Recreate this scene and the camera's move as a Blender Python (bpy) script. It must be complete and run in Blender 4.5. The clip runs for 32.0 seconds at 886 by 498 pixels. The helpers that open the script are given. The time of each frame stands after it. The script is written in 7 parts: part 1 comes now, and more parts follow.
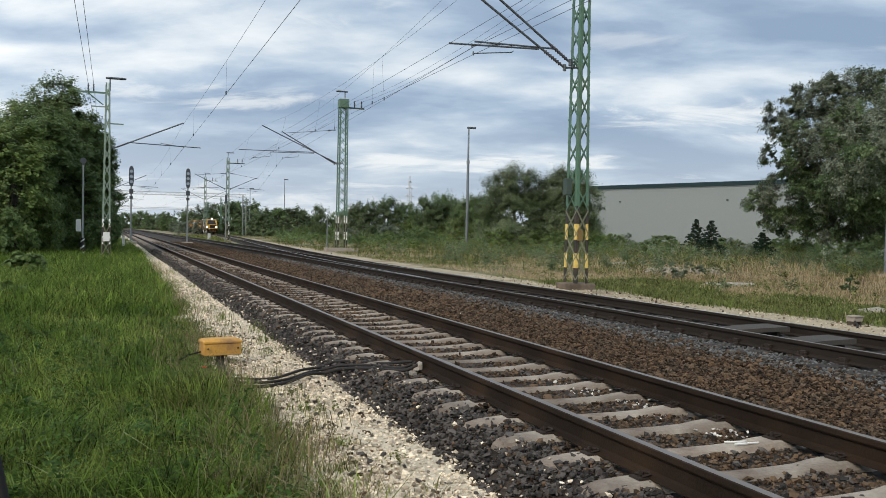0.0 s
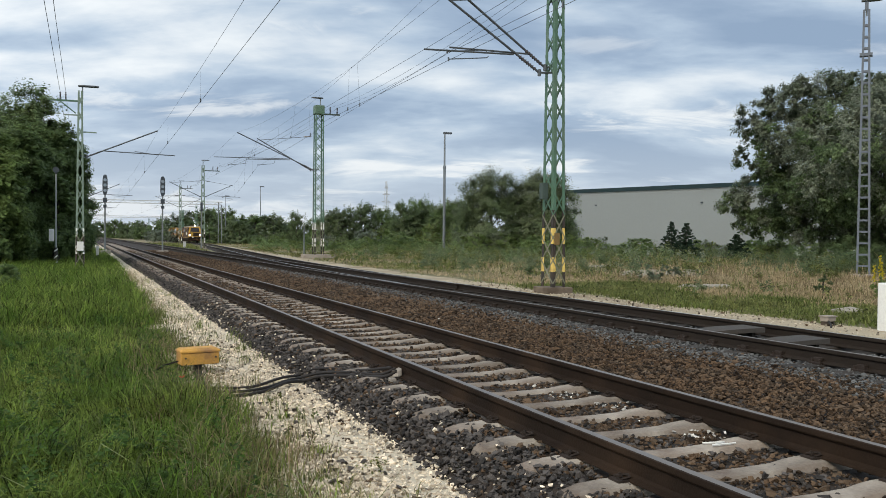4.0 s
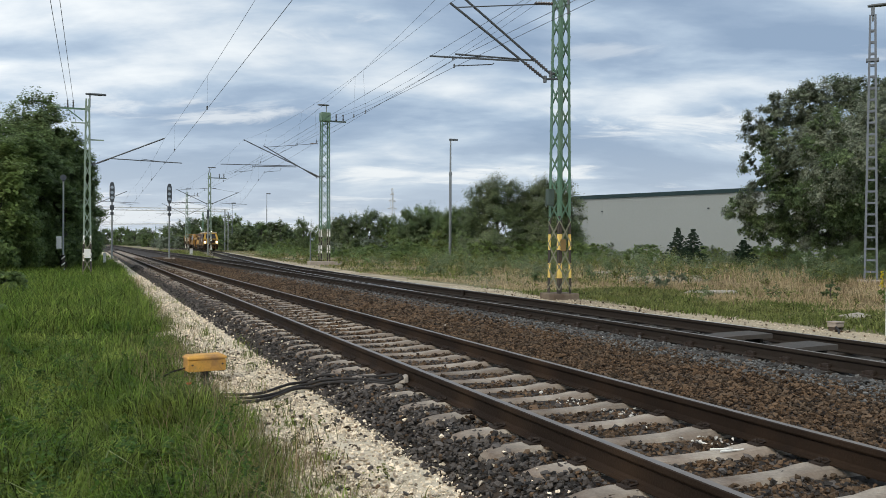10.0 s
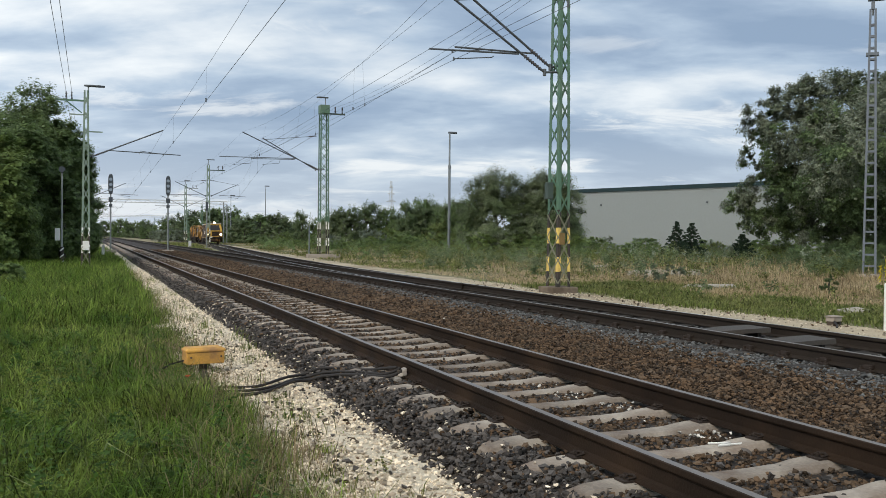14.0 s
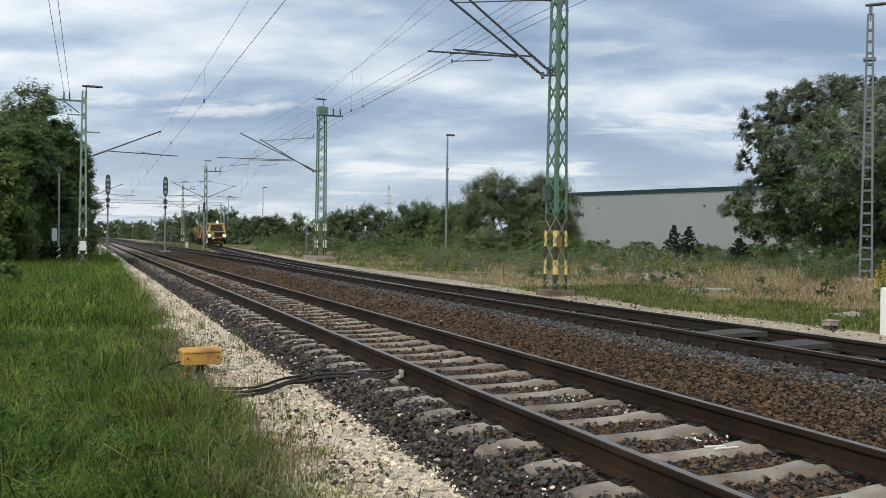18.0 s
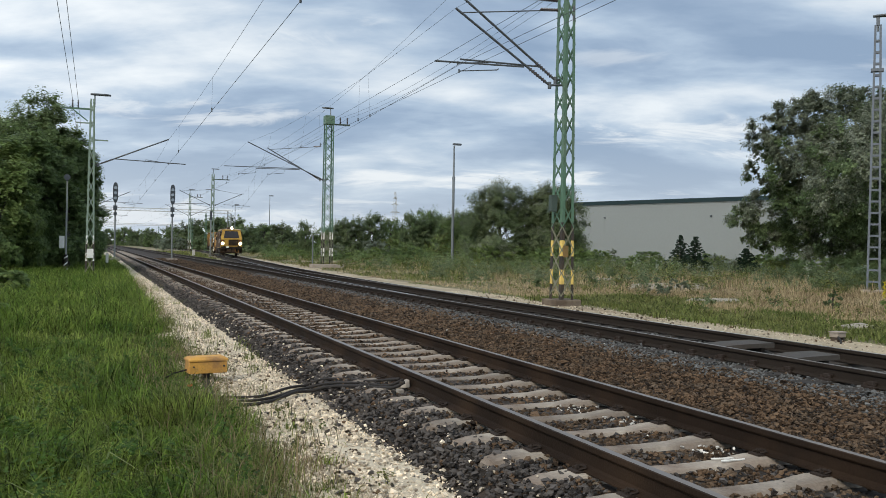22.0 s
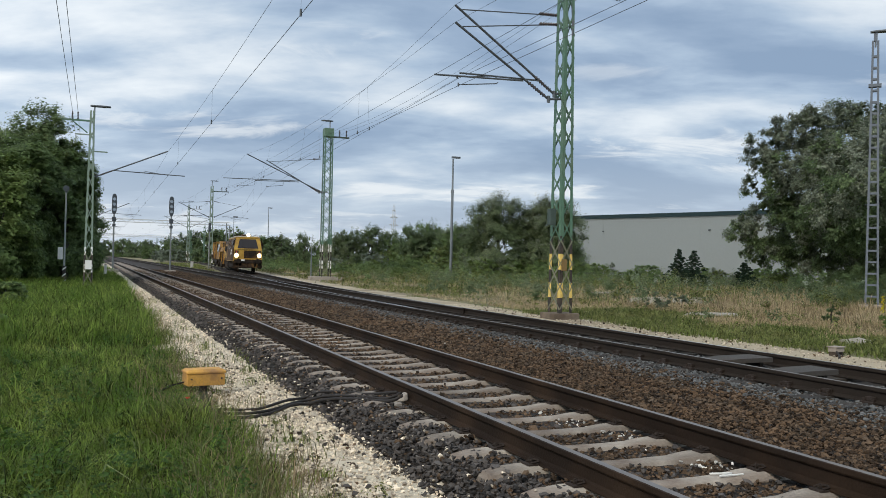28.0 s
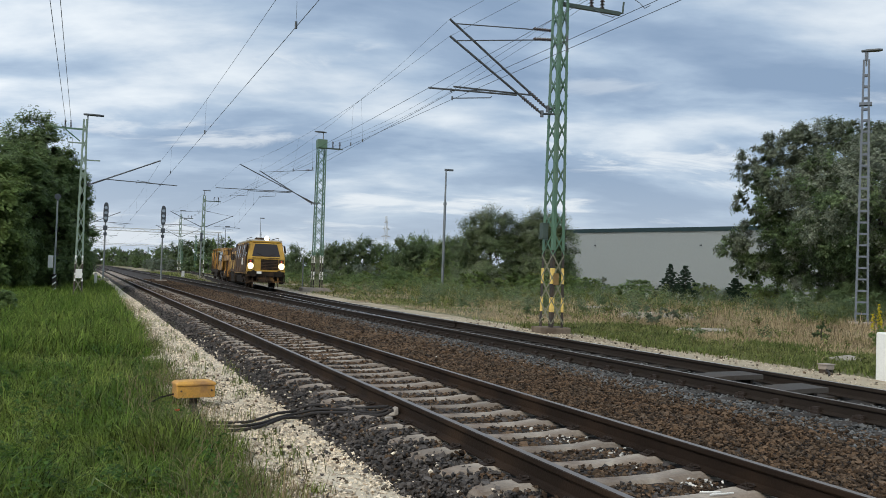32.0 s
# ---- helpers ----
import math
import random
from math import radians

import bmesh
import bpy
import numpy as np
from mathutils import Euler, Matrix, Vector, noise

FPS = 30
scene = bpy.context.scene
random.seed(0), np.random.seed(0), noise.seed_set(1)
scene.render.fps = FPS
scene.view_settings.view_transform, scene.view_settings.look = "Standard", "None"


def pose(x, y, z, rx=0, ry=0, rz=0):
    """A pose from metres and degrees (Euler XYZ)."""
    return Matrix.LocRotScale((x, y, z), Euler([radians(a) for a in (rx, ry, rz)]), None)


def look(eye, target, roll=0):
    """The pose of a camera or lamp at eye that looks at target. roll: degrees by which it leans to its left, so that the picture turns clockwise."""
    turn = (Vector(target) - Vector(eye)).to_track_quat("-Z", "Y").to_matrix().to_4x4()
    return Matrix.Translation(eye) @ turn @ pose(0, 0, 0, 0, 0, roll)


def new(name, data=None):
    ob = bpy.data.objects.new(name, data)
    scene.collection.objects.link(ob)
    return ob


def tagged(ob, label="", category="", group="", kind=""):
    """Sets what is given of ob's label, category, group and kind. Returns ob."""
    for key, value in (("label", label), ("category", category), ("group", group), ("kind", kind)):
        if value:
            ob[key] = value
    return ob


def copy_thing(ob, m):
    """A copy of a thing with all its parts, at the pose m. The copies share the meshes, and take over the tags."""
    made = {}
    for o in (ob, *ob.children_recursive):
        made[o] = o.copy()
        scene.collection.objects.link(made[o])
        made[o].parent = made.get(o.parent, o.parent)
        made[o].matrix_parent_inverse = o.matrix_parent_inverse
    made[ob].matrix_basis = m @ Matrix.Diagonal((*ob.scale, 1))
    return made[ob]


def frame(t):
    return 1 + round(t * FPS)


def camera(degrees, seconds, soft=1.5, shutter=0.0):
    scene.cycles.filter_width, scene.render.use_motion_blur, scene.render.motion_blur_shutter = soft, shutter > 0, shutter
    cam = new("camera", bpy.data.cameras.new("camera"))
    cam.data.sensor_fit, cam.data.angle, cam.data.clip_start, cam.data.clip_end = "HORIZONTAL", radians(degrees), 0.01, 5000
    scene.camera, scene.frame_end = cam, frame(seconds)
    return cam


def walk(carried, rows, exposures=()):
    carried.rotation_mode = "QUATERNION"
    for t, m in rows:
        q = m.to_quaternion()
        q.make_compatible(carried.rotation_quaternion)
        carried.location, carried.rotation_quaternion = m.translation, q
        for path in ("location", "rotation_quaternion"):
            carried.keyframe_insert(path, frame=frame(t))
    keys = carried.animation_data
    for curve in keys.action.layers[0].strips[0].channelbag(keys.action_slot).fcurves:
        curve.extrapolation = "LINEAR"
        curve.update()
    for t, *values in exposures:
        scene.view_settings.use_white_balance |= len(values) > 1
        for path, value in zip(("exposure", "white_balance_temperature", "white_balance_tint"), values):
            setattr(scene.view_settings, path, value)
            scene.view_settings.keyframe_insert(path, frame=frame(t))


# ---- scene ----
# Railway beside a grass verge: three tracks, catenary masts, and a yellow track machine that draws near.
# x across the tracks, y along them, z = 0 on top of the rails.
cam = camera(54.1, 32.0, 0.5)
PATH = [
    (0, (0.018, 0.016, 1.264), (35.78, 93.38, -0.67), 1.11),
    (0.5, (0.017, 0.015, 1.263), (36.15, 93.23, -0.95), 1.12),
    (1, (0.015, 0.014, 1.268), (36.85, 92.94, -1.57), 1.06),
    (1.5, (0.005, 0.005, 1.263), (36.70, 92.99, -1.35), 1.09),
    (2, (0.011, 0.017, 1.265), (35.59, 93.45, -0.81), 0.40),
    (2.5, (0.018, 0.019, 1.262), (36.09, 93.25, -1.17), 0.24),
    (2.6, (0.000, -0.000, 1.271), (36.47, 93.07, -1.32), 0.07),
    (3, (0.011, 0.009, 1.263), (37.45, 92.69, -1.69), 0.09),
    (3.5, (0.007, 0.002, 1.270), (38.18, 92.42, -0.28), 0.39),
    (5.5, (0.011, 0.013, 1.271), (38.00, 92.51, 0.26), 0.60),
    (6, (0.008, 0.011, 1.269), (37.91, 92.55, 0.39), 0.50),
    (6.5, (-0.004, -0.006, 1.274), (38.10, 92.44, 0.32), 0.47),
    (7, (0.002, -0.006, 1.271), (38.28, 92.37, 0.16), 0.50),
    (7.5, (0.008, 0.010, 1.269), (38.51, 92.29, -0.01), 0.55),
    (8, (0.007, 0.008, 1.270), (38.51, 92.29, 0.11), 0.67),
    (8.5, (0.003, -0.000, 1.269), (38.32, 92.36, 0.24), 0.69),
    (9, (-0.000, -0.003, 1.275), (38.13, 92.44, 0.27), 0.65),
    (9.5, (-0.003, -0.007, 1.269), (37.86, 92.55, 0.46), 0.56),
    (10, (0.004, -0.000, 1.269), (37.54, 92.69, 0.72), 0.31),
    (10.5, (0.007, 0.008, 1.266), (37.52, 92.70, 0.53), 0.13),
    (11, (0.007, 0.012, 1.266), (37.70, 92.63, 0.46), 0.17),
    (11.5, (0.005, 0.004, 1.273), (38.18, 92.43, 0.30), 0.33),
    (12, (0.005, 0.015, 1.267), (38.16, 92.44, 0.12), 0.42),
    (12.5, (-0.000, 0.007, 1.271), (38.24, 92.40, -0.16), 0.52),
    (13, (0.000, 0.000, 1.271), (38.10, 92.45, -0.23), 0.60),
    (13.5, (-0.006, -0.005, 1.272), (37.93, 92.51, -0.23), 0.57),
    (14, (0.004, 0.005, 1.272), (37.67, 92.63, -0.08), 0.49),
    (14.5, (0.004, 0.014, 1.269), (37.47, 92.72, 0.17), 0.57),
    (16.5, (-0.000, 0.006, 1.274), (37.97, 92.51, -0.05), 1.03),
    (17, (-0.003, -0.002, 1.277), (38.04, 92.47, 0.06), 0.93),
    (17.5, (-0.006, 0.003, 1.272), (38.02, 92.49, 0.17), 0.89),
    (18, (-0.001, 0.001, 1.271), (37.96, 92.51, 0.19), 0.79),
    (18.5, (-0.004, -0.001, 1.275), (37.86, 92.55, 0.13), 0.70),
    (19, (-0.003, 0.004, 1.275), (37.58, 92.67, 0.19), 0.79),
    (19.5, (0.007, 0.015, 1.272), (37.22, 92.83, 0.41), 0.84),
    (20, (-0.001, 0.002, 1.277), (37.09, 92.87, 0.63), 0.94),
    (20.5, (0.000, 0.016, 1.271), (37.08, 92.88, 0.84), 1.06),
    (21, (-0.004, 0.006, 1.274), (37.22, 92.82, 1.06), 1.09),
    (21.5, (-0.001, 0.008, 1.273), (37.31, 92.79, 1.18), 1.10),
    (22, (-0.004, -0.000, 1.279), (37.29, 92.79, 1.22), 1.05),
    (22.5, (-0.008, -0.007, 1.279), (37.29, 92.78, 1.25), 1.03),
    (23, (-0.007, -0.002, 1.277), (37.32, 92.77, 1.28), 0.98),
    (23.5, (-0.005, 0.004, 1.276), (37.36, 92.76, 1.29), 0.90),
    (24, (-0.003, 0.007, 1.274), (37.30, 92.79, 1.45), 0.90),
    (24.5, (-0.006, -0.001, 1.278), (37.08, 92.87, 1.74), 0.94),
    (25, (-0.006, 0.003, 1.272), (36.99, 92.90, 1.87), 0.99),
    (25.5, (-0.007, -0.002, 1.275), (37.01, 92.89, 1.94), 1.02),
    (27.5, (-0.008, 0.002, 1.278), (37.30, 92.77, 2.57), 1.28),
    (28, (-0.008, -0.004, 1.281), (37.41, 92.72, 2.71), 1.30),
    (28.5, (-0.004, -0.000, 1.278), (37.48, 92.69, 2.97), 1.46),
    (29, (-0.001, 0.003, 1.281), (37.27, 92.77, 3.34), 1.60),
    (29.5, (-0.000, 0.009, 1.280), (37.57, 92.66, 3.40), 1.69),
    (30, (-0.010, -0.006, 1.286), (37.73, 92.57, 3.52), 1.75),
    (30.5, (-0.006, 0.007, 1.279), (37.86, 92.53, 3.68), 1.83),
    (31, (-0.012, -0.004, 1.284), (37.73, 92.56, 4.10), 2.11),
    (31.5, (-0.017, -0.010, 1.291), (37.74, 92.55, 4.08), 2.02),
    (32, (-0.016, -0.007, 1.306), (38.21, 92.35, 4.15), 1.92),
]
walk(cam, [(t, look(eye, target, roll)) for t, eye, target, roll in PATH], [(0, 0.0, 6500, 10), (15, 0.0, 6480, 10), (25, -0.05, 6380, 10), (32, -0.1, 6280, 10)])

# ---- world, sun, exposure ----
SUN_ELEVATION, SUN_TURN = radians(38), radians(234)
world = bpy.data.worlds.new("overcast_sky")
scene.world = world
world.use_nodes = True


# bright breaks in the cloud sheet: bearing and height (tangents from the line of sight along the tracks), half sizes, strength
BREAKS = [(-0.02, 0.081, 0.13, 0.0085, 0.8), (0.04, 0.086, 0.05, 0.008, 0.9), (0.235, 0.143, 0.065, 0.012, 0.85), (0.25, 0.067, 0.04, 0.005, 0.9), (-0.33, 0.158, 0.13, 0.01, 0.5),
          (-0.26, 0.148, 0.06, 0.008, 0.6), (-0.12, 0.247, 0.06, 0.02, 0.85), (-0.44, 0.165, 0.08, 0.008, 0.4), (-0.30, 0.03, 0.18, 0.018, 0.55), (0.33, 0.115, 0.03, 0.004, 0.6), (0.17, 0.225, 0.05, 0.008, 0.35), (0.50, 0.225, 0.05, 0.014, 0.4)]


def sky_world():
    nt = world.node_tree
    nt.nodes.clear()
    N, Lk = nt.nodes.new, nt.links.new

    def calc(op, a, b=None, c=None):
        m = N("ShaderNodeMath")
        m.operation = op
        for k, q in enumerate((a, b, c)):
            if q is None:
                continue
            if isinstance(q, (int, float)):
                m.inputs[k].default_value = q
            else:
                Lk(q, m.inputs[k])
        return m.outputs[0]

    def ramp_map(value, a, b, lo, hi, smooth=False):
        m = N("ShaderNodeMapRange")
        if smooth:
            m.interpolation_type = "SMOOTHSTEP"
        m.inputs["From Min"].default_value, m.inputs["From Max"].default_value = a, b
        m.inputs["To Min"].default_value, m.inputs["To Max"].default_value = lo, hi
        Lk(value, m.inputs["Value"])
        return m.outputs[0]

    def blend(f, a, b):
        m = N("ShaderNodeMix")
        m.data_type = "RGBA"
        for k, q in ((0, f), (6, a), (7, b)):
            if isinstance(q, tuple):
                m.inputs[k].default_value = (*q, 1)
            else:
                Lk(q, m.inputs[k])
        return m.outputs[2]

    sky = N("ShaderNodeTexSky")
    sky.sky_type, sky.sun_disc = "NISHITA", False
    sky.sun_elevation, sky.sun_rotation, sky.air_density, sky.dust_density = SUN_ELEVATION, SUN_TURN, 1.0, 1.5
    co = N("ShaderNodeTexCoord")
    turn = N("ShaderNodeMapping")
    turn.inputs["Rotation"].default_value = (0, 0, radians(22.4))
    Lk(co.outputs["Generated"], turn.inputs[0])
    sep = N("ShaderNodeSeparateXYZ")
    Lk(turn.outputs[0], sep.inputs[0])
    X, Y, Z = sep.outputs
    # a cloud sheet overhead: directions fall onto a plane, so clouds flatten towards the horizon
    up = calc("MAXIMUM", calc("ADD", Z, 0.2), 0.05)
    com = N("ShaderNodeCombineXYZ")
    Lk(calc("MULTIPLY_ADD", calc("DIVIDE", X, up), 0.8, 3.1), com.inputs[0])
    Lk(calc("MULTIPLY_ADD", calc("DIVIDE", Y, up), 1.25, 7.45), com.inputs[1])
    n1, n2 = N("ShaderNodeTexNoise"), N("ShaderNodeTexNoise")
    for n, sc, de, ro, di in ((n1, 0.85, 8, 0.52, 0.35), (n2, 2.6, 8, 0.55, 0.2)):
        n.inputs["Scale"].default_value, n.inputs["Detail"].default_value, n.inputs["Roughness"].default_value, n.inputs["Distortion"].default_value = sc, de, ro, di
        Lk(com.outputs[0], n.inputs["Vector"])
    n3 = N("ShaderNodeTexNoise")
    n3.inputs["Scale"].default_value, n3.inputs["Detail"].default_value, n3.inputs["Roughness"].default_value, n3.inputs["Distortion"].default_value = 3.2, 9, 0.6, 0.6
    Lk(com.outputs[0], n3.inputs["Vector"])
    fac = calc("ADD", calc("MULTIPLY", n1.outputs["Fac"], 0.68), calc("MULTIPLY", n2.outputs["Fac"], 0.32))
    fac = calc("MULTIPLY_ADD", fac, 1.75, -0.38)
    ramp = N("ShaderNodeValToRGB")
    els = ramp.color_ramp.elements
    els[0].position, els[0].color = 0.34, (0.31, 0.40, 0.53, 1)
    els[1].position, els[1].color = 0.7, (0.92, 0.93, 0.93, 1)
    for pos, col in ((0.43, (0.385, 0.475, 0.60, 1)), (0.5, (0.49, 0.58, 0.69, 1)), (0.56, (0.61, 0.68, 0.76, 1)), (0.62, (0.76, 0.80, 0.84, 1))):
        e = els.new(pos)
        e.color = col
    Lk(fac, ramp.inputs[0])
    # the breaks, frayed by the cloud noise
    ahead = calc("MAXIMUM", Y, 0.05)
    bear, rise = calc("DIVIDE", X, ahead), calc("DIVIDE", Z, ahead)
    fray = calc("MULTIPLY_ADD", n3.outputs["Fac"], 7.5, -4.1)
    total = None
    for a, h, ra, rh, w in BREAKS:
        p = calc("MULTIPLY_ADD", bear, 1 / ra, -a / ra)
        q = calc("MULTIPLY_ADD", rise, 1 / rh, -h / rh)
        d = calc("SUBTRACT", calc("SQRT", calc("ADD", calc("MULTIPLY", p, p), calc("MULTIPLY", q, q))), fray)
        g = ramp_map(d, 0.2, 1.7, w, 0.0, True)
        total = g if total is None else calc("MAXIMUM", total, g)
    total = calc("MULTIPLY", total, ramp_map(Y, 0.1, 0.4, 0.0, 1.0))
    # towards the horizon the sheet is paler
    pale = blend(ramp_map(Z, 0.0, 0.14, 0.55, 0.0), ramp.outputs[0], (0.76, 0.78, 0.80))
    open_ = blend(total, pale, (0.97, 0.955, 0.93))
    # the sheet is brighter towards the veiled sun
    dot = N("ShaderNodeVectorMath")
    dot.operation = "DOT_PRODUCT"
    dot.inputs[1].default_value = (math.sin(radians(250)), math.cos(radians(250)), 0)
    Lk(co.outputs["Generated"], dot.inputs[0])
    tint = blend(ramp_map(dot.outputs["Value"], -0.65, 1.0, 0.0, 1.0, True), (0.86, 0.905, 0.94), (1.95, 1.87, 1.74))
    lit = N("ShaderNodeVectorMath")
    lit.operation = "MULTIPLY"
    Lk(open_, lit.inputs[0])
    Lk(tint, lit.inputs[1])
    b1, b2, add, out = N("ShaderNodeBackground"), N("ShaderNodeBackground"), N("ShaderNodeAddShader"), N("ShaderNodeOutputWorld")
    Lk(sky.outputs[0], b1.inputs[0]); b1.inputs[1].default_value = 0.006
    Lk(lit.outputs[0], b2.inputs[0]); b2.inputs[1].default_value = 1.05
    Lk(b1.outputs[0], add.inputs[0]); Lk(b2.outputs[0], add.inputs[1]); Lk(add.outputs[0], out.inputs[0])


sky_world()
sun = new("sun", bpy.data.lights.new("sun", "SUN"))
sun.data.energy, sun.data.angle, sun.data.color = 1.8, radians(16), (1.0, 0.88, 0.68)
sun.matrix_world = look((0, 0, 60), (math.sin(SUN_TURN) * -60, math.cos(SUN_TURN) * -60, 60 - 60 * math.tan(SUN_ELEVATION)))

# ---- materials ----


def mat(name, base, rough=0.8, metal=0.0, var=0.25, scale=3.0, bump=0.15, fine=40.0, island=0.0, stain=None, stain_at=(0.5, 0.7), spec=0.4, obj_random=0.0, coat=0.0, coords="Object"):
    """Principled with colour varied at two scales, optional stains of a second colour, and fine relief."""
    m = bpy.data.materials.new(name)
    m.use_nodes = True
    nt = m.node_tree
    N, Lk = nt.nodes.new, nt.links.new
    p = nt.nodes["Principled BSDF"]
    p.inputs["Metallic"].default_value, p.inputs["Specular IOR Level"].default_value = metal, spec
    p.inputs["Coat Weight"].default_value = coat
    co = N("ShaderNodeTexCoord")
    a, b = N("ShaderNodeTexNoise"), N("ShaderNodeTexNoise")
    a.inputs["Scale"].default_value, a.inputs["Detail"].default_value = scale, 5
    b.inputs["Scale"].default_value, b.inputs["Detail"].default_value = fine, 4
    Lk(co.outputs[coords], a.inputs["Vector"]); Lk(co.outputs[coords], b.inputs["Vector"])
    s = N("ShaderNodeMath"); s.operation = "ADD"
    Lk(a.outputs["Fac"], s.inputs[0]); Lk(b.outputs["Fac"], s.inputs[1])
    last = s
    if island or obj_random:
        rnd = N("ShaderNodeNewGeometry") if island else N("ShaderNodeObjectInfo")
        k = N("ShaderNodeMath"); k.operation = "MULTIPLY_ADD"
        k.inputs[1].default_value = (island or obj_random) / max(var, 0.01)
        Lk(rnd.outputs["Random Per Island" if island else "Random"], k.inputs[0]); Lk(last.outputs[0], k.inputs[2])
        k2 = N("ShaderNodeMath"); k2.operation = "SUBTRACT"; k2.inputs[1].default_value = 0.5 * (island or obj_random) / max(var, 0.01)
        Lk(k.outputs[0], k2.inputs[0])
        last = k2
    v = N("ShaderNodeMapRange"); v.clamp = False
    v.inputs["From Min"].default_value, v.inputs["From Max"].default_value = 0.5, 1.5
    v.inputs["To Min"].default_value, v.inputs["To Max"].default_value = 1 - var, 1 + var
    Lk(last.outputs[0], v.inputs["Value"])
    vm = N("ShaderNodeMath"); vm.operation = "MAXIMUM"; vm.inputs[1].default_value = 0.08
    Lk(v.outputs[0], vm.inputs[0])
    mul = N("ShaderNodeVectorMath"); mul.operation = "SCALE"
    Lk(vm.outputs[0], mul.inputs["Scale"])
    if stain:
        c = N("ShaderNodeTexNoise"); c.inputs["Scale"].default_value, c.inputs["Detail"].default_value = scale * 0.6, 6
        off = N("ShaderNodeVectorMath"); off.operation = "ADD"; off.inputs[1].default_value = (5.2, 1.7, 3.3)
        Lk(co.outputs[coords], off.inputs[0]); Lk(off.outputs[0], c.inputs["Vector"])
        r = N("ShaderNodeMapRange")
        r.inputs["From Min"].default_value, r.inputs["From Max"].default_value = stain_at
        Lk(c.outputs["Fac"], r.inputs["Value"])
        mx = N("ShaderNodeMix"); mx.data_type = "RGBA"
        mx.inputs[6].default_value, mx.inputs[7].default_value = (*base, 1), (*stain, 1)
        Lk(r.outputs[0], mx.inputs[0]); Lk(mx.outputs[2], mul.inputs[0])
    else:
        mul.inputs[0].default_value = base
    Lk(mul.outputs[0], p.inputs["Base Color"])
    rr = N("ShaderNodeMapRange")
    rr.inputs["To Min"].default_value, rr.inputs["To Max"].default_value = max(rough - 0.12, 0.03), min(rough + 0.12, 1)
    Lk(a.outputs["Fac"], rr.inputs["Value"]); Lk(rr.outputs[0], p.inputs["Roughness"])
    if bump:
        bp = N("ShaderNodeBump"); bp.inputs["Strength"].default_value = bump; bp.inputs["Distance"].default_value = 0.02
        Lk(b.outputs["Fac"], bp.inputs["Height"]); Lk(bp.outputs[0], p.inputs["Normal"])
    return m


def glow(name, colour, strength):
    m = bpy.data.materials.new(name)
    m.use_nodes = True
    p = m.node_tree.nodes["Principled BSDF"]
    p.inputs["Base Color"].default_value = (0.8, 0.8, 0.75, 1)
    p.inputs["Emission Color"].default_value, p.inputs["Emission Strength"].default_value = (*colour, 1), strength
    return m


def leaf_mat(name, base, back, var=0.35, gloss=0.45, patch=0.35):
    """Leaves: each one its own shade, with light coming through."""
    m = mat(name, base, gloss, 0, 0.2, patch, 0, 9.0, island=var, stain=back, stain_at=(0.42, 0.68), spec=0.15)
    p = m.node_tree.nodes["Principled BSDF"]
    p.inputs["Subsurface Weight"].default_value = 0
    p.inputs["Transmission Weight"].default_value = 0
    tr = m.node_tree.nodes.new("ShaderNodeBsdfTranslucent")
    mx = m.node_tree.nodes.new("ShaderNodeMixShader")
    mx.inputs[0].default_value = 0.47
    src = p.inputs["Base Color"].links[0].from_socket
    out = [n for n in m.node_tree.nodes if n.type == "OUTPUT_MATERIAL"][0]
    m.node_tree.links.new(src, tr.inputs[0])
    m.node_tree.links.new(p.outputs[0], mx.inputs[1])
    m.node_tree.links.new(tr.outputs[0], mx.inputs[2])
    m.node_tree.links.new(mx.outputs[0], out.inputs[0])
    return m


M_GROUND_GRASS = mat("meadow_soil", (0.035, 0.055, 0.014), 0.95, 0, 0.45, 0.35, 0.6, 6, stain=(0.06, 0.055, 0.028), stain_at=(0.5, 0.75))
M_DRY = mat("dry_meadow_soil", (0.13, 0.125, 0.055), 0.95, 0, 0.4, 0.3, 0.8, 5, stain=(0.27, 0.215, 0.135), stain_at=(0.47, 0.6))
M_SAND = mat("pale_gravel", (0.56, 0.49, 0.375), 0.95, 0, 0.25, 1.2, 0.8, 45, stain=(0.36, 0.29, 0.2), stain_at=(0.52, 0.75))
M_SHOULDER = mat("tan_gravel", (0.4, 0.335, 0.235), 0.95, 0, 0.3, 0.9, 0.8, 45, stain=(0.24, 0.19, 0.125), stain_at=(0.48, 0.68))
M_SHOULDER_STONE = mat("tan_stones", (0.45, 0.39, 0.3), 0.9, 0, 0.25, 4, 0.3, 60, island=0.6)
M_SAND_STONE = mat("pale_stones", (0.64, 0.555, 0.435), 0.9, 0, 0.25, 4, 0.3, 60, island=0.5)
# near-black so that the shade in gaps between stones is in the colour
M_BED = mat("ballast_bed", (0.018, 0.014, 0.011), 0.95, 0, 0.5, 1.5, 1.0, 30, stain=(0.042, 0.031, 0.024), stain_at=(0.4, 0.6))
M_STONE_GREY = mat("grey_ballast", (0.058, 0.051, 0.047), 0.85, 0, 0.25, 5, 0.4, 70, island=0.85)
M_STONE_BROWN = mat("rusty_ballast", (0.088, 0.057, 0.035), 0.92, 0, 0.3, 5, 0.4, 70, island=0.8, stain=(0.075, 0.054, 0.037), stain_at=(0.45, 0.6), spec=0.2)
M_STONE_BLUE = mat("blue_grey_ballast", (0.088, 0.09, 0.09), 0.85, 0, 0.25, 5, 0.4, 70, island=0.8)
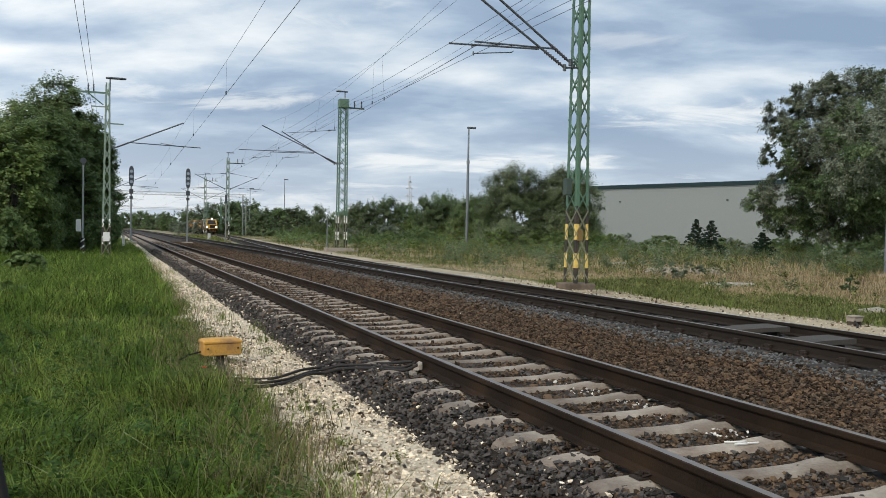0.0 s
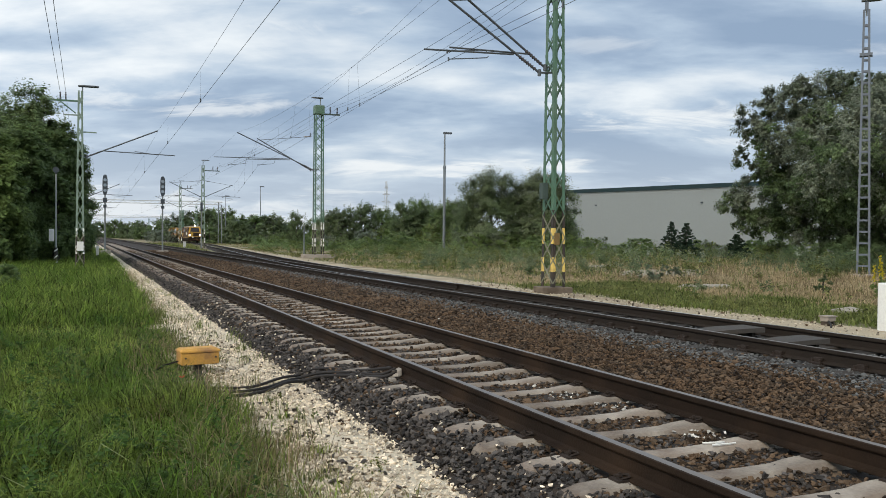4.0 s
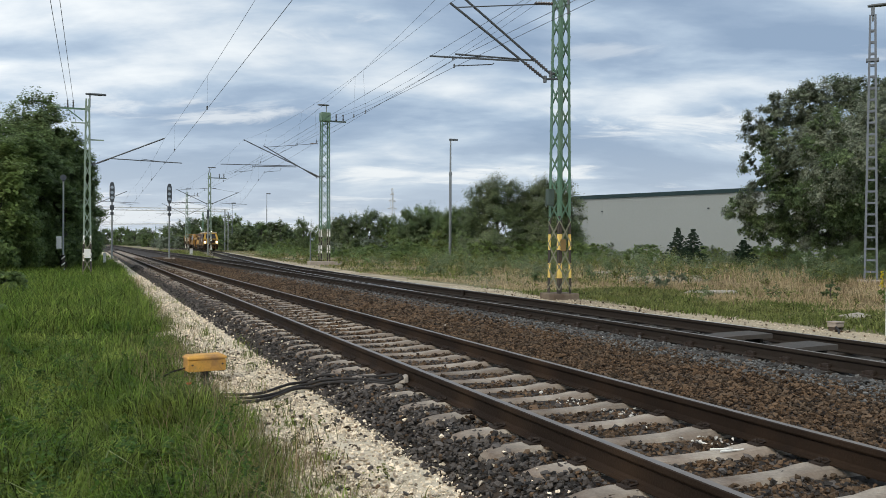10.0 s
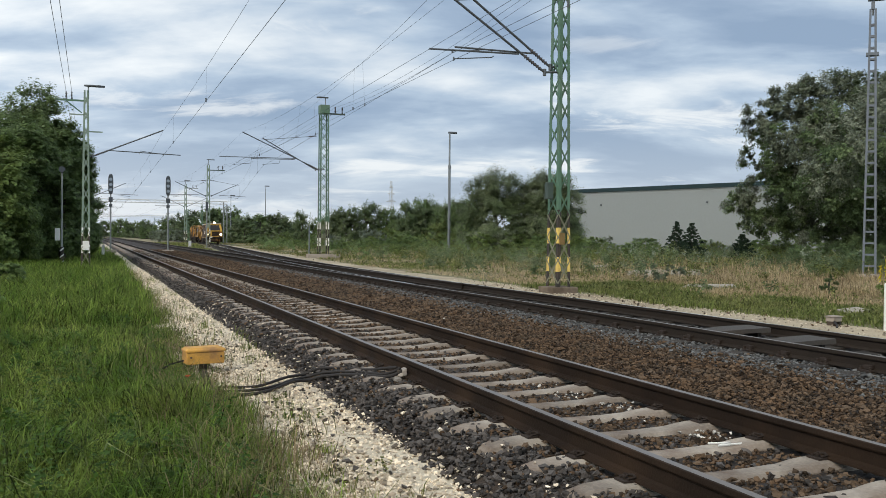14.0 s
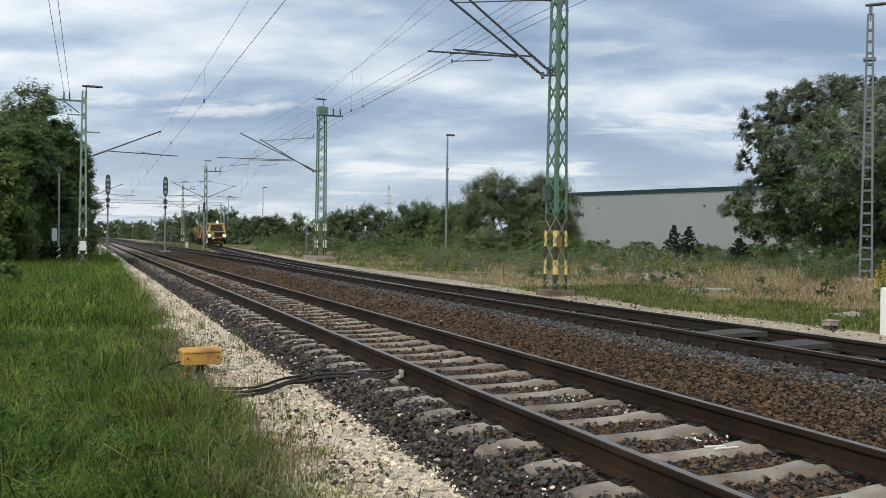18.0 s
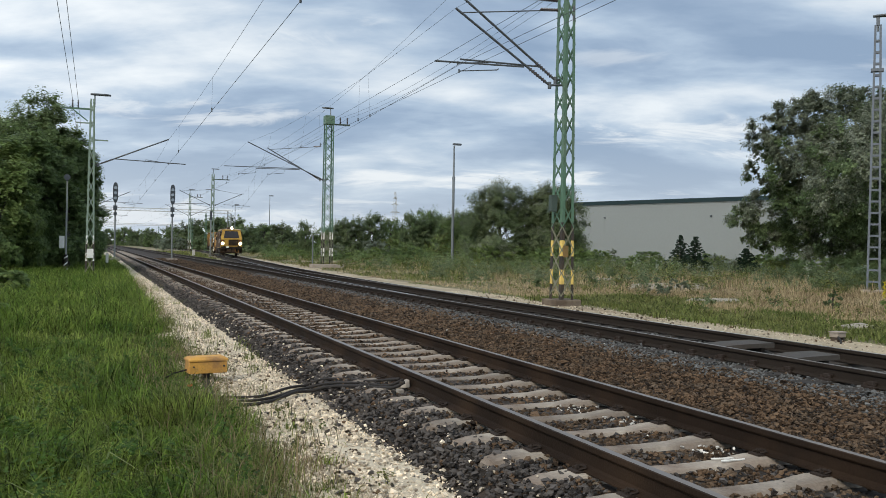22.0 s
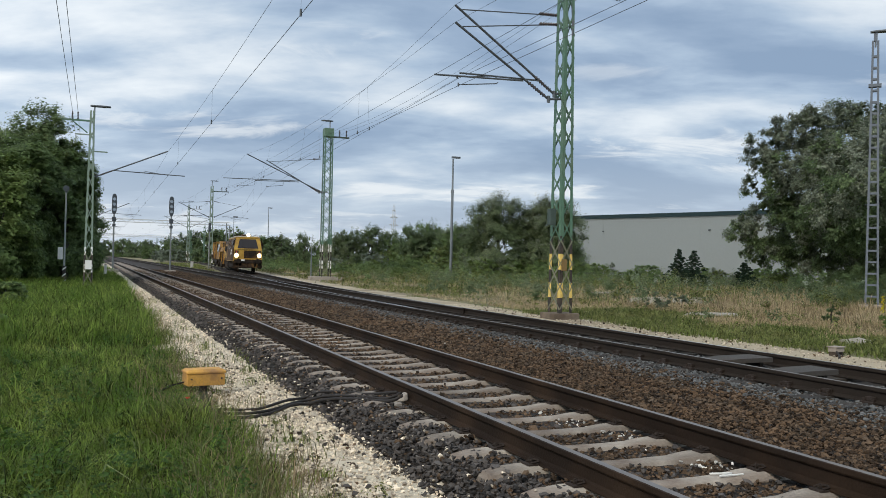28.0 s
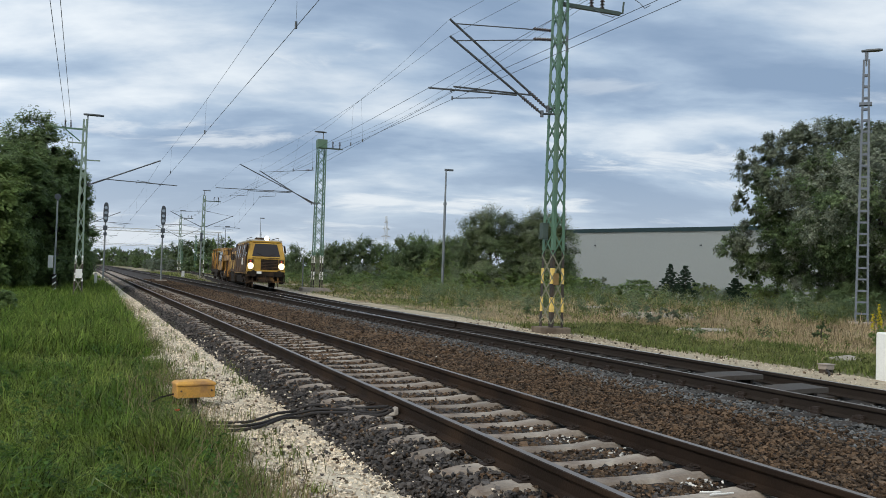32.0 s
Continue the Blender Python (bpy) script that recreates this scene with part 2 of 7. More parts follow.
M_STONE_TAN = mat("tan_brown_stones", (0.3, 0.25, 0.19), 0.9, 0, 0.25, 4, 0.3, 60, island=0.7)
M_STONE_WHITE = mat("white_stones", (0.55, 0.53, 0.49), 0.85, 0, 0.1, 5, 0.3, 70, island=0.5)
M_RAIL = mat("rusted_rail_steel", (0.02, 0.0135, 0.0098), 0.62, 0.0, 0.35, 2, 0.25, 60, stain=(0.04, 0.025, 0.016), stain_at=(0.45, 0.7), spec=0.08)
M_RAIL_DARK = mat("oily_rail_steel", (0.024, 0.018, 0.014), 0.75, 0.0, 0.35, 2, 0.2, 60, spec=0.18)
M_RAIL_TOP = mat("worn_rail_head", (0.17, 0.15, 0.135), 0.43, 0.25, 0.15, 1.5, 0.05, 80)
M_RAIL_SHINY = mat("polished_rail_head", (0.42, 0.4, 0.39), 0.28, 0.85, 0.12, 1.5, 0.03, 80)
M_SLEEPER = mat("sleeper_concrete", (0.355, 0.315, 0.265), 0.9, 0, 0.3, 3, 0.5, 45, stain=(0.15, 0.115, 0.09), stain_at=(0.46, 0.7), obj_random=0.25)
M_TIMBER = mat("tarred_timber", (0.032, 0.026, 0.021), 0.85, 0, 0.4, 3, 0.4, 30, obj_random=0.3)
M_CLIP = mat("rusted_fastening", (0.035, 0.025, 0.02), 0.75, 0.3, 0.3, 8, 0.3, 60)
M_GREEN = mat("green_mast_paint", (0.085, 0.165, 0.11), 0.55, 0, 0.22, 2, 0.1, 30, stain=(0.12, 0.175, 0.125), stain_at=(0.5, 0.75))
M_GREY_STEEL = mat("galvanised_steel", (0.19, 0.21, 0.225), 0.5, 0.5, 0.15, 3, 0.1, 40)
M_BLACK = mat("black_band_paint", (0.035, 0.03, 0.026), 0.7, 0, 0.3, 5, 0.2, 40, stain=(0.07, 0.05, 0.035), stain_at=(0.5, 0.7))
M_BAND = mat("yellow_band_paint", (0.72, 0.52, 0.14), 0.65, 0, 0.2, 5, 0.1, 40, stain=(0.5, 0.34, 0.1), stain_at=(0.5, 0.7))
M_WHITE = mat("white_paint", (0.74, 0.74, 0.71), 0.7, 0, 0.12, 3, 0.1, 40, stain=(0.5, 0.48, 0.43), stain_at=(0.55, 0.8))
M_CONCRETE = mat("weathered_concrete", (0.33, 0.29, 0.25), 0.92, 0, 0.25, 2, 0.4, 40, stain=(0.2, 0.15, 0.11), stain_at=(0.48, 0.7))
M_POST = mat("grey_post_paint", (0.2, 0.22, 0.22), 0.6, 0.2, 0.2, 3, 0.05, 30)
M_FOOTING = mat("brown_stained_concrete", (0.2, 0.16, 0.12), 0.92, 0, 0.3, 3, 0.4, 40, stain=(0.1, 0.075, 0.055), stain_at=(0.45, 0.65))
M_WIRE = mat("dark_wire", (0.09, 0.1, 0.11), 0.5, 0.5, 0.1, 2, 0, 20)
M_TUBE = mat("cantilever_tube", (0.11, 0.12, 0.13), 0.5, 0.5, 0.15, 3, 0, 20)
M_INSUL = mat("brown_insulator", (0.045, 0.035, 0.035), 0.25, 0, 0.15, 4, 0, 20)
M_CABLE = mat("black_rubber_cable", (0.021, 0.018, 0.017), 0.8, 0, 0.3, 6, 0.2, 60)
M_WALL = mat("grey_cladding", (0.23, 0.252, 0.257), 0.75, 0, 0.05, 0.08, 0.02, 3)
M_TRIM = mat("dark_green_trim", (0.005, 0.022, 0.025), 0.5, 0, 0.1, 1, 0, 10)
M_ORANGE = mat("orange_yellow_enamel", (0.58, 0.31, 0.06), 0.65, 0, 0.25, 6, 0.1, 50, stain=(0.3, 0.16, 0.06), stain_at=(0.42, 0.64))
M_BARK = mat("tree_bark", (0.075, 0.068, 0.058), 0.95, 0, 0.35, 4, 0.8, 25)
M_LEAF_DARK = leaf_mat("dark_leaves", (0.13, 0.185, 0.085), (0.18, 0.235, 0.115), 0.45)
M_LEAF = leaf_mat("mid_leaves", (0.16, 0.23, 0.088), (0.215, 0.28, 0.13), 0.45)
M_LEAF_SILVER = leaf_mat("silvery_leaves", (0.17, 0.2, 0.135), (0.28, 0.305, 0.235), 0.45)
M_LEAF_LIGHT = leaf_mat("light_leaves", (0.19, 0.26, 0.085), (0.26, 0.31, 0.135), 0.45)
M_LEAF_MIX = leaf_mat("mixed_leaves", (0.135, 0.18, 0.085), (0.21, 0.245, 0.145), 0.5)
M_LEAF_PALE = leaf_mat("pale_leaves", (0.22, 0.26, 0.19), (0.33, 0.36, 0.28))
M_FIR = leaf_mat("fir_needles", (0.035, 0.062, 0.04), (0.055, 0.088, 0.058))
M_GRASS = leaf_mat("grass_blades", (0.084, 0.145, 0.021), (0.23, 0.285, 0.066), 0.95, 0.6, 1.6)
M_GRASS_OLIVE = leaf_mat("olive_grass", (0.14, 0.165, 0.05), (0.21, 0.215, 0.08), 0.8, 0.6, 0.9)
M_PALE_BLADE = leaf_mat("pale_grass_blades", (0.2, 0.24, 0.1), (0.28, 0.3, 0.15), 0.6, 0.6, 0.9)
M_BROAD = leaf_mat("broad_weed_leaves", (0.055, 0.115, 0.022), (0.1, 0.17, 0.04), 0.5, 0.5)
M_MEADOW = leaf_mat("meadow_blades", (0.125, 0.165, 0.042), (0.22, 0.23, 0.085), 0.5, 0.6, 0.7)
M_STRAW = leaf_mat("dry_grass", (0.4, 0.315, 0.19), (0.5, 0.405, 0.26), 0.45, 0.7)
M_MAUVE = leaf_mat("mauve_seed_heads", (0.25, 0.19, 0.11), (0.33, 0.25, 0.16), 0.6, 0.7)
M_YELLOW_FLOWER = leaf_mat("yellow_blossom", (0.65, 0.55, 0.04), (0.7, 0.6, 0.06), 0.3, 0.6)
M_POPPY = mat("red_petal", (0.7, 0.05, 0.02), 0.6, 0, 0.1, 5, 0, 20)

# ---- mesh tools ----


class Geo:
    """Gathers boxes, tubes and lofts into one mesh."""

    def __init__(self):
        self.v, self.f, self.mi, self.slot = [], [], [], 0

    def add(self, verts, faces):
        n = len(self.v)
        self.v += [tuple(p) for p in verts]
        self.f += [tuple(i + n for i in q) for q in faces]
        self.mi += [self.slot] * len(faces)
        return self

    def box(self, x0, x1, y0, y1, z0, z1, c=0.0):
        """A box; c: chamfer of its edges."""
        if c <= 0:
            return self.add([(x, y, z) for x in (x0, x1) for y in (y0, y1) for z in (z0, z1)],
                            [(0, 1, 3, 2), (4, 6, 7, 5), (0, 4, 5, 1), (2, 3, 7, 6), (0, 2, 6, 4), (1, 5, 7, 3)])
        bm = bmesh.new()
        bmesh.ops.create_cube(bm, size=1)
        for q in bm.verts:
            q.co = Vector(((x0 + x1) / 2 + q.co.x * (x1 - x0), (y0 + y1) / 2 + q.co.y * (y1 - y0), (z0 + z1) / 2 + q.co.z * (z1 - z0)))
        bmesh.ops.bevel(bm, geom=bm.edges[:], offset=c, segments=2, affect="EDGES", profile=0.6)
        bm.verts.index_update()
        self.add([q.co[:] for q in bm.verts], [[q.index for q in fc.verts] for fc in bm.faces])
        bm.free()
        return self

    def tube(self, a, b, r0, r1=None, n=8, caps=True):
        a, b = Vector(a), Vector(b)
        r1 = r0 if r1 is None else r1
        d = (b - a).normalized()
        u = d.orthogonal().normalized()
        w = d.cross(u)
        ring = [(math.cos(2 * math.pi * k / n), math.sin(2 * math.pi * k / n)) for k in range(n)]
        vs = [a + r0 * (u * c + w * s) for c, s in ring] + [b + r1 * (u * c + w * s) for c, s in ring]
        fs = [(k, (k + 1) % n, n + (k + 1) % n, n + k) for k in range(n)]
        if caps:
            fs += [tuple(range(n - 1, -1, -1)), tuple(range(n, 2 * n))]
        return self.add(vs, fs)

    def path(self, pts, r, n=6):
        """A round rod along points."""
        pts = [Vector(p) for p in pts]
        vs, fs = [], []
        for i, p in enumerate(pts):
            d = (pts[min(i + 1, len(pts) - 1)] - pts[max(i - 1, 0)]).normalized()
            u = d.cross(Vector((0.13, 0.29, 0.95))).normalized()
            w = d.cross(u)
            vs += [p + r * (u * math.cos(2 * math.pi * k / n) + w * math.sin(2 * math.pi * k / n)) for k in range(n)]
        for i in range(len(pts) - 1):
            fs += [(i * n + k, i * n + (k + 1) % n, (i + 1) * n + (k + 1) % n, (i + 1) * n + k) for k in range(n)]
        fs += [tuple(range(n - 1, -1, -1)), tuple(range((len(pts) - 1) * n, len(pts) * n))]
        return self.add(vs, fs)

    def loft(self, rings, caps=True):
        """Rings of equal length, joined one to the next."""
        n = len(rings[0])
        vs = [p for ring in rings for p in ring]
        fs = [(i * n + k, i * n + (k + 1) % n, (i + 1) * n + (k + 1) % n, (i + 1) * n + k) for i in range(len(rings) - 1) for k in range(n)]
        if caps:
            fs += [tuple(range(n - 1, -1, -1)), tuple(range((len(rings) - 1) * n, len(rings) * n))]
        return self.add(vs, fs)

    def angle(self, a, b, w, t, out):
        """An L-section bar from a to b with legs of width w along the two directions in out."""
        a, b = Vector(a), Vector(b)
        u, v = Vector(out[0]), Vector(out[1])
        prof = [(0, 0), (w, 0), (w, t), (t, t), (t, w), (0, w)]
        return self.loft([[p + u * i + v * j for i, j in prof] for p in (a, b)])

    def mesh(self, name, *mats):
        me = bpy.data.meshes.new(name)
        me.from_pydata(self.v, [], self.f)
        for m in mats:
            me.materials.append(m)
        if len(mats) > 1:
            me.polygons.foreach_set("material_index", self.mi)
        me.validate()
        bm = bmesh.new()
        bm.from_mesh(me)
        bmesh.ops.recalc_face_normals(bm, faces=bm.faces)
        bm.to_mesh(me)
        bm.free()
        return me


def part(name, geo, material, parent=None, label="", smooth=False):
    """One mesh object under a thing or a part."""
    mats = material if isinstance(material, (list, tuple)) else [material]
    me = geo if isinstance(geo, bpy.types.Mesh) else geo.mesh(name, *mats)
    if smooth:
        me.polygons.foreach_set("use_smooth", [True] * len(me.polygons))
    ob = new(name, me)
    ob.parent = parent
    return tagged(ob, label)


def thing(name, label, category, at=(0, 0, 0), turn=0.0, group="", kind=""):
    """An empty at the base of a thing, which holds its parts."""
    ob = new(name)
    ob.empty_display_size = 0.2
    ob.matrix_basis = pose(*at, 0, 0, turn)
    return tagged(ob, label, category, group, kind)


def soft(ob, width, segments=2):
    """Rounded edges."""
    m = ob.modifiers.new("rounded", "BEVEL")
    m.width, m.segments, m.limit_method = width, segments, "ANGLE"
    return ob


def array_mesh(name, verts, faces, material, smooth=False):
    """A mesh from numpy arrays: verts (n, 3), faces (m, k) of one size k."""
    me = bpy.data.meshes.new(name)
    m, k = faces.shape
    me.vertices.add(len(verts))
    me.vertices.foreach_set("co", np.ascontiguousarray(verts, np.float32).ravel())
    me.loops.add(m * k)
    me.loops.foreach_set("vertex_index", np.ascontiguousarray(faces, np.int32).ravel())
    me.polygons.add(m)
    me.polygons.foreach_set("loop_start", np.arange(0, m * k, k, dtype=np.int32))
    me.materials.append(material)
    me.polygons.foreach_set("use_smooth", np.full(m, smooth))
    me.update(calc_edges=True)
    return me


RNG = np.random.default_rng(7)


def turns(n, rng):
    """n random turns as matrices."""
    q = rng.normal(size=(n, 4))
    q /= np.linalg.norm(q, axis=1)[:, None]
    w, x, y, z = q.T
    return np.stack([1 - 2 * (y * y + z * z), 2 * (x * y - z * w), 2 * (x * z + y * w), 2 * (x * y + z * w), 1 - 2 * (x * x + z * z), 2 * (y * z - x * w),
                     2 * (x * z - y * w), 2 * (y * z + x * w), 1 - 2 * (x * x + y * y)], 1).reshape(-1, 3, 3)


def rocks(name, pts, size, material, rng, flat=0.7, coarse=False):
    """Broken stones at points, each of its own size, cut and turn."""
    if coarse:
        base = np.array([(0, 0, 1), (1, 0, 0), (0, 1, 0), (-1, 0, 0), (0, -1, 0), (0, 0, -1)], float)
        tri = np.array([(0, 1, 2), (0, 2, 3), (0, 3, 4), (0, 4, 1), (5, 2, 1), (5, 3, 2), (5, 4, 3), (5, 1, 4)])
    else:
        ring = [(math.cos(a), math.sin(a)) for a in (0.2, 1.5, 2.5, 3.9, 5.1)]
        base = np.array([(0.62 * c, 0.62 * q, 0.62) for c, q in ring] + [(c, q, -0.45) for c, q in ring] + [(0.1, 0, -0.75)], float) * 0.85
        tri = np.array([(0, 1, 2), (0, 2, 3), (0, 3, 4)] + [(k, 5 + k, 5 + (k + 1) % 5) for k in range(5)] + [(k, 5 + (k + 1) % 5, (k + 1) % 5) for k in range(5)] + [(10, 5 + (k + 1) % 5, 5 + k) for k in range(5)])
    n, k = len(pts), len(base)
    v = base[None] * rng.uniform(0.7, 1.2, (n, k, 1)) + rng.normal(0, 0.12, (n, k, 3))
    v *= rng.uniform(0.55, 1.3, (n, 1, 3))
    v = np.einsum("nij,nkj->nki", turns(n, rng), v)
    v[:, :, 2] *= flat
    v = v * (size[:, None, None] / 2) + pts[:, None]
    f = tri[None] + (np.arange(n) * k)[:, None, None]
    return array_mesh(name, v.reshape(-1, 3), f.reshape(-1, 3), material)


def blades(name, pts, height, width, lean, material, rng, mats=None):
    """Grass: bent, tapering blades rooted at points (two joints each)."""
    n = len(pts)
    az = 2.2 * np.sin(pts[:, 0] * 1.7 + 1.3 * np.sin(pts[:, 1] * 1.1)) + 1.6 * np.sin(pts[:, 1] * 2.3 + 0.7) + rng.normal(0, 1.7, n)
    d = np.stack([np.cos(az), np.sin(az), 0 * az], 1)
    s = np.stack([-np.sin(az + rng.normal(0, 0.8, n)), np.cos(az + rng.normal(0, 0.8, n)), 0 * az], 1)
    h, w, l = height[:, None], width[:, None], (lean * height)[:, None]
    up = np.array([0, 0, 1.0])
    a = pts - s * w / 2
    b = pts + s * w / 2
    mid = pts + up * h * 0.62 + d * l * 0.28
    c, e = mid - s * w * 0.4, mid + s * w * 0.4
    tip = pts + up * h * np.sqrt(np.clip(1 - (l / h) ** 2 * 0.55, 0.16, 1)) + d * l
    v = np.stack([a, b, e, c, tip], 1).reshape(-1, 3)
    o = (np.arange(n) * 5)[:, None]
    f = np.concatenate([o + np.array([[0, 1, 2]]), o + np.array([[0, 2, 3]]), o + np.array([[3, 2, 4]])])
    return array_mesh(name, v, f, material)


def leaf_cloud(name, centres, radii, per, size, material, rng, squash=0.8, droop=0.0, out=None):
    """Leaves round clump centres: small bent quads, denser towards each clump's skin."""
    n = len(centres) * per
    c = np.repeat(centres, per, 0)
    r = np.repeat(radii, per)
    # each clump is a handful of twigs that spread out and up, with leaves along them
    k = max(4, per // 16)
    tw = rng.normal(size=(len(centres) * k, 3)) + np.array([0, 0, 0.35])
    if out is not None:
        tw += 0.7 * np.repeat(out, k, 0)
    tw /= np.linalg.norm(tw, axis=1)[:, None]
    tw *= rng.uniform(0.6, 1.2, len(tw))[:, None]
    d = tw[np.repeat(np.arange(len(centres)), per) * k + rng.integers(0, k, n)]
    p = c + (d * rng.uniform(0.1, 1.0, n)[:, None] ** 0.7 + rng.normal(0, 0.09, (n, 3))) * r[:, None] * np.array([1, 1, squash])
    nrm = d + rng.normal(0, 0.6, (n, 3)) + np.array([0, 0, 0.5])
    if out is not None:  # leaves turn to the light, outwards and up
        nrm = 0.5 * d + rng.normal(0, 0.38, (n, 3)) + 0.9 * np.repeat(out, per, 0) + np.array([0, 0, 0.3])
    nrm /= np.linalg.norm(nrm, axis=1)[:, None]
    u = np.cross(nrm, rng.normal(size=(n, 3)))
    u /= np.linalg.norm(u, axis=1)[:, None] + 1e-9
    w = np.cross(nrm, u)
    s = (size * rng.uniform(0.55, 1.3, n))[:, None]
    v = np.stack([p - u * s * 0.5, p + w * s * 0.4 + nrm * s * 0.08, p + u * s * 0.5 - np.array([0, 0, 1]) * s * droop, p - w * s * 0.4 + nrm * s * 0.08], 1)
    f = (np.arange(n) * 4)[:, None] + np.arange(4)[None]
    return array_mesh(name, v.reshape(-1, 3), f, material)

# ---- plan ----
TRACK_1, TRACK_2, HALF = 3.815, 8.775, 0.7525  # track centres and half the distance between rail centres
SLEEPER_FIRST, SLEEPER_STEP = 3.76, 0.6


def off3(y):
    """How far the third track has swung away from the second, at y."""
    if y < 14:
        return 0.0
    if y < 54:
        return (y - 14) ** 2 / 960
    if y < 136:
        return 1.667 + (y - 54) / 12
    d = min(y - 136, 45)
    return 8.5 + d / 12 - d * d / 1080


def wob(x, y, s=1.0, seed=0.0):
    return noise.noise(Vector((x * s, y * s, seed)))


def strip(name, left, right, height, ys, cols, material, label, category, kind="structure", rough=0.02):
    """A bed of stones or gravel along the tracks, between two edges, with an uneven surface."""
    vs, fs = [], []
    for y in ys:
        a, b = left(y), right(y)
        for k in range(cols + 1):
            u = k / cols
            x = a + (b - a) * u
            vs.append((x, y, height(u, x, y) + rough * wob(x, y, 2.3, 4.0)))
    n = cols + 1
    for i in range(len(ys) - 1):
        fs += [(i * n + k, i * n + k + 1, (i + 1) * n + k + 1, (i + 1) * n + k) for k in range(cols)]
    g = Geo().add(vs, fs)
    ob = part(name, g, material, None, "", True)
    return tagged(ob, label, category, "", kind)


def steps(a, b, fine, growth=1.06):
    out, y, d = [a], a, fine
    while y < b:
        y += d
        d *= growth
        out.append(min(y, b))
    return out


def ground():
    xs = [-2500, -900, -300, -120, -60, -30, -16, -10, -7, -5, -3.5, -2.5, -1.6, -0.8, 0, 0.6, 1.2, 1.8, 2.3, 2.9, 6, 9, 10, 10.8, 12, 13.5, 15.5, 18, 21, 25, 30, 37, 45, 55, 70, 100, 160, 300, 700, 1500, 3000]
    ys = [-800, -300, -100, -40, -15] + steps(-5, 130, 0.7, 1.03) + [160, 200, 260, 350, 500, 800, 1300, 2200, 4200]
    vs, fs = [], []
    for y in ys:
        for x in xs:
            if x < 2.3:
                z = -0.43
            elif x < 10:
                z = -0.5
            else:
                z = -0.25 - 0.25 * max(0, 10.8 - x) / 0.8
            if -60 < x < 100 and -20 < y < 140 and not 1.9 < x < 10.5:
                k = 0.2 if 10 < x < 26 else 1.0
                z += k * (0.05 * wob(x, y, 0.35, 1.0) + 0.02 * wob(x, y, 1.7, 2.0))
            vs.append((x, y, z))
    n = len(xs)
    fs, mi = [], []
    for i in range(len(ys) - 1):
        for k in range(n - 1):
            fs.append((i * n + k, i * n + k + 1, (i + 1) * n + k + 1, (i + 1) * n + k))
            mi.append(0 if xs[k] < 2 else 1)
    g = Geo().add(vs, fs)
    g.mi = mi
    ob = part("ground", g, [M_GROUND_GRASS, M_DRY], None, "", True)
    tagged(ob, "level meadow ground, green on one side and dry on the other", "ground", "", "structure")


ground()
BED_Y = steps(-25, 420, 0.5, 1.012)
strip("ballast_bed", lambda y: 2.33 + 0.16 * wob(0, y, 0.7, 3.0) + 0.06 * wob(0, y, 2.6, 8.0), lambda y: 10.35 + 0.12 * wob(5, y, 0.6, 5.0),
      lambda u, x, y: -0.225 - 0.2 * max(0.0, min(1.0, (2.66 - x) / 0.36)) ** 1.2 - 0.15 * max(0.0, (x - 9.9) / 0.45),
      BED_Y, 40, M_BED, "rusty ballast bed under two tracks, darkened for the shade between stones", "ballast")
strip("branch_ballast_bed", lambda y: TRACK_2 + off3(y) - 1.75, lambda y: TRACK_2 + off3(y) + 1.6 + 0.12 * wob(7, y, 0.6, 5.0),
      lambda u, x, y: -0.25 - 0.1 * max(0.0, (abs(u - 0.5) - 0.42) / 0.08), [y for y in BED_Y if y > 18], 10, M_BED, "dark ballast bed under the branch track", "ballast")
strip("gravel_path", lambda y: 0.85 + 0.2 * wob(2, y, 0.5, 9.0) + 0.08 * wob(2, y, 2.2, 1.0) + min(0.5, max(0.0, (y - 14) * 0.016)), lambda y: 2.62,
      lambda u, x, y: -0.412 + 0.012 * u, steps(-8, 160, 0.3, 1.02), 10, M_SAND, "pale crushed gravel path beside the ballast", "gravel", rough=0.025)
strip("sand_shoulder", lambda y: 10.15 + off3(y), lambda y: 12.4 + 0.86 * off3(y) + 0.35 * wob(3, y, 0.3, 6.0) + 0.12 * wob(3, y, 1.3, 2.0),
      lambda u, x, y: -0.225 - 0.01 * u, steps(-8, 180, 0.4, 1.02), 8, M_SHOULDER, "pale sandy gravel shoulder beside the tracks", "gravel", rough=0.025)

# ---- tracks ----
RAIL_PROFILE = [(-0.036, 0.0), (-0.036, -0.03), (-0.03, -0.042), (-0.009, -0.055), (-0.009, -0.135), (-0.03, -0.148), (-0.073, -0.158), (-0.073, -0.168),
                (0.073, -0.168), (0.073, -0.158), (0.03, -0.148), (0.009, -0.135), (0.009, -0.055), (0.03, -0.042), (0.036, -0.03), (0.036, 0.0), (0.028, 0.006), (-0.028, 0.006)]


def rail(parent, centre, ys, steel=None, head=None):
    """A rolled rail along x = centre(y), with a worn running surface."""
    g = Geo()
    g.loft([[(centre(y) + a, y, b) for a, b in RAIL_PROFILE] for y in ys])
    n = len(RAIL_PROFILE)
    for i in range(len(ys) - 1):
        for k in (n - 2,):
            g.mi[i * n + k] = 1
    return part("rail", g, [steel or M_RAIL, head or M_RAIL_TOP], parent)


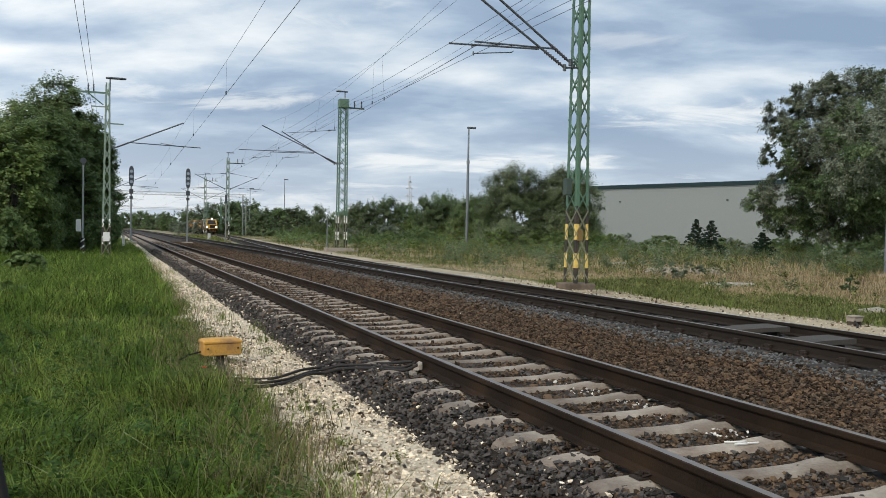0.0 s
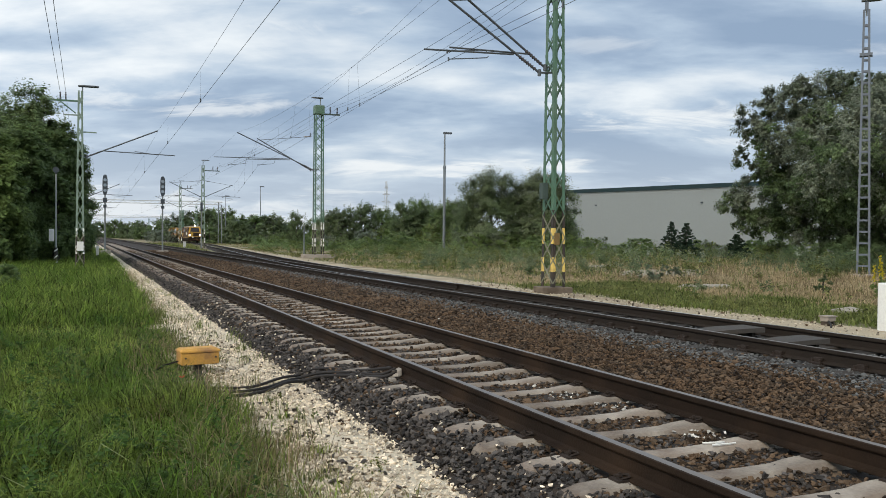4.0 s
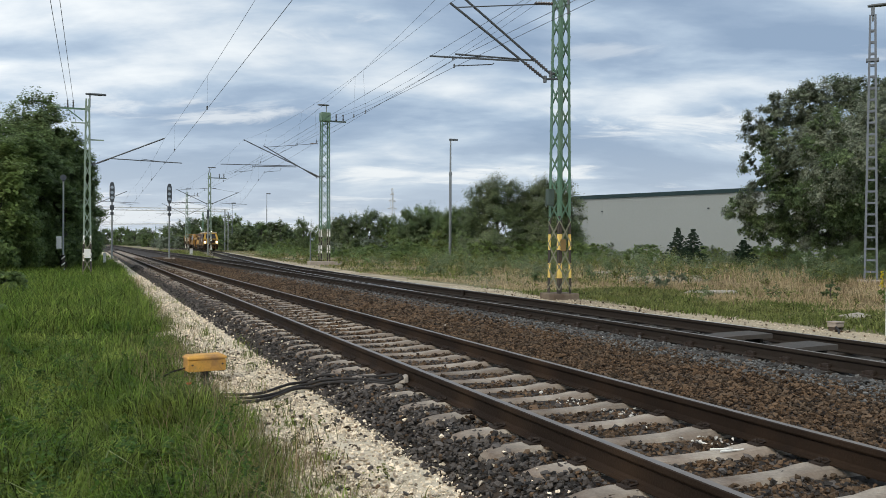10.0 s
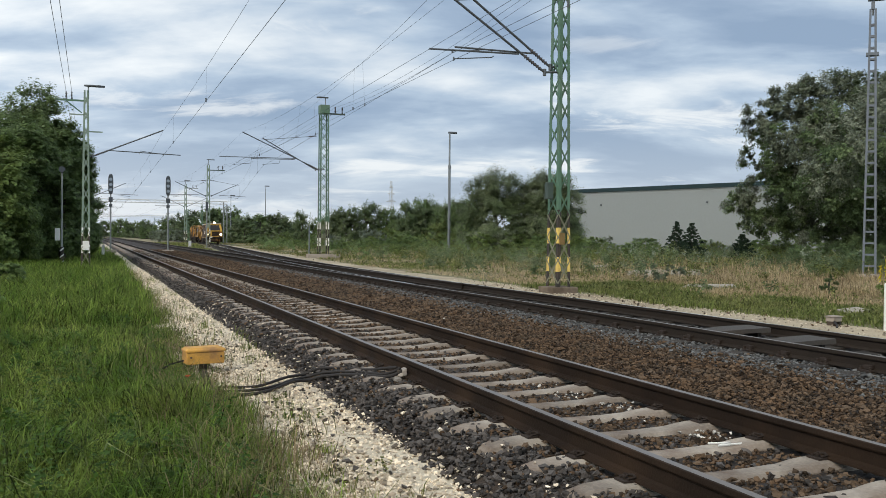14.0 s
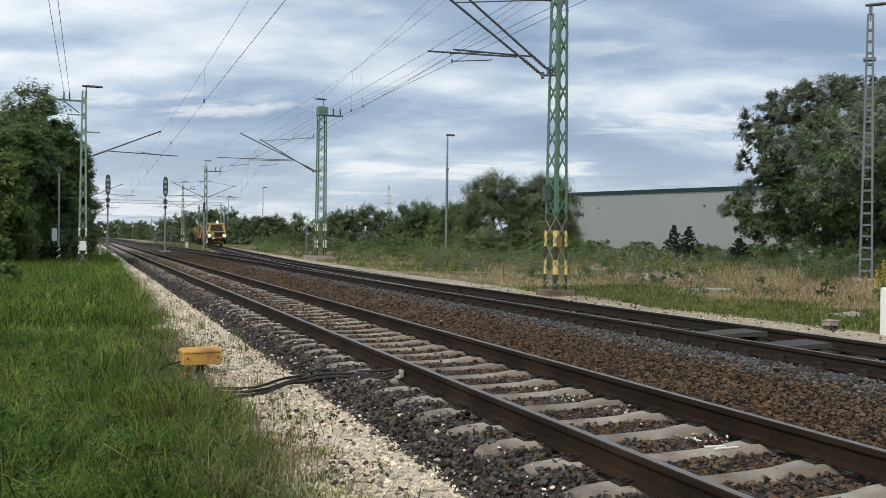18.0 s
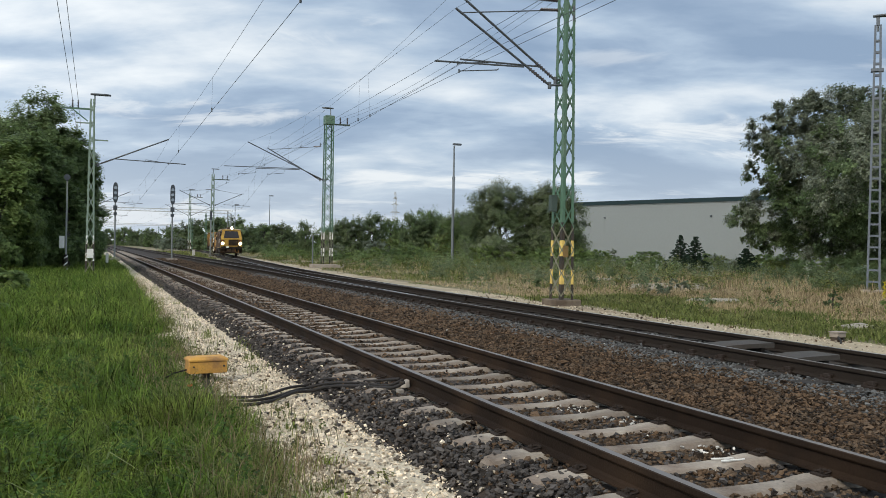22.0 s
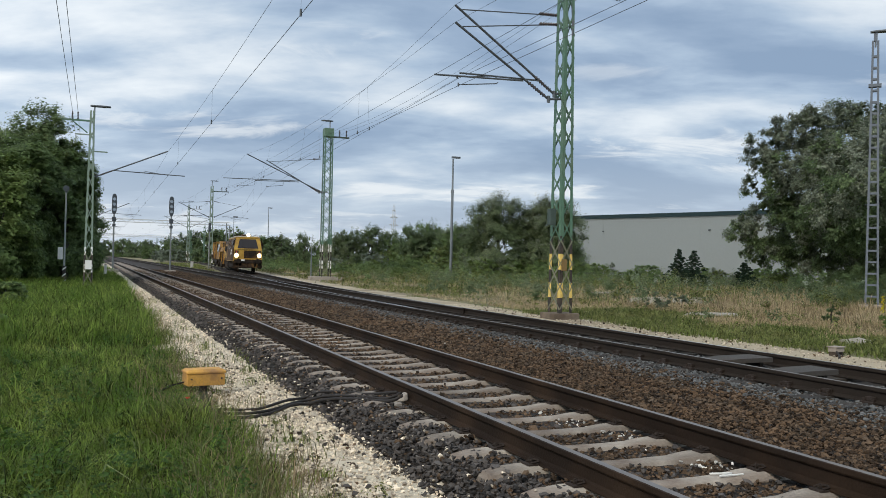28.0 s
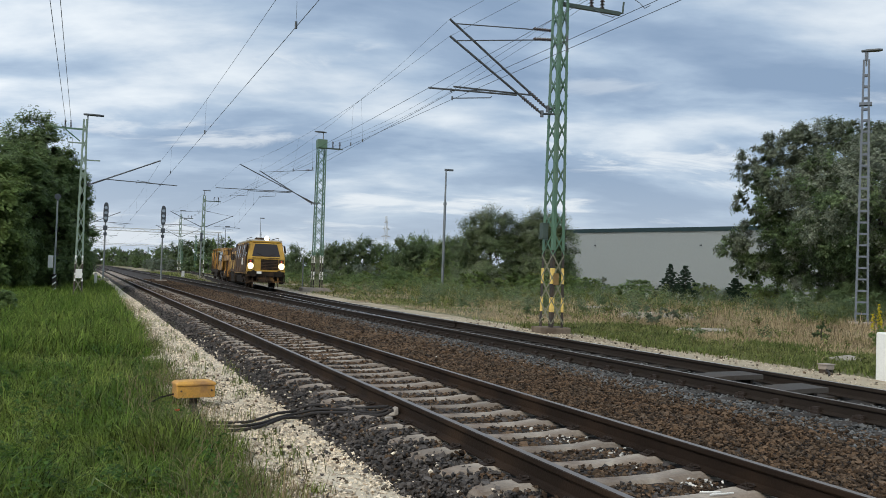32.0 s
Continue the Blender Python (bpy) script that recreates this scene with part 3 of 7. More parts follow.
def sleeper_mesh():
    """A concrete sleeper with raised rail seats and rounded, sloping ends."""
    g = Geo()
    st = [(-1.24, -0.235, 0.09), (-1.21, -0.20, 0.105), (-1.1, -0.178, 0.115), (-0.92, -0.168, 0.12), (-0.6, -0.168, 0.12), (-0.5, -0.174, 0.115), (-0.36, -0.188, 0.1), (-0.12, -0.193, 0.095)]
    st += [(-x, z, w) for x, z, w in reversed(st)]
    g.loft([[(x, -w - 0.02, -0.37), (x, -w - 0.012, z - 0.045), (x, -w + 0.02, z - 0.008), (x, -w + 0.05, z), (x, w - 0.05, z), (x, w - 0.02, z - 0.008), (x, w + 0.012, z - 0.045), (x, w + 0.02, -0.37)] for x, z, w in st])
    return g.mesh("sleeper", M_SLEEPER)


def clip_mesh():
    """A rail fastening: base plate, bolt and bent clip."""
    g = Geo()
    g.box(-0.06, 0.03, -0.055, 0.055, -0.17, -0.155)
    g.path([(-0.03, -0.04, -0.15), (0.03, -0.035, -0.142), (0.045, 0.0, -0.14), (0.03, 0.035, -0.142), (-0.03, 0.04, -0.15)], 0.009, 5)
    g.tube((-0.02, 0, -0.155), (-0.02, 0, -0.12), 0.012, 0.01, 6)
    g.tube((-0.02, 0, -0.142), (-0.02, 0, -0.13), 0.02, 0.02, 6)
    return g.mesh("fastening", M_CLIP)


def tracks():
    rnd = random.Random(3)
    sl, cl = sleeper_mesh(), clip_mesh()
    far_y = steps(-20, 700, 6, 1.05)
    t1 = thing("railway_track", "rusty rails on pale concrete sleepers in ballast", "railway track", kind="structure", group="railway tracks")
    for s in (-1, 1):
        rail(t1, lambda y, s=s: TRACK_1 + s * HALF, [-20, 700])
    for k in range(-24, 268):
        y = SLEEPER_FIRST + k * SLEEPER_STEP
        ob = new("sleeper", sl)
        ob.parent = t1
        ob.matrix_basis = pose(TRACK_1 + rnd.uniform(-0.015, 0.015), y + rnd.uniform(-0.02, 0.02), rnd.uniform(-0.008, 0.004), 0, 0, rnd.uniform(-0.5, 0.5))
        if -4 < k < 55:
            for x, turn in ((-HALF - 0.09, 0), (-HALF + 0.09, 180), (HALF - 0.09, 0), (HALF + 0.09, 180)):
                c = new("fastening", cl)
                c.parent = ob
                c.matrix_basis = pose(x, 0, 0, 0, 0, turn)
    t2 = thing("railway_track", "dark oily rails of a turnout on tarred timbers", "railway track", kind="structure", group="railway tracks")
    rail(t2, lambda y: TRACK_2 - HALF, [-20, 700], M_RAIL_DARK)
    rail(t2, lambda y: TRACK_2 + HALF, [22, 700], M_RAIL_DARK)
    t3 = thing("railway_track", "dark rails of a branch track that swings away", "railway track", kind="structure", group="railway tracks")
    curve = [-20, 10] + [14 + 2 * k for k in range(21)] + [75, 100, 125] + [136 + 4.5 * k for k in range(11)] + [250, 700]
    rail(t3, lambda y: TRACK_2 + HALF + off3(y), curve, M_RAIL_DARK, M_RAIL_SHINY)
    rail(t3, lambda y: TRACK_2 - HALF + off3(y), [y for y in curve if y >= 22], M_RAIL_DARK, M_RAIL_SHINY)
    g = Geo().box(-0.5, 0.5, -0.13, 0.13, -0.36, -0.178, 0.012)
    tm = g.mesh("timber", M_TIMBER)
    for k in range(0, 170):
        y = 4.0 + 0.62 * k
        o = off3(y)
        for parent, c, w in ((t2, TRACK_2 + min(o, 2.2) / 2 * (o < 2.2), 2.55 + o * (o < 2.2)),) if o < 2.2 else ((t2, TRACK_2, 2.5), (t3, TRACK_2 + o, 2.5)):
            ob = new("timber", tm)
            ob.parent = parent
            ob.matrix_basis = pose(c, y, -0.012 * (parent is t3)) @ Matrix.Diagonal((w, 1, 1, 1))
    part("paint_mark", Geo().path([(4.08, 4.99, -0.178), (4.24, 4.95, -0.176), (4.1, 4.91, -0.178), (4.3, 4.9, -0.176)], 0.007, 5), M_WHITE, t1, "white paint mark on a sleeper")
    # chairs that hold the near rail of the turnout on its timbers
    chair = Geo().box(-0.11, 0.0, -0.09, 0.09, -0.178, -0.15, 0.006).box(-0.075, -0.01, -0.05, 0.05, -0.15, -0.1, 0.008).tube((-0.085, 0.06, -0.15), (-0.085, 0.06, -0.115), 0.018, n=6).tube((-0.085, -0.06, -0.15), (-0.085, -0.06, -0.115), 0.018, n=6).mesh("rail_chair", M_CLIP)
    for k in range(0, 60):
        for x, turn in ((TRACK_2 - HALF, 0), (TRACK_2 - HALF, 180)):
            ob = new("rail_chair", chair)
            ob.parent = t2
            ob.matrix_basis = pose(x, 4.0 + 0.62 * k, 0, 0, 0, turn)
    # flat steel covers over the point rods
    for x0, x1, y in ((8.2, 9.3, 10.25), (8.2, 9.1, 8.85)):
        c = thing("point_rod_cover", "grey flat steel cover over turnout rods between rails", "cover", (0, 0, 0), group="point rod covers")
        g = Geo()
        mid = (x0 + x1) / 2
        g.loft([[(x0, y - 0.2, -0.06), (x0, y + 0.2, -0.06), (x0, y + 0.2, -0.09), (x0, y - 0.2, -0.09)], [(mid, y - 0.24, -0.03), (mid, y + 0.24, -0.03), (mid, y + 0.24, -0.09), (mid, y - 0.24, -0.09)],
                [(x1, y - 0.24, -0.02), (x1, y + 0.24, -0.02), (x1, y + 0.24, -0.09), (x1, y - 0.24, -0.09)]])
        part("plate", g, M_GREY_COVER, c)
        part("leg", Geo().box(x0 + 0.1, x0 + 0.16, y - 0.15, y + 0.15, -0.26, -0.09), M_BLACK, c)
        part("leg", Geo().box(x1 - 0.16, x1 - 0.1, y - 0.15, y + 0.15, -0.26, -0.09), M_BLACK, c)


M_GREY_COVER = mat("grey_cover_paint", (0.055, 0.049, 0.043), 0.8, 0.0, 0.3, 4, 0.25, 40, stain=(0.06, 0.048, 0.038), stain_at=(0.5, 0.7))
tracks()

# ---- catenary masts ----


def lattice(mast, half0, half1, z0, z1, paint, bands=None, panel=0.62, wide=0.075):
    """Four angle legs that lean together, with crossed bracing on each side. bands: heights (from, to, material) of painted stretches of the legs."""
    def h(z):
        return half0 + (half1 - half0) * (z - z0) / (z1 - z0)
    cuts = bands or [(z0, z1, paint)]
    for sx in (-1, 1):
        for sy in (-1, 1):
            leg = None
            for a, b, m in cuts:
                g = Geo().angle((sx * h(a), sy * h(a), a), (sx * h(b), sy * h(b), b), wide, 0.012, ((-sx, 0, 0), (0, -sy, 0)))
                ob = part("leg" if leg is None else "painted_band", g, m, mast if leg is None else leg)
                leg = leg or ob
    n = int((z1 - z0) / panel)
    for side in range(4):
        for k in range(n):
            a, b = z0 + 0.1 + (z1 - z0 - 0.2) * k / n, z0 + 0.1 + (z1 - z0 - 0.2) * (k + 1) / n
            g = Geo()
            for s in (-1, 1):
                p, q = (-s * h(a) * 0.98, h(a) * 1.0, a), (s * h(b) * 0.98, h(b) * 1.0, b)
                r = Matrix.Rotation(side * math.pi / 2, 3, "Z")
                p, q = r @ Vector(p), r @ Vector(q)
                d = (q - p).normalized()
                nrm = r @ Vector((0, 1, 0))
                w = d.cross(nrm) * 0.02
                t = nrm * (0.004 + 0.008 * (s > 0))
                g.loft([[p + w + t, p - w + t, p - w - t, p + w - t], [q + w + t, q - w + t, q - w - t, q + w - t]])
            part("brace", g, paint if (bands is None or a > bands[-1][0] - 0.3) else M_BRACE_LOW, mast)


M_PALE_GREEN = mat("faded_green_mast_paint", (0.2, 0.265, 0.215), 0.6, 0, 0.22, 2, 0.1, 30)
M_BRACE_LOW = mat("faded_brace_paint", (0.19, 0.19, 0.13), 0.7, 0, 0.3, 4, 0.1, 40)


def insulator(parent, a, b, r=0.05, n=7, name="insulator"):
    """A ribbed insulator rod."""
    a, b = Vector(a), Vector(b)
    g = Geo().tube(a, b, r * 0.4, n=6)
    for k in range(n):
        p = a.lerp(b, (k + 0.3) / n)
        q = a.lerp(b, (k + 0.75) / n)
        g.tube(p, q, r, r * 0.55, 8)
    return part(name, g, M_INSUL, parent)


def lamp_head(mast, z, reach=0.9, turn=1, dx=0.0):
    part("lamp_bracket", Geo().tube((dx, 0, z - 0.6), (dx, 0, z), 0.035, n=6), M_GREY_STEEL, mast)
    g = Geo().loft([[(dx + turn * x, y * w, z + zz) for y, zz in ((-1, 0.0), (1, 0.0), (1, 0.07 + 0.05 * w), (-1, 0.07 + 0.05 * w))] for x, w in ((-0.2, 0.08), (0.0, 0.14), (reach * 0.7, 0.16), (reach, 0.08))])
    soft(part("lamp_head", g, M_LAMP, mast, "flat grey lamp head"), 0.02)


M_LAMP = mat("lamp_housing", (0.1, 0.11, 0.12), 0.5, 0.3, 0.1, 3, 0, 20)


def cantilever(mast, y, low, top, tip, reg_a, reg_b, drop, base_x):
    """A swinging arm: raking tube with insulator, top stay, level registration tube and steady arm. Points are (x, z) in the mast's space."""
    c = part("cantilever", Geo().tube((low[0], y, low[1]), (tip[0], y, tip[1]), 0.034, n=8), M_TUBE, mast)
    d = (Vector((tip[0], y, tip[1])) - Vector((low[0], y, low[1]))).normalized()
    p = Vector((low[0], y, low[1]))
    insulator(c, p + d * 0.15, p + d * 0.75, 0.06)
    part("hinge", Geo().tube((base_x, y * 0.4, low[1] + 0.05), p, 0.03, n=6).tube(p - Vector((0, 0, 0.09)), p + Vector((0, 0, 0.09)), 0.05, n=8), M_TUBE, c)
    if top:
        part("stay", Geo().tube((top[0], y, top[1]), (tip[0] + 0.15, y, tip[1] - 0.1), 0.016, n=6), M_TUBE, c)
        insulator(c, (top[0], y, top[1]), (top[0] - 0.55 * (1 if top[0] > tip[0] else -1), y, top[1] + (tip[1] - top[1]) * 0.15), 0.055)
    part("registration_tube", Geo().tube((reg_a[0], y, reg_a[1]), (reg_b[0], y, reg_b[1]), 0.024, n=6), M_TUBE, c)
    s = 1 if reg_a[0] > reg_b[0] else -1
    part("steady_arm", Geo().path([(drop[0] + s * 1.15, y, reg_b[1] - 0.03), (drop[0] + s * 1.1, y, drop[1] + 0.16), (drop[0], y, drop[1] + 0.03)], 0.014).tube((drop[0], y, drop[1] + 0.08), (drop[0], y, drop[1] - 0.02), 0.02, n=6), M_TUBE, c)
    return c


def feeder_arm(mast, z, x0, x1, hooks):
    part("feeder_arm", Geo().box(min(x0, x1), max(x0, x1), -0.05, 0.05, z - 0.06, z + 0.04), M_GREEN_DARK, mast)
    for x in hooks:
        insulator(mast, (x, 0, z + 0.04), (x, 0, z + 0.5), 0.075, 5, "post_insulator")


M_GREEN_DARK = mat("dark_bracket_paint", (0.06, 0.085, 0.075), 0.6, 0.1, 0.2, 3, 0.1, 30)


def footing(mast, w, h, d=None, concrete=None):
    soft(part("footing", Geo().box(-w, w, -(d or w), d or w, -0.25, h), concrete or M_CONCRETE, mast, "stained concrete footing"), 0.02)


def masts():
    # the tall mast beside the turnout
    m = thing("catenary_mast", "green lattice mast, lower legs banded yellow and black, two cantilevers", "mast", (11.98, 21.0, 0), group="catenary masts")
    footing(m, 0.4, -0.06, None, M_FOOTING)
    lattice(m, 0.285, 0.19, -0.06, 10.2, M_GREEN, [(-0.06, 0.36, M_BLACK), (0.36, 0.76, M_BAND), (0.76, 1.13, M_BLACK), (1.13, 1.56, M_BAND), (1.56, 2.05, M_BLACK), (2.05, 10.2, M_GREEN)], wide=0.115)
    # the mast is narrower across the track than along it
    for o in m.children_recursive:
        if o.name.split(".")[0] in ("leg", "painted_band", "brace"):
            o.data.transform(Matrix.Diagonal((0.68, 1.14, 1, 1)))
    cantilever(m, 0.06, (-0.28, 5.97), (-0.25, 8.16), (-3.3, 8.05), (-0.7, 6.3), (-3.13, 6.27), (-3.2, 6.13), 0.0)
    cantilever(m, -0.06, (-0.52, 5.79), (-0.3, 7.87), (-3.33, 7.56), (-1.31, 6.22), (-3.89, 6.13), (-3.21, 5.9), 0.0)
    feeder_arm(m, 8.95, 0.0, 1.95, (1.0, 1.36))
    part("hook", Geo().path([(1.9, 0, 8.95), (2.05, 0, 8.98), (2.08, 0, 9.3)], 0.03), M_GREEN_DARK, m)
    soft(part("weight_box", Geo().box(-0.4, -0.21, -0.08, 0.1, 2.35, 2.8), M_GREEN_DARK, m, "grey steel box on the mast"), 0.015)
    part("sign_plate", Geo().box(-0.16, 0.0, -0.345, -0.33, 1.1, 1.42), M_RUST_PLATE, m)
    # the next mast, with a lamp
    m = thing("catenary_mast", "green lattice mast with a lamp on top and two long cantilevers", "mast", (15.0, 59.0, 0.0), group="catenary masts")
    footing(m, 1.1, 0.04, 0.5)
    W = M_WHITE
    lattice(m, 0.34, 0.29, 0.04, 10.0, M_GREEN, [(0.04, 0.6, M_BLACK), (0.6, 1.15, W), (1.15, 1.75, M_BLACK), (1.75, 2.3, W), (2.3, 10.0, M_GREEN)], 0.7)
    part("cap_box", Geo().box(-0.33, 0.33, -0.33, 0.33, 9.75, 10.35, 0.03), M_GREEN, m)
    lamp_head(m, 10.85, 0.62, -1, 0.1)
    cantilever(m, 0.5, (-0.45, 5.91), (-0.4, 8.25), (-4.15, 7.93), (-1.9, 6.56), (-4.9, 6.5), (-4.1, 6.1), 0.0)
    cantilever(m, -0.5, (-0.5, 5.85), None, (-5.65, 8.15), (-2.0, 6.54), (-7.15, 6.47), (-6.2, 5.95), 0.0)
    feeder_arm(m, 9.8, 0.3, 1.5, (0.8, 1.3))
    # the mast among the trees over the first track
    m = thing("catenary_mast", "slender green lattice mast with a lamp, one arm over the track", "mast", (-0.2, 46.0, 0.0), group="catenary masts")
    footing(m, 0.4, -0.3)
    lattice(m, 0.21, 0.1, -0.3, 8.3, M_PALE_GREEN, [(-0.3, 0.35, M_BLACK), (0.35, 0.75, W), (0.75, 1.2, M_BLACK), (1.2, 1.6, W), (1.6, 8.3, M_PALE_GREEN)], 0.75)
    part("stub_arm", Geo().box(0.0, 0.75, -0.03, 0.03, 6.27, 6.33), M_PALE_GREEN, m)
    part("stub_arm", Geo().box(-0.75, 0.0, -0.03, 0.03, 7.08, 7.14), M_PALE_GREEN, m)
    lamp_head(m, 8.5, 0.75, 1, 0.1)
    cantilever(m, 0.0, (0.3, 5.1), None, (3.6, 6.55), (1.0, 5.42), (4.45, 5.33), (3.62, 5.3), 0.0)
    part("feeder_arm", Geo().box(-1.4, 0, -0.04, 0.04, 7.75, 7.83).tube((-0.9, 0, 7.75), (-0.2, 0, 7.2), 0.03, n=6), M_GREEN, m)
    for x in (-0.9, -0.65):
        insulator(m, (x, 0, 7.83), (x, 0, 8.2), 0.05, 5, "post_insulator")
    part("notice_plate", Geo().box(-0.14, 0.16, -0.26, -0.24, 0.5, 0.95), M_WHITE, m, "white notice plate")
    # masts further on
    for x, y, top, arms in ((12.6, 103.0, 9.4, 1), (13.9, 142.0, 9.3, 1)):
        m = thing("catenary_mast", "thin green lattice mast between the tracks, with lamp and arms", "mast", (x, y, 0), group="catenary masts")
        footing(m, 0.4, -0.1)
        lattice(m, 0.24, 0.15, -0.1, top, M_PALE_GREEN, [(-0.1, 0.5, M_BLACK), (0.5, 1.0, W), (1.0, 1.5, M_BLACK), (1.5, 2.0, W), (2.0, top, M_PALE_GREEN)], 0.9)
        lamp_head(m, top + 0.55, 0.7, 1, 0.0)
        feeder_arm(m, top - 0.6, 0, 1.9, (1.1, 1.6))
        cantilever(m, 0.2, (-0.3, 5.8), (-0.2, 7.6), (-3.7, 7.4), (-1.0, 5.95), (-4.6, 5.85), (-3.8, 5.6), 0.0)
        cantilever(m, -0.2, (0.3, 5.8), (0.2, 7.6), (3.3, 7.2), (1.2, 5.9), (4.2, 5.8), (3.3, 5.55), 0.0)
    for y in (96.0, 140.0, 188.0):
        m = thing("catenary_mast", "slender green lattice mast among trees, arm over the track", "mast", (-0.2, y, 0.0), group="catenary masts")
        footing(m, 0.4, -0.3)
        lattice(m, 0.22, 0.16, -0.3, 8.0, M_GREEN, None, 0.9)
        cantilever(m, 0.0, (0.3, 5.1), None, (3.6, 6.6), (1.0, 5.5), (4.8, 5.4), (4.0, 5.2), 0.0)
    for x, y, turn in ((-0.2, 238, 0), (-0.2, 288, 0), (-0.2, 340, 0), (22.6, 196, 180), (23.4, 232, 180), (23.6, 262, 180), (23.6, 305, 180), (23.4, 360, 180)):
        copy_thing(m, pose(x, y, 0, 0, 0, turn))


M_RUST_PLATE = mat("rusty_plate", (0.2, 0.13, 0.05), 0.8, 0.1, 0.3, 5, 0.2, 40)
masts()


M_BLUE_STEEL = mat("blue_grey_steel", (0.125, 0.145, 0.175), 0.65, 0.1, 0.22, 3, 0.1, 40)


def ladder_mast():
    """The grey mast in the meadow: two channels joined by battens, with a lamp."""
    m = thing("lighting_mast", "grey steel ladder-like lighting mast in the meadow", "mast", (29.66, 26.42, -0.15), -48)
    soft(part("footing", Geo().box(-0.5, 0.5, -0.45, 0.45, -0.2, 0.05), M_CONCRETE, m), 0.02)
    for s in (-1, 1):
        g = Geo().loft([[(s * a, -0.13, z), (s * a, 0.13, z), (s * (a - 0.085), 0.13, z), (s * (a - 0.085), -0.13, z)] for a, z in ((0.27, 0.05), (0.135, 10.9))])
        part("channel", g, M_BLUE_STEEL, m)
    k, z = 0, 0.35
    while z < 10.6:
        a = 0.27 + (0.135 - 0.27) * z / 10.9
        for y in (-0.12, 0.1):
            part("batten", Geo().box(-a + 0.01, a - 0.01, y, y + 0.015, z, z + 0.075), M_BLUE_STEEL, m)
        z += 0.47
    part("plate", Geo().box(-0.24, 0.24, -0.16, 0.16, 9.0, 9.12), M_BLUE_STEEL, m)
    part("mast_head", Geo().box(-0.07, 0.07, -0.07, 0.07, 10.9, 11.25), M_BLUE_STEEL, m)
    lamp_head(m, 11.25, 0.6, 1, 0)


ladder_mast()


def lamp_pole(x, y, h, label, k=1.0):
    p = thing("lamp_pole", label, "lamp post", (x, y, -0.25), group="lamp poles")
    part("pole", Geo().tube((0, 0, 0), (0, 0, h * 0.72), 0.15 * k, 0.13 * k, 10), M_GREY_STEEL, p)
    part("pole_top", Geo().tube((0, 0, h * 0.72), (0, 0, h), 0.1 * k, 0.08 * k, 10), M_GREY_STEEL, p)
    part("collar", Geo().tube((0, 0, h * 0.71), (0, 0, h * 0.735), 0.17 * k, 0.165 * k, 10), M_GREY_STEEL, p)
    g = Geo().loft([[(x0, y0 * w, h + z0) for y0, z0 in ((-1, 0.05), (1, 0.05), (1, 0.24), (-1, 0.24))] for x0, w in ((-0.15, 0.12), (0.15, 0.17), (0.6, 0.17), (0.8, 0.1))])
    soft(part("lamp_head", g, M_LAMP, p), 0.03)


lamp_pole(34.4, 83.0, 12.2, "tall grey steel lamp pole in the bushes")
lamp_pole(35.4, 190.0, 12.2, "far grey steel lamp pole behind scrub", 0.7)
lamp_pole(27.4, 186.0, 9.8, "far grey steel lamp pole beside the gantry", 0.7)

# ---- signals ----


def signal(x, y, label):
    s = thing("railway_signal", label, "railway signal", (x, y, -0.2), group="signals")
    soft(part("footing", Geo().box(-0.5, 0.5, -0.35, 0.35, -0.15, 0.12), M_CONCRETE, s), 0.02)
    part("post", Geo().tube((0, 0, 0.1), (0, 0, 5.3), 0.075, 0.065, 10), M_POST, s)
    head = part("signal_head", Geo().loft([[(px, -0.14, pz) for px, pz in HEAD], [(px, -0.08, pz) for px, pz in HEAD]]), M_SIGNAL, s, "dark oval signal head with lamps")
    part("housing", Geo().box(-0.15, 0.15, -0.08, 0.22, 5.3, 6.6, 0.03), M_SIGNAL, head)
    for k in range(3):
        z = 5.42 + 0.46 * k
        part("lamp_hood", Geo().path([(0.13 * math.cos(a), -0.14 - 0.14 * math.sin(a), z + 0.13 * math.sin(a)) for a in [math.pi * i / 8 for i in range(9)]], 0.012, 5), M_SIGNAL, head)
        part("lens", Geo().tube((0, -0.15, z), (0, -0.18, z), 0.15, 0.13, 12), M_LENS_GLINT, head)
    part("repeater_box", Geo().box(-0.17, 0.17, -0.2, 0.1, 4.35, 4.75, 0.02), M_SIGNAL, s)
    part("repeater_box", Geo().box(-0.14, 0.14, -0.18, 0.1, 3.9, 4.15, 0.02), M_SIGNAL, s)
    part("ladder", Geo().tube((0.0, 0.2, 0.2), (0.0, 0.2, 5.2), 0.02, n=5).box(-0.15, 0.15, 0.18, 0.22, 3.4, 3.44).box(-0.15, 0.15, 0.18, 0.22, 2.4, 2.44), M_POST, s)


HEAD = [(0.215 * math.copysign(abs(math.cos(a)) ** 0.8, math.cos(a)), 5.9 + 0.9 * math.copysign(abs(math.sin(a)) ** 0.55, math.sin(a))) for a in [2 * math.pi * k / 20 for k in range(20)]]
M_SIGNAL = mat("signal_black", (0.05, 0.06, 0.072), 0.5, 0, 0.2, 4, 0.05, 30)
# pale blue base colour paints the sky's reflection into the lenses
M_LENS_GLINT = mat("signal_lens_glint", (0.3, 0.36, 0.43), 0.15, 0, 0.1, 5, 0, 20)
signal(1.66, 82.0, "dark multi-lamp signal on a grey post beside the verge")
signal(6.5, 82.0, "dark multi-lamp signal on a post between two tracks")
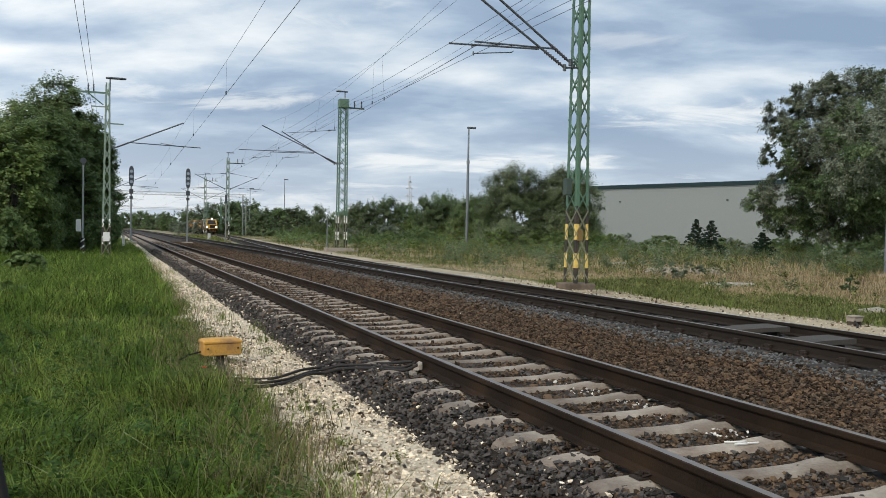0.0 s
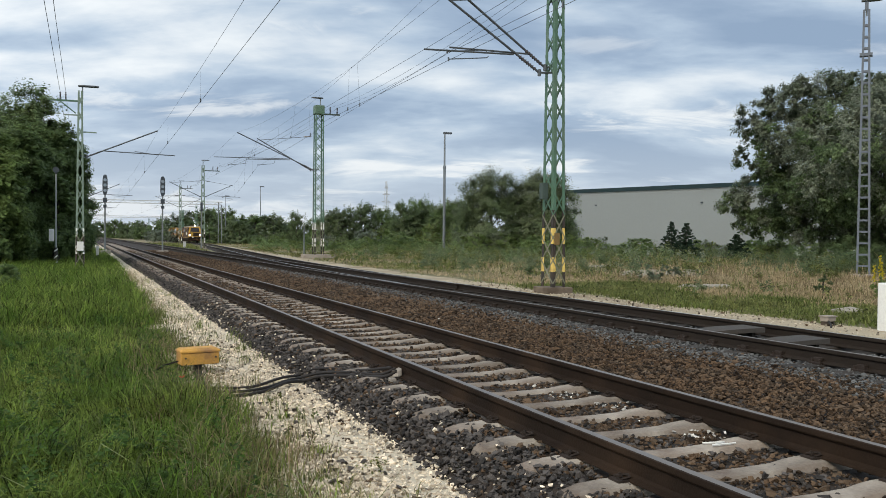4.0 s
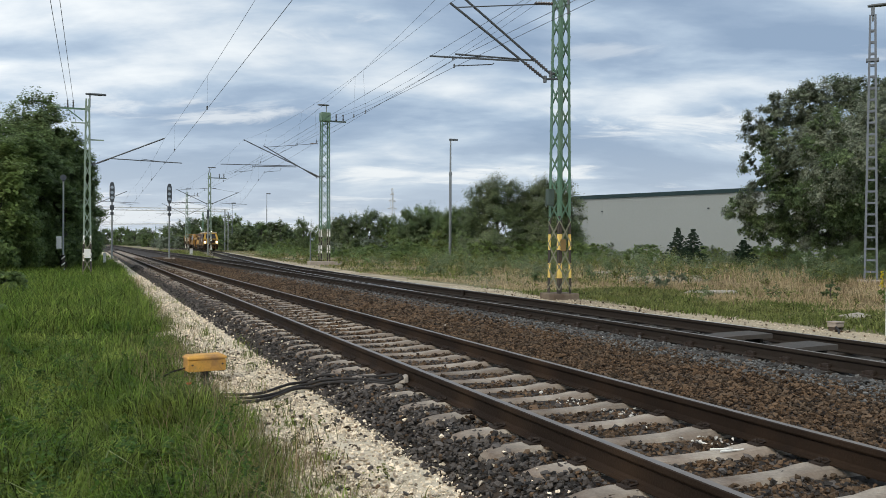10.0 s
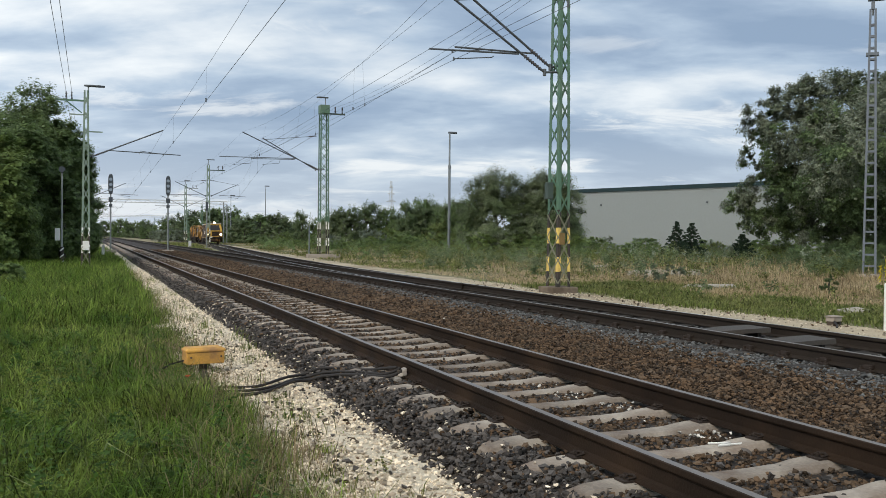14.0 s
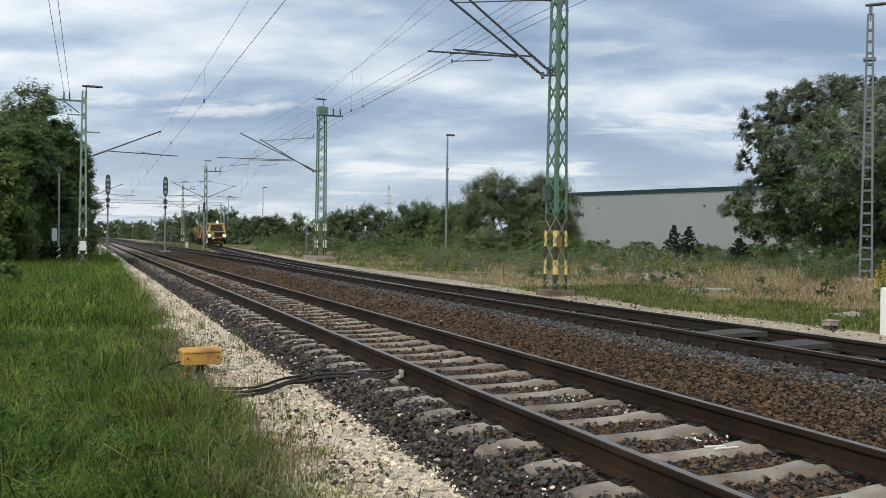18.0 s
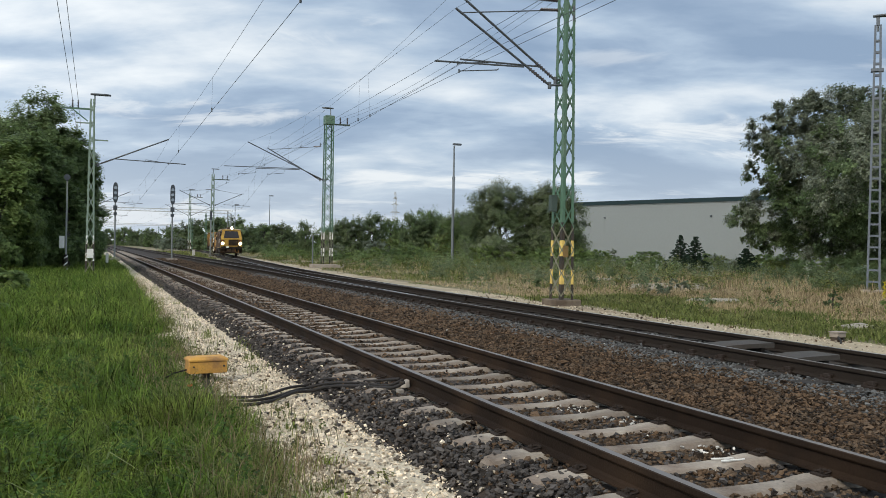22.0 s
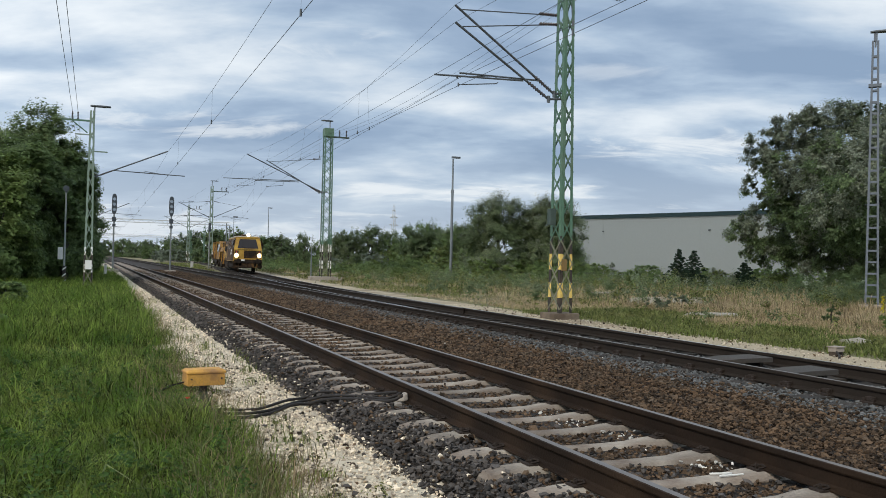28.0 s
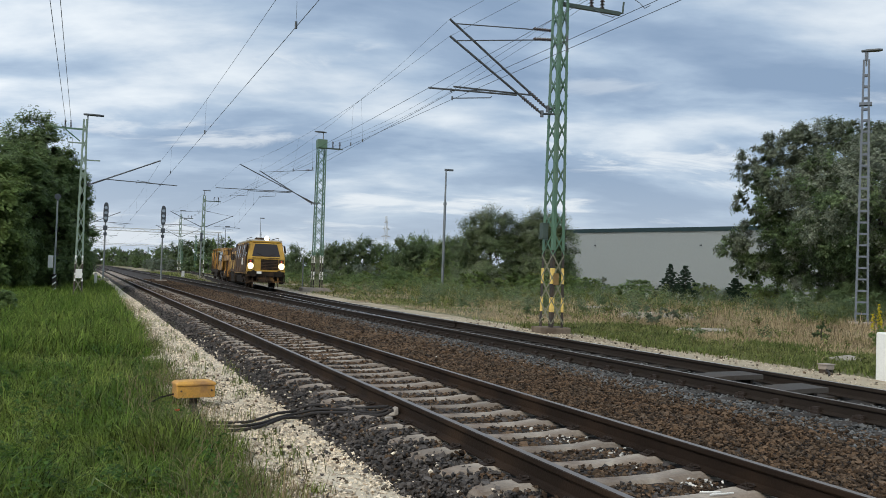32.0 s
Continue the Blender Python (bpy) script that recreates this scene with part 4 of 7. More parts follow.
def dwarf():
    s = thing("railway_signal", "small dark signal on a post beside a mast", "railway signal", (12.2, 101.0, -0.2), group="signals")
    part("post", Geo().tube((0, 0, 0), (0, 0, 4.4), 0.07, n=8), M_POST, s)
    part("signal_head", Geo().box(-0.13, 0.13, -0.15, 0.1, 4.25, 5.25, 0.06), M_SIGNAL, s)


dwarf()


M_PALE_POST = mat("pale_post_paint", (0.33, 0.35, 0.35), 0.6, 0.1, 0.2, 3, 0.05, 30)


def striped_post():
    p = thing("marker_post", "thin grey post with a striped foot and a white plate", "post", (-1.39, 50.0, -0.42))
    part("post", Geo().tube((0, 0, 0), (0, 0, 5.1), 0.05, 0.042, 10), M_PALE_POST, p)
    for k in range(5):
        part("stripe", Geo().loft([[(0.1 * math.cos(a), 0.1 * math.sin(a), 0.15 + 0.17 * k + 0.08 * math.cos(a) + dz) for a in [2 * math.pi * i / 10 for i in range(10)]] for dz in (0, 0.085)]), M_WHITE if k % 2 == 0 else M_BLACK, p)
    part("sleeve", Geo().tube((0, 0, 0), (0, 0, 1.02), 0.092, n=10), M_BLACK, p)
    part("plate", Geo().box(-0.33, -0.08, -0.03, 0.03, 1.35, 2.0, 0.01), M_WHITE, p, "blank white plate")
    part("lamp", Geo().tube((0, -0.15, 5.1), (0, 0.15, 5.1), 0.16, 0.14, 12).tube((0, 0, 4.9), (0, 0, 5.1), 0.06), M_SIGNAL, p)


striped_post()


M_PALE_STEEL = mat("pale_galvanised_steel", (0.5, 0.51, 0.51), 0.6, 0.1, 0.15, 2, 0.05, 30)


def small_marker(x, y, w, h, label, material=None):
    p = thing("trackside_marker", label, "marker", (x, y, -0.25), group="markers")
    soft(part("body", Geo().box(-w, w, -0.08, 0.08, 0, h), material or M_WHITE, p), 0.02)
    part("cap", Geo().box(-w * 1.1, w * 1.1, -0.1, 0.1, h, h + 0.04), M_CONCRETE, p)


small_marker(0.9, 70.0, 0.1, 0.7, "small white marker stone on the verge")
small_marker(11.5, 112.0, 0.17, 0.8, "pale grey cabinet beside the track", M_PALE_STEEL)
small_marker(14.6, 61.5, 0.03, 2.3, "thin grey post beside a mast", M_GREY_STEEL)

# ---- wires ----


def wires():
    def span(name, label, pts, r=0.0055, sag=0.0):
        """A catenary: messenger or feeder wire along points."""
        w = thing(name, label, "overhead wire", group="overhead wires")
        out = []
        for a, b in zip(pts, pts[1:]):
            for k in range(9):
                t = k / 8
                out.append((a[0] + (b[0] - a[0]) * t, a[1] + (b[1] - a[1]) * t, a[2] + (b[2] - a[2]) * t - sag * 4 * t * (1 - t)))
        part("wire", Geo().path(out, r, 5), M_WIRE, w)
        return w, out

    def catenary(label, contact, messenger, sag):
        w, c = span("overhead_line", label, contact, r=0.006)
        g_pts = []
        for a, b in zip(messenger, messenger[1:]):
            for k in range(9):
                t = k / 8
                g_pts.append((a[0] + (b[0] - a[0]) * t, a[1] + (b[1] - a[1]) * t, a[2] + (b[2] - a[2]) * t - sag * 4 * t * (1 - t)))
        part("messenger_wire", Geo().path(g_pts, 0.0045, 5), M_WIRE, w)
        for i, (a, b) in enumerate(zip(g_pts, c)):
            if i % 9 not in (0, 8) and i % 2 == 1:
                d = part("dropper", Geo().tube(b, a, 0.0032, n=4), M_WIRE, w)
                part("dropper_clamp", Geo().tube((b[0], b[1], b[2] - 0.03), (b[0], b[1], b[2] + 0.09), 0.022, n=5), M_WIRE, d)

    catenary("contact wire and messenger over the first track", [(2.86, -5, 5.3), (3.42, 46, 5.3), (3.9, 96, 5.2), (4.1, 140, 5.2), (3.7, 188, 5.2), (3.8, 420, 5.2)],
             [(2.86, -5, 6.6), (3.43, 46, 6.57), (3.7, 96, 6.6), (3.8, 140, 6.6), (3.8, 188, 6.6), (3.8, 420, 6.6)], 0.3)
    catenary("contact wire and messenger over the turnout", [(8.7, -26, 5.75), (8.77, 20.94, 5.9), (8.8, 58.5, 5.75), (8.8, 103, 5.58), (10.1, 142, 5.58), (8.8, 400, 5.5)],
             [(8.7, -26, 7.5), (8.65, 20.94, 7.56), (9.35, 58.5, 8.15), (8.9, 103, 7.35), (10.2, 142, 7.35), (8.8, 400, 6.9)], 0.5)
    catenary("contact wire and messenger over the branch track", [(8.9, -26, 5.95), (8.82, 21.06, 6.12), (10.85, 59.5, 6.0), (15.9, 102.8, 5.53), (17.2, 141.8, 5.53), (20.1, 400, 5.5)],
             [(8.9, -26, 7.9), (8.68, 21.06, 8.05), (10.85, 59.5, 7.93), (15.9, 102.8, 7.15), (17.2, 141.8, 7.15), (20.1, 400, 6.9)], 0.5)
    span("contact_wire", "single overhead wire that runs on past the turnout", [(8.05, -26, 7.0), (8.09, 20.94, 6.12), (8.5, 58.5, 5.8)])
    for dx, z0 in ((0.0, 9.4), (0.36, 9.42)):
        span("feeder_wire", "feeder cable on post insulators", [(12.9 + dx, -30, 9.2), (12.98 + dx, 21, z0), (15.8 + dx * 1.4, 59, 10.25), (13.7 + dx * 1.4, 103, 9.2), (15.0 + dx * 1.4, 142, 9.1)], r=0.006, sag=0.55)
    for dx in (0.0, 0.25):
        span("feeder_wire", "feeder cable on post insulators", [(-1.11 + dx, -4, 8.25), (-1.1 + dx, 46, 8.2), (-1.2 + dx, 96, 8.2)], r=0.009, sag=0.1)
    j = thing("jumper_cable", "curved jumper cable from insulator to wire", "cable", group="jumper cables")
    part("wire", Geo().path([(12.98, 21.0, 9.0), (13.1, 20.6, 8.7), (13.05, 20.0, 8.45), (12.8, 19.4, 8.35)], 0.01, 5), M_WIRE, j)
    j = thing("jumper_cable", "curved jumper cable from insulator to wire", "cable", group="jumper cables")
    part("wire", Geo().path([(13.34, 21.0, 9.45), (13.9, 20.8, 9.5), (14.1, 20.3, 9.1), (13.8, 19.6, 8.7), (13.4, 18.8, 8.5)], 0.01, 5), M_WIRE, j)


wires()


def gantry(y, x0, x1, z, depth=0.55):
    p = thing("catenary_gantry", "far lattice portal beam across the tracks on posts", "gantry", (0, y, 0))
    for x in (x0, x1, x1 - 0.65):
        part("post", Geo().box(x - 0.1, x + 0.1, -0.1, 0.1, -0.3, z + depth * (x != x1)), M_POST, p)
    beam = part("beam", Geo().box(x0, x1, -0.3, -0.24, z, z + 0.12).box(x0, x1, -0.3, -0.24, z + depth, z + depth + 0.12).box(x0, x1, 0.24, 0.3, z, z + 0.07).box(x0, x1, 0.24, 0.3, z + depth, z + depth + 0.07), M_PALE_STEEL, p)
    n = int((x1 - x0) / 0.9)
    for k in range(n):
        a, b = x0 + (x1 - x0) * k / n, x0 + (x1 - x0) * (k + 1) / n
        part("brace", Geo().tube((a, -0.27, z + (k % 2) * depth), (b, -0.27, z + (1 - k % 2) * depth), 0.045, n=4), M_PALE_STEEL, beam)


gantry(182.0, 0.6, 26.0, 7.6)
gantry(330.0, 0.0, 30.0, 7.6)


def pylon():
    # the pale steel puts the haze of distance into the pylon's colour
    p = thing("power_pylon", "distant lattice power pylon with three crossarms", "pylon", (257.0, 760.0, -0.3), 20)
    for sx in (-1, 1):
        for sy in (-1, 1):
            part("leg", Geo().path([(sx * 3.4, sy * 3.4, 0), (sx * 1.4, sy * 1.4, 32), (sx * 0.5, sy * 0.5, 53)], 0.17, 5), M_PALE_STEEL, p)
    for k in range(10):
        z0, z1 = k * 5.0, k * 5.0 + 5
        h0 = 3.4 - 2.0 * z0 / 32 if z0 < 32 else 1.4 - 0.9 * (z0 - 32) / 21
        h1 = 3.4 - 2.0 * z1 / 32 if z1 < 32 else 1.4 - 0.9 * (z1 - 32) / 21
        part("brace", Geo().tube((-h0, -h0, z0), (h1, -h1, z1), 0.1, n=4).tube((h0, -h0, z0), (-h1, -h1, z1), 0.1, n=4), M_PALE_STEEL, p)
    for z, w in ((34, 5.5), (41, 4.2), (47, 2.0)):
        part("crossarm", Geo().tube((-w, 0, z), (0, 0, z + 1.4), 0.3, n=4).tube((w, 0, z), (0, 0, z + 1.4), 0.3, n=4).tube((-w, 0, z), (w, 0, z), 0.3, n=4), M_PALE_STEEL, p)


pylon()

# ---- the hall ----


def hall():
    a, b = Vector((76.0, 128.5)), Vector((104.0, 52.0))
    d = (b - a).normalized()
    turn = math.degrees(math.atan2(d.y, d.x))
    L = (b - a).length
    h = thing("warehouse", "long pale grey flat-roofed hall with a dark green roof edge", "building", (a.x, a.y, -0.4), turn)
    H = 9.0
    part("wall", Geo().box(0, L, 0, 0.3, 0, H + 0.33), M_WALL, h)
    part("wall", Geo().box(0, 0.3, 0.3, 50, 0, H), M_WALL, h)
    part("roof", Geo().box(-0.1, L + 0.1, 0.31, 50, H - 0.3, H + 0.2), M_GREY_STEEL, h)
    part("roof_edge", Geo().box(-0.3, L + 0.3, -0.2, 0.28, H + 0.34, H + 0.95), M_TRIM, h, "dark green roof edge band")
    part("ledge", Geo().box(-0.2, L + 0.2, -0.08, -0.003, H + 0.2, H + 0.32), M_WALL, h)
    for k in range(int(L / 6)):
        part("panel_joint", Geo().box(6 * k + 5.98, 6 * k + 6.0, -0.006, 0.0, 0.3, H - 0.15), M_WALL, h)
    for x in (5.9, 25.4, 45.0):
        part("wall_lamp", Geo().box(x, x + 0.28, -0.25, 0, H - 1.9, H - 1.68, 0.04), M_SIGNAL, h)


hall()
# ---- trees and bushes ----


def plant(name, label, category, h, r, clumps, per, leaf, material, seed, trunk=0.15, low=0.15, flat=0.8, clump=0.3, group="", at=(0, 0, -0.3), turn=0.0, second=None):
    """A tree or bush: tapered trunk, limbs towards the clumps, and a crown of leaves with gaps."""
    rng = np.random.default_rng(seed)
    t = thing(name, label, category, at, turn, group)
    zc, zr = h * (1 + low) / 2, h * (1 - low) / 2
    d = rng.normal(size=(clumps, 3))
    d /= np.linalg.norm(d, axis=1)[:, None]
    rad = rng.uniform(0.2, 1.0, clumps) ** 0.45
    d = np.sign(d) * np.abs(d) ** 0.75
    c = d * rad[:, None] * np.array([r, r, zr]) * (1 - clump * 0.6) + np.array([0, 0, zc])
    c[:, :2] *= (1.0 - 0.2 * np.clip((c[:, 2:3] - zc) / zr, -0.3, 1))
    if low < 0:  # what would lie under the ground stands on it
        c[:, 2] = np.abs(c[:, 2] - 0.2) + 0.2
    cr = rng.uniform(0.55, 1.2, clumps) * clump * min(r, zr)
    if trunk:
        g = Geo()
        pts = [(0, 0, 0), (0.03 * r, 0, h * 0.25), (-0.03 * r, 0.04 * r, h * 0.5), (0, 0, h * 0.75)]
        g.loft([[(x + q * math.cos(a), y + q * math.sin(a), z) for a in [2 * math.pi * k / 8 for k in range(8)]] for (x, y, z), q in zip(pts, (trunk * 1.25, trunk, trunk * 0.7, trunk * 0.3))])
        for k in range(min(9, clumps)):
            z = h * (0.2 + 0.06 * k)
            g.tube((0, 0, z), tuple(c[k] * np.array([0.8, 0.8, 1])), trunk * 0.4, trunk * 0.1, 5)
        part("trunk", g, M_BARK, t)
    out = (c - np.array([0, 0, zc * 0.6])) / np.array([r, r, zr])
    out = out / (np.linalg.norm(out, axis=1)[:, None] + 1e-6) + np.array([0, 0, 0.4])
    part("crown", leaf_cloud("crown", c, cr, per, leaf, material, rng, flat, 0.0, out), None, t)
    if second is not None:
        pick = rng.random(clumps) < 0.45
        part("crown", leaf_cloud("crown", c[pick] + np.array([0, 0, 0.25]) * cr[pick][:, None], cr[pick], per // 2, leaf, second, rng, flat, 0.0, out[pick]), None, t)
    return t


def poplar():
    """The broad silvery poplar: a crown of lobes, with a shoulder, a low hanging bough and dark hollows; its own x axis runs across the view."""
    rng = np.random.default_rng(77)
    t = thing("poplar_tree", "large broad silvery-green poplar in the meadow", "tree", (53.2, 45.4, -0.4), 130.5)
    # x, y, z, radius across, radius up
    lobes = [(0, 0, 7.2, 8.0, 5.6), (7.0, 0.5, 10.3, 3.2, 2.6), (5.6, -2.5, 7.4, 3.8, 3.0), (8.0, -1.0, 4.9, 3.0, 2.2), (6.0, -4.0, 3.9, 3.0, 2.2), (4.0, -1.0, 11.9, 3.7, 2.2),
             (-1.5, -1.5, 11.9, 3.6, 2.0), (-6.0, 0, 11.0, 3.6, 2.4), (1.0, -6.0, 9.2, 3.8, 3.0), (-3.5, -6.0, 7.2, 4.0, 3.2), (2.8, -5.8, 5.6, 3.6, 2.8), (-8.0, -2.0, 7.6, 4.0, 3.4),
             (-7.0, -4.0, 4.0, 3.4, 2.4), (0, 5, 7.0, 6.0, 4.6), (8.6, 0.6, 7.6, 1.9, 1.4), (8.7, -0.4, 10.4, 1.2, 1.0), (10.2, -0.8, 4.6, 1.5, 1.2), (0.5, -5.0, 2.9, 4.0, 1.8), (4.5, -1.5, 2.7, 3.2, 1.4), (9.0, -1.4, 3.0, 1.7, 1.1), (6.3, -0.4, 12.1, 2.1, 1.5), (2.0, -2.0, 12.9, 2.4, 1.3), (-4.0, -4.5, 2.7, 3.6, 1.5)]
    cs, rs, outs = [], [], []
    for x, y, z, r, q in lobes:
        n = int(4.4 * r * r + 12)
        d = rng.normal(size=(n, 3))
        d /= np.linalg.norm(d, axis=1)[:, None]
        k = rng.uniform(0.7, 1.0, n)[:, None]
        cs.append(np.array([x, y, z]) + d * k * np.array([r, r, q]))
        rs.append(rng.uniform(0.55, 1.05, n) * (0.6 + 0.09 * r))
        outs.append(d * 0.75 + np.array([x, y, z - 6.0]) / 16 + np.array([0, 0, 0.35]))
    # inner leaves that close the hollows
    d = rng.normal(size=(170, 3))
    d /= np.linalg.norm(d, axis=1)[:, None]
    cs.append(np.array([0, 0, 6.6]) + d * rng.uniform(0.45, 0.85, 170)[:, None] * np.array([8.5, 7.5, 5.2]))
    rs.append(rng.uniform(0.9, 1.4, 170))
    outs.append(d * 0.6 + np.array([0, 0, 0.3]))
    c, r, o = np.concatenate(cs), np.concatenate(rs), np.concatenate(outs)
    keep = c[:, 2] > 1.3
    c, r, o = c[keep], r[keep], o[keep]
    g = Geo()
    knots = [((0, 0, 0), 0.5), ((0.1, 0, 1.4), 0.42), ((-0.2, 0.1, 3.4), 0.34), ((0.1, 0, 6.0), 0.24), ((0, 0, 9.0), 0.12)]
    g.loft([[(x + q * math.cos(a), y + q * math.sin(a), z) for a in [2 * math.pi * k / 10 for k in range(10)]] for (x, y, z), q in knots])
    part("trunk", g, M_BARK, t)
    for x, y, z, _, _ in lobes[1:13]:
        z0 = 1.2 + 0.28 * z
        part("limb", Geo().path([(0, 0, z0), (x * 0.25, y * 0.25, z0 + 0.25 * (z - z0)), (x * 0.5, y * 0.5, z0 + 0.62 * (z - z0)), (x * 0.75, y * 0.75, z)], 0.09, 6), M_BARK, t)
    # the crown's low, inner shade is put into colour: dark leaves grow likelier downwards
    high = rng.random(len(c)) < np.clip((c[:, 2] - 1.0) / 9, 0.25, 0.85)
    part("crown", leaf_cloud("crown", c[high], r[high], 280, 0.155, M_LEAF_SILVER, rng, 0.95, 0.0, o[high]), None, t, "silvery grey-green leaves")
    part("crown", leaf_cloud("crown", c[~high], r[~high], 280, 0.155, M_LEAF_DARK, rng, 0.95, 0.0, o[~high]), None, t, "darker green leaves for the shaded lower crown")


def clear(x, y):
    """Away from the open strip in front of the lamp pole."""
    t = (x * 34.4 + y * 83.0) / (34.4 ** 2 + 83.0 ** 2)
    return not (0.3 < t < 1.0 and abs(x * 83.0 - y * 34.4) / 89.8 < 2.6)


def woods():
    # dark broadleaf trees on the verge
    for i, (x, y, h, r, cl, m) in enumerate(((-3.3, 57.5, 12.0, 2.6, 90, 0), (-2.2, 56.5, 10.6, 2.1, 74, 0), (-5.6, 53, 9.4, 2.6, 74, 1), (-4.4, 47.5, 7.8, 2.1, 66, 1), (-2.5, 53.5, 8.8, 1.9, 60, 0), (-0.95, 61, 9.2, 1.7, 56, 0), (-0.6, 72, 6.4, 1.6, 36, 0),
                                             (-4.9, 60, 10.6, 2.4, 64, 0), (-1.45, 52.5, 5.8, 1.3, 44, 0), (-1.3, 57.5, 9.4, 1.7, 60, 0), (-1.35, 68, 8.2, 1.8, 44, 0), (-3.7, 50.5, 9.0, 2.0, 64, 0), (-6.8, 50, 8.4, 2.2, 60, 1))):
        plant("broadleaf_tree", "dense dark green broadleaf tree at the verge", "tree", h, r, int(cl * 1.9), 330, 0.14, (M_LEAF, M_LEAF_LIGHT)[m], 20 + i, 0.16, -0.12, 0.8, 0.38, "verge trees", (x, y, -0.45), second=(M_LEAF_DARK, M_LEAF)[m])
    for i, (x, y, h, r) in enumerate(((-5.4, 46, 3.4, 1.5), (-2.0, 20.0, 0.5, 0.45), (-2.3, 28.0, 0.95, 0.6), (-3.4, 50, 2.4, 1.3), (-1.6, 55, 1.8, 1.0), (-5.6, 49, 3.9, 1.6), (-3.1, 52.5, 2.6, 1.2), (-4.4, 48, 3.0, 1.3), (-2.2, 57, 2.4, 1.1), (-4.4, 52, 3.2, 1.4), (-1.0, 59, 2.0, 1.0), (-6.2, 47, 3.2, 1.5))):
        plant("shrub", "leafy green shrub in the verge grass", "shrub", h, r, 26, 260, 0.15, M_LEAF, 40 + i, 0.05, 0.0, 0.8, 0.4, "verge shrubs", (x, y, -0.45), second=M_LEAF_LIGHT)
    far = plant("broadleaf_tree", "dark green tree further along the verge", "tree", 9.0, 2.6, 46, 120, 0.32, M_LEAF_DARK, 60, 0.16, 0.02, 0.8, 0.36, "verge trees", (-3.4, 68, -0.45))
    rnd = random.Random(5)
    for y in (77, 88, 101, 116, 133, 152, 175, 200, 230):
        s = rnd.uniform(0.75, 1.05)
        copy_thing(far, pose(-3.7 - rnd.uniform(0, 0.8), y, -0.45, 0, 0, rnd.uniform(0, 360)) @ Matrix.Diagonal((s, s, s, 1)))
    poplar()
    # round grey-green bushes behind the tall mast
    for i, (x, y, h, r, m) in enumerate(((37.0, 77, 8.6, 4.2, M_LEAF_MIX), (41.5, 75.0, 8.6, 4.0, M_LEAF_MIX), (41.0, 96, 6.4, 3.4, M_LEAF))):
        plant("bushy_tree", "rounded grey-green bushy tree at the meadow edge", "tree", h, r, 290, 280, 0.145, m, 90 + i, 0.16, -0.25, 0.9, 0.29, "edge trees", (x, y, -0.4), second=M_LEAF_SILVER)
    # the belt of scrub behind the branch track
    def scrub_kinds(clumps, per, leaf, seed, x, y):
        return [plant("scrub_tree", "dark green scrub tree in the lineside belt", "tree", 6.0, 3.2, clumps, per, leaf, (M_LEAF_MIX, M_LEAF, M_LEAF_MIX)[k], seed + k, 0.12, -0.25, 0.85, 0.36, "lineside scrub", (x + 3 * k, y + 6 * k, -0.4), second=(M_LEAF_DARK, M_LEAF_MIX, M_LEAF_SILVER)[k]) for k in range(3)]

    kinds, remote = scrub_kinds(110, 150, 0.2, 120, 40, 106), scrub_kinds(70, 80, 0.33, 125, 44, 215)
    for i, (x, y, s) in enumerate(SCRUB + FAR_WOOD):
        if y < 160:
            x = max(x, TRACK_2 + off3(y) + 23 + 2 * (i % 3))
        if not clear(x, y):
            continue
        copy_thing((kinds if y < 160 else remote)[i % 3], pose(x, y, -0.4, 0, 0, 47 * i) @ Matrix.Diagonal((s, s, s * rnd.uniform(0.7, 1.1) * (0.82 if 115 < y < 215 else 1.0), 1)))
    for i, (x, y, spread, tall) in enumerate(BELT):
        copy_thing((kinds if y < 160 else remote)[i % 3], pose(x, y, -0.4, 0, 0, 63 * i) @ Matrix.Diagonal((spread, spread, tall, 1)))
    low = [plant("bush", "low leafy bush in rough grass", "bush", 2.2, 1.9, 30, 120, 0.15, m, 140 + k, 0, 0.0, 0.85, 0.4, "rough bushes", (33 + 4 * k, 72 + k, -0.35)) for k, m in enumerate((M_LEAF_LIGHT, M_LEAF, M_LEAF_PALE))]
    mid = [plant("scrub_bush", "light olive-green scrub bush before the trees", "bush", 3.4, 2.4, 44, 120, 0.16, m, 160 + k, 0, 0.0, 0.9, 0.34, "lineside scrub", (37 + 4 * k, 92 + 3 * k, -0.35), second=q) for k, (m, q) in enumerate(((M_LEAF_LIGHT, M_GRASS_OLIVE), (M_LEAF_LIGHT, M_LEAF_SILVER), (M_LEAF, M_LEAF_LIGHT)))]
    for i in range(64):
        y = 84 + 2.0 * i + rnd.uniform(-2, 2)
        x = TRACK_2 + off3(y) + rnd.uniform(19, 27) + max(0, (95 - y) * 0.3)
        s = rnd.uniform(0.4, 0.85)
        if not clear(x, y):
            continue
        copy_thing(mid[i % 3], pose(x, y, -0.4, 0, 0, rnd.uniform(0, 360)) @ Matrix.Diagonal((s * 1.2, s * 1.2, s, 1)))
    for i in range(110):
        y = rnd.uniform(56, 150)
        d = rnd.uniform(8.5, 23)
        x = TRACK_2 + off3(y) + d + max(0, (80 - y) * 0.3)
        s = rnd.uniform(0.22, 0.42) + 0.042 * (d - 8.5)
        if not clear(x, y):
            continue
        copy_thing(low[rnd.choice((0, 1, 1, 0, 0, 1, 0))], pose(x, y, -0.35, 0, 0, rnd.uniform(0, 360)) @ Matrix.Diagonal((s * 1.2, s * 1.2, s, 1)))
    for i in range(40):
        y = rnd.uniform(150, 260)
        x = TRACK_2 + off3(y) + rnd.uniform(9, 26)
        s = rnd.uniform(0.5, 0.95)
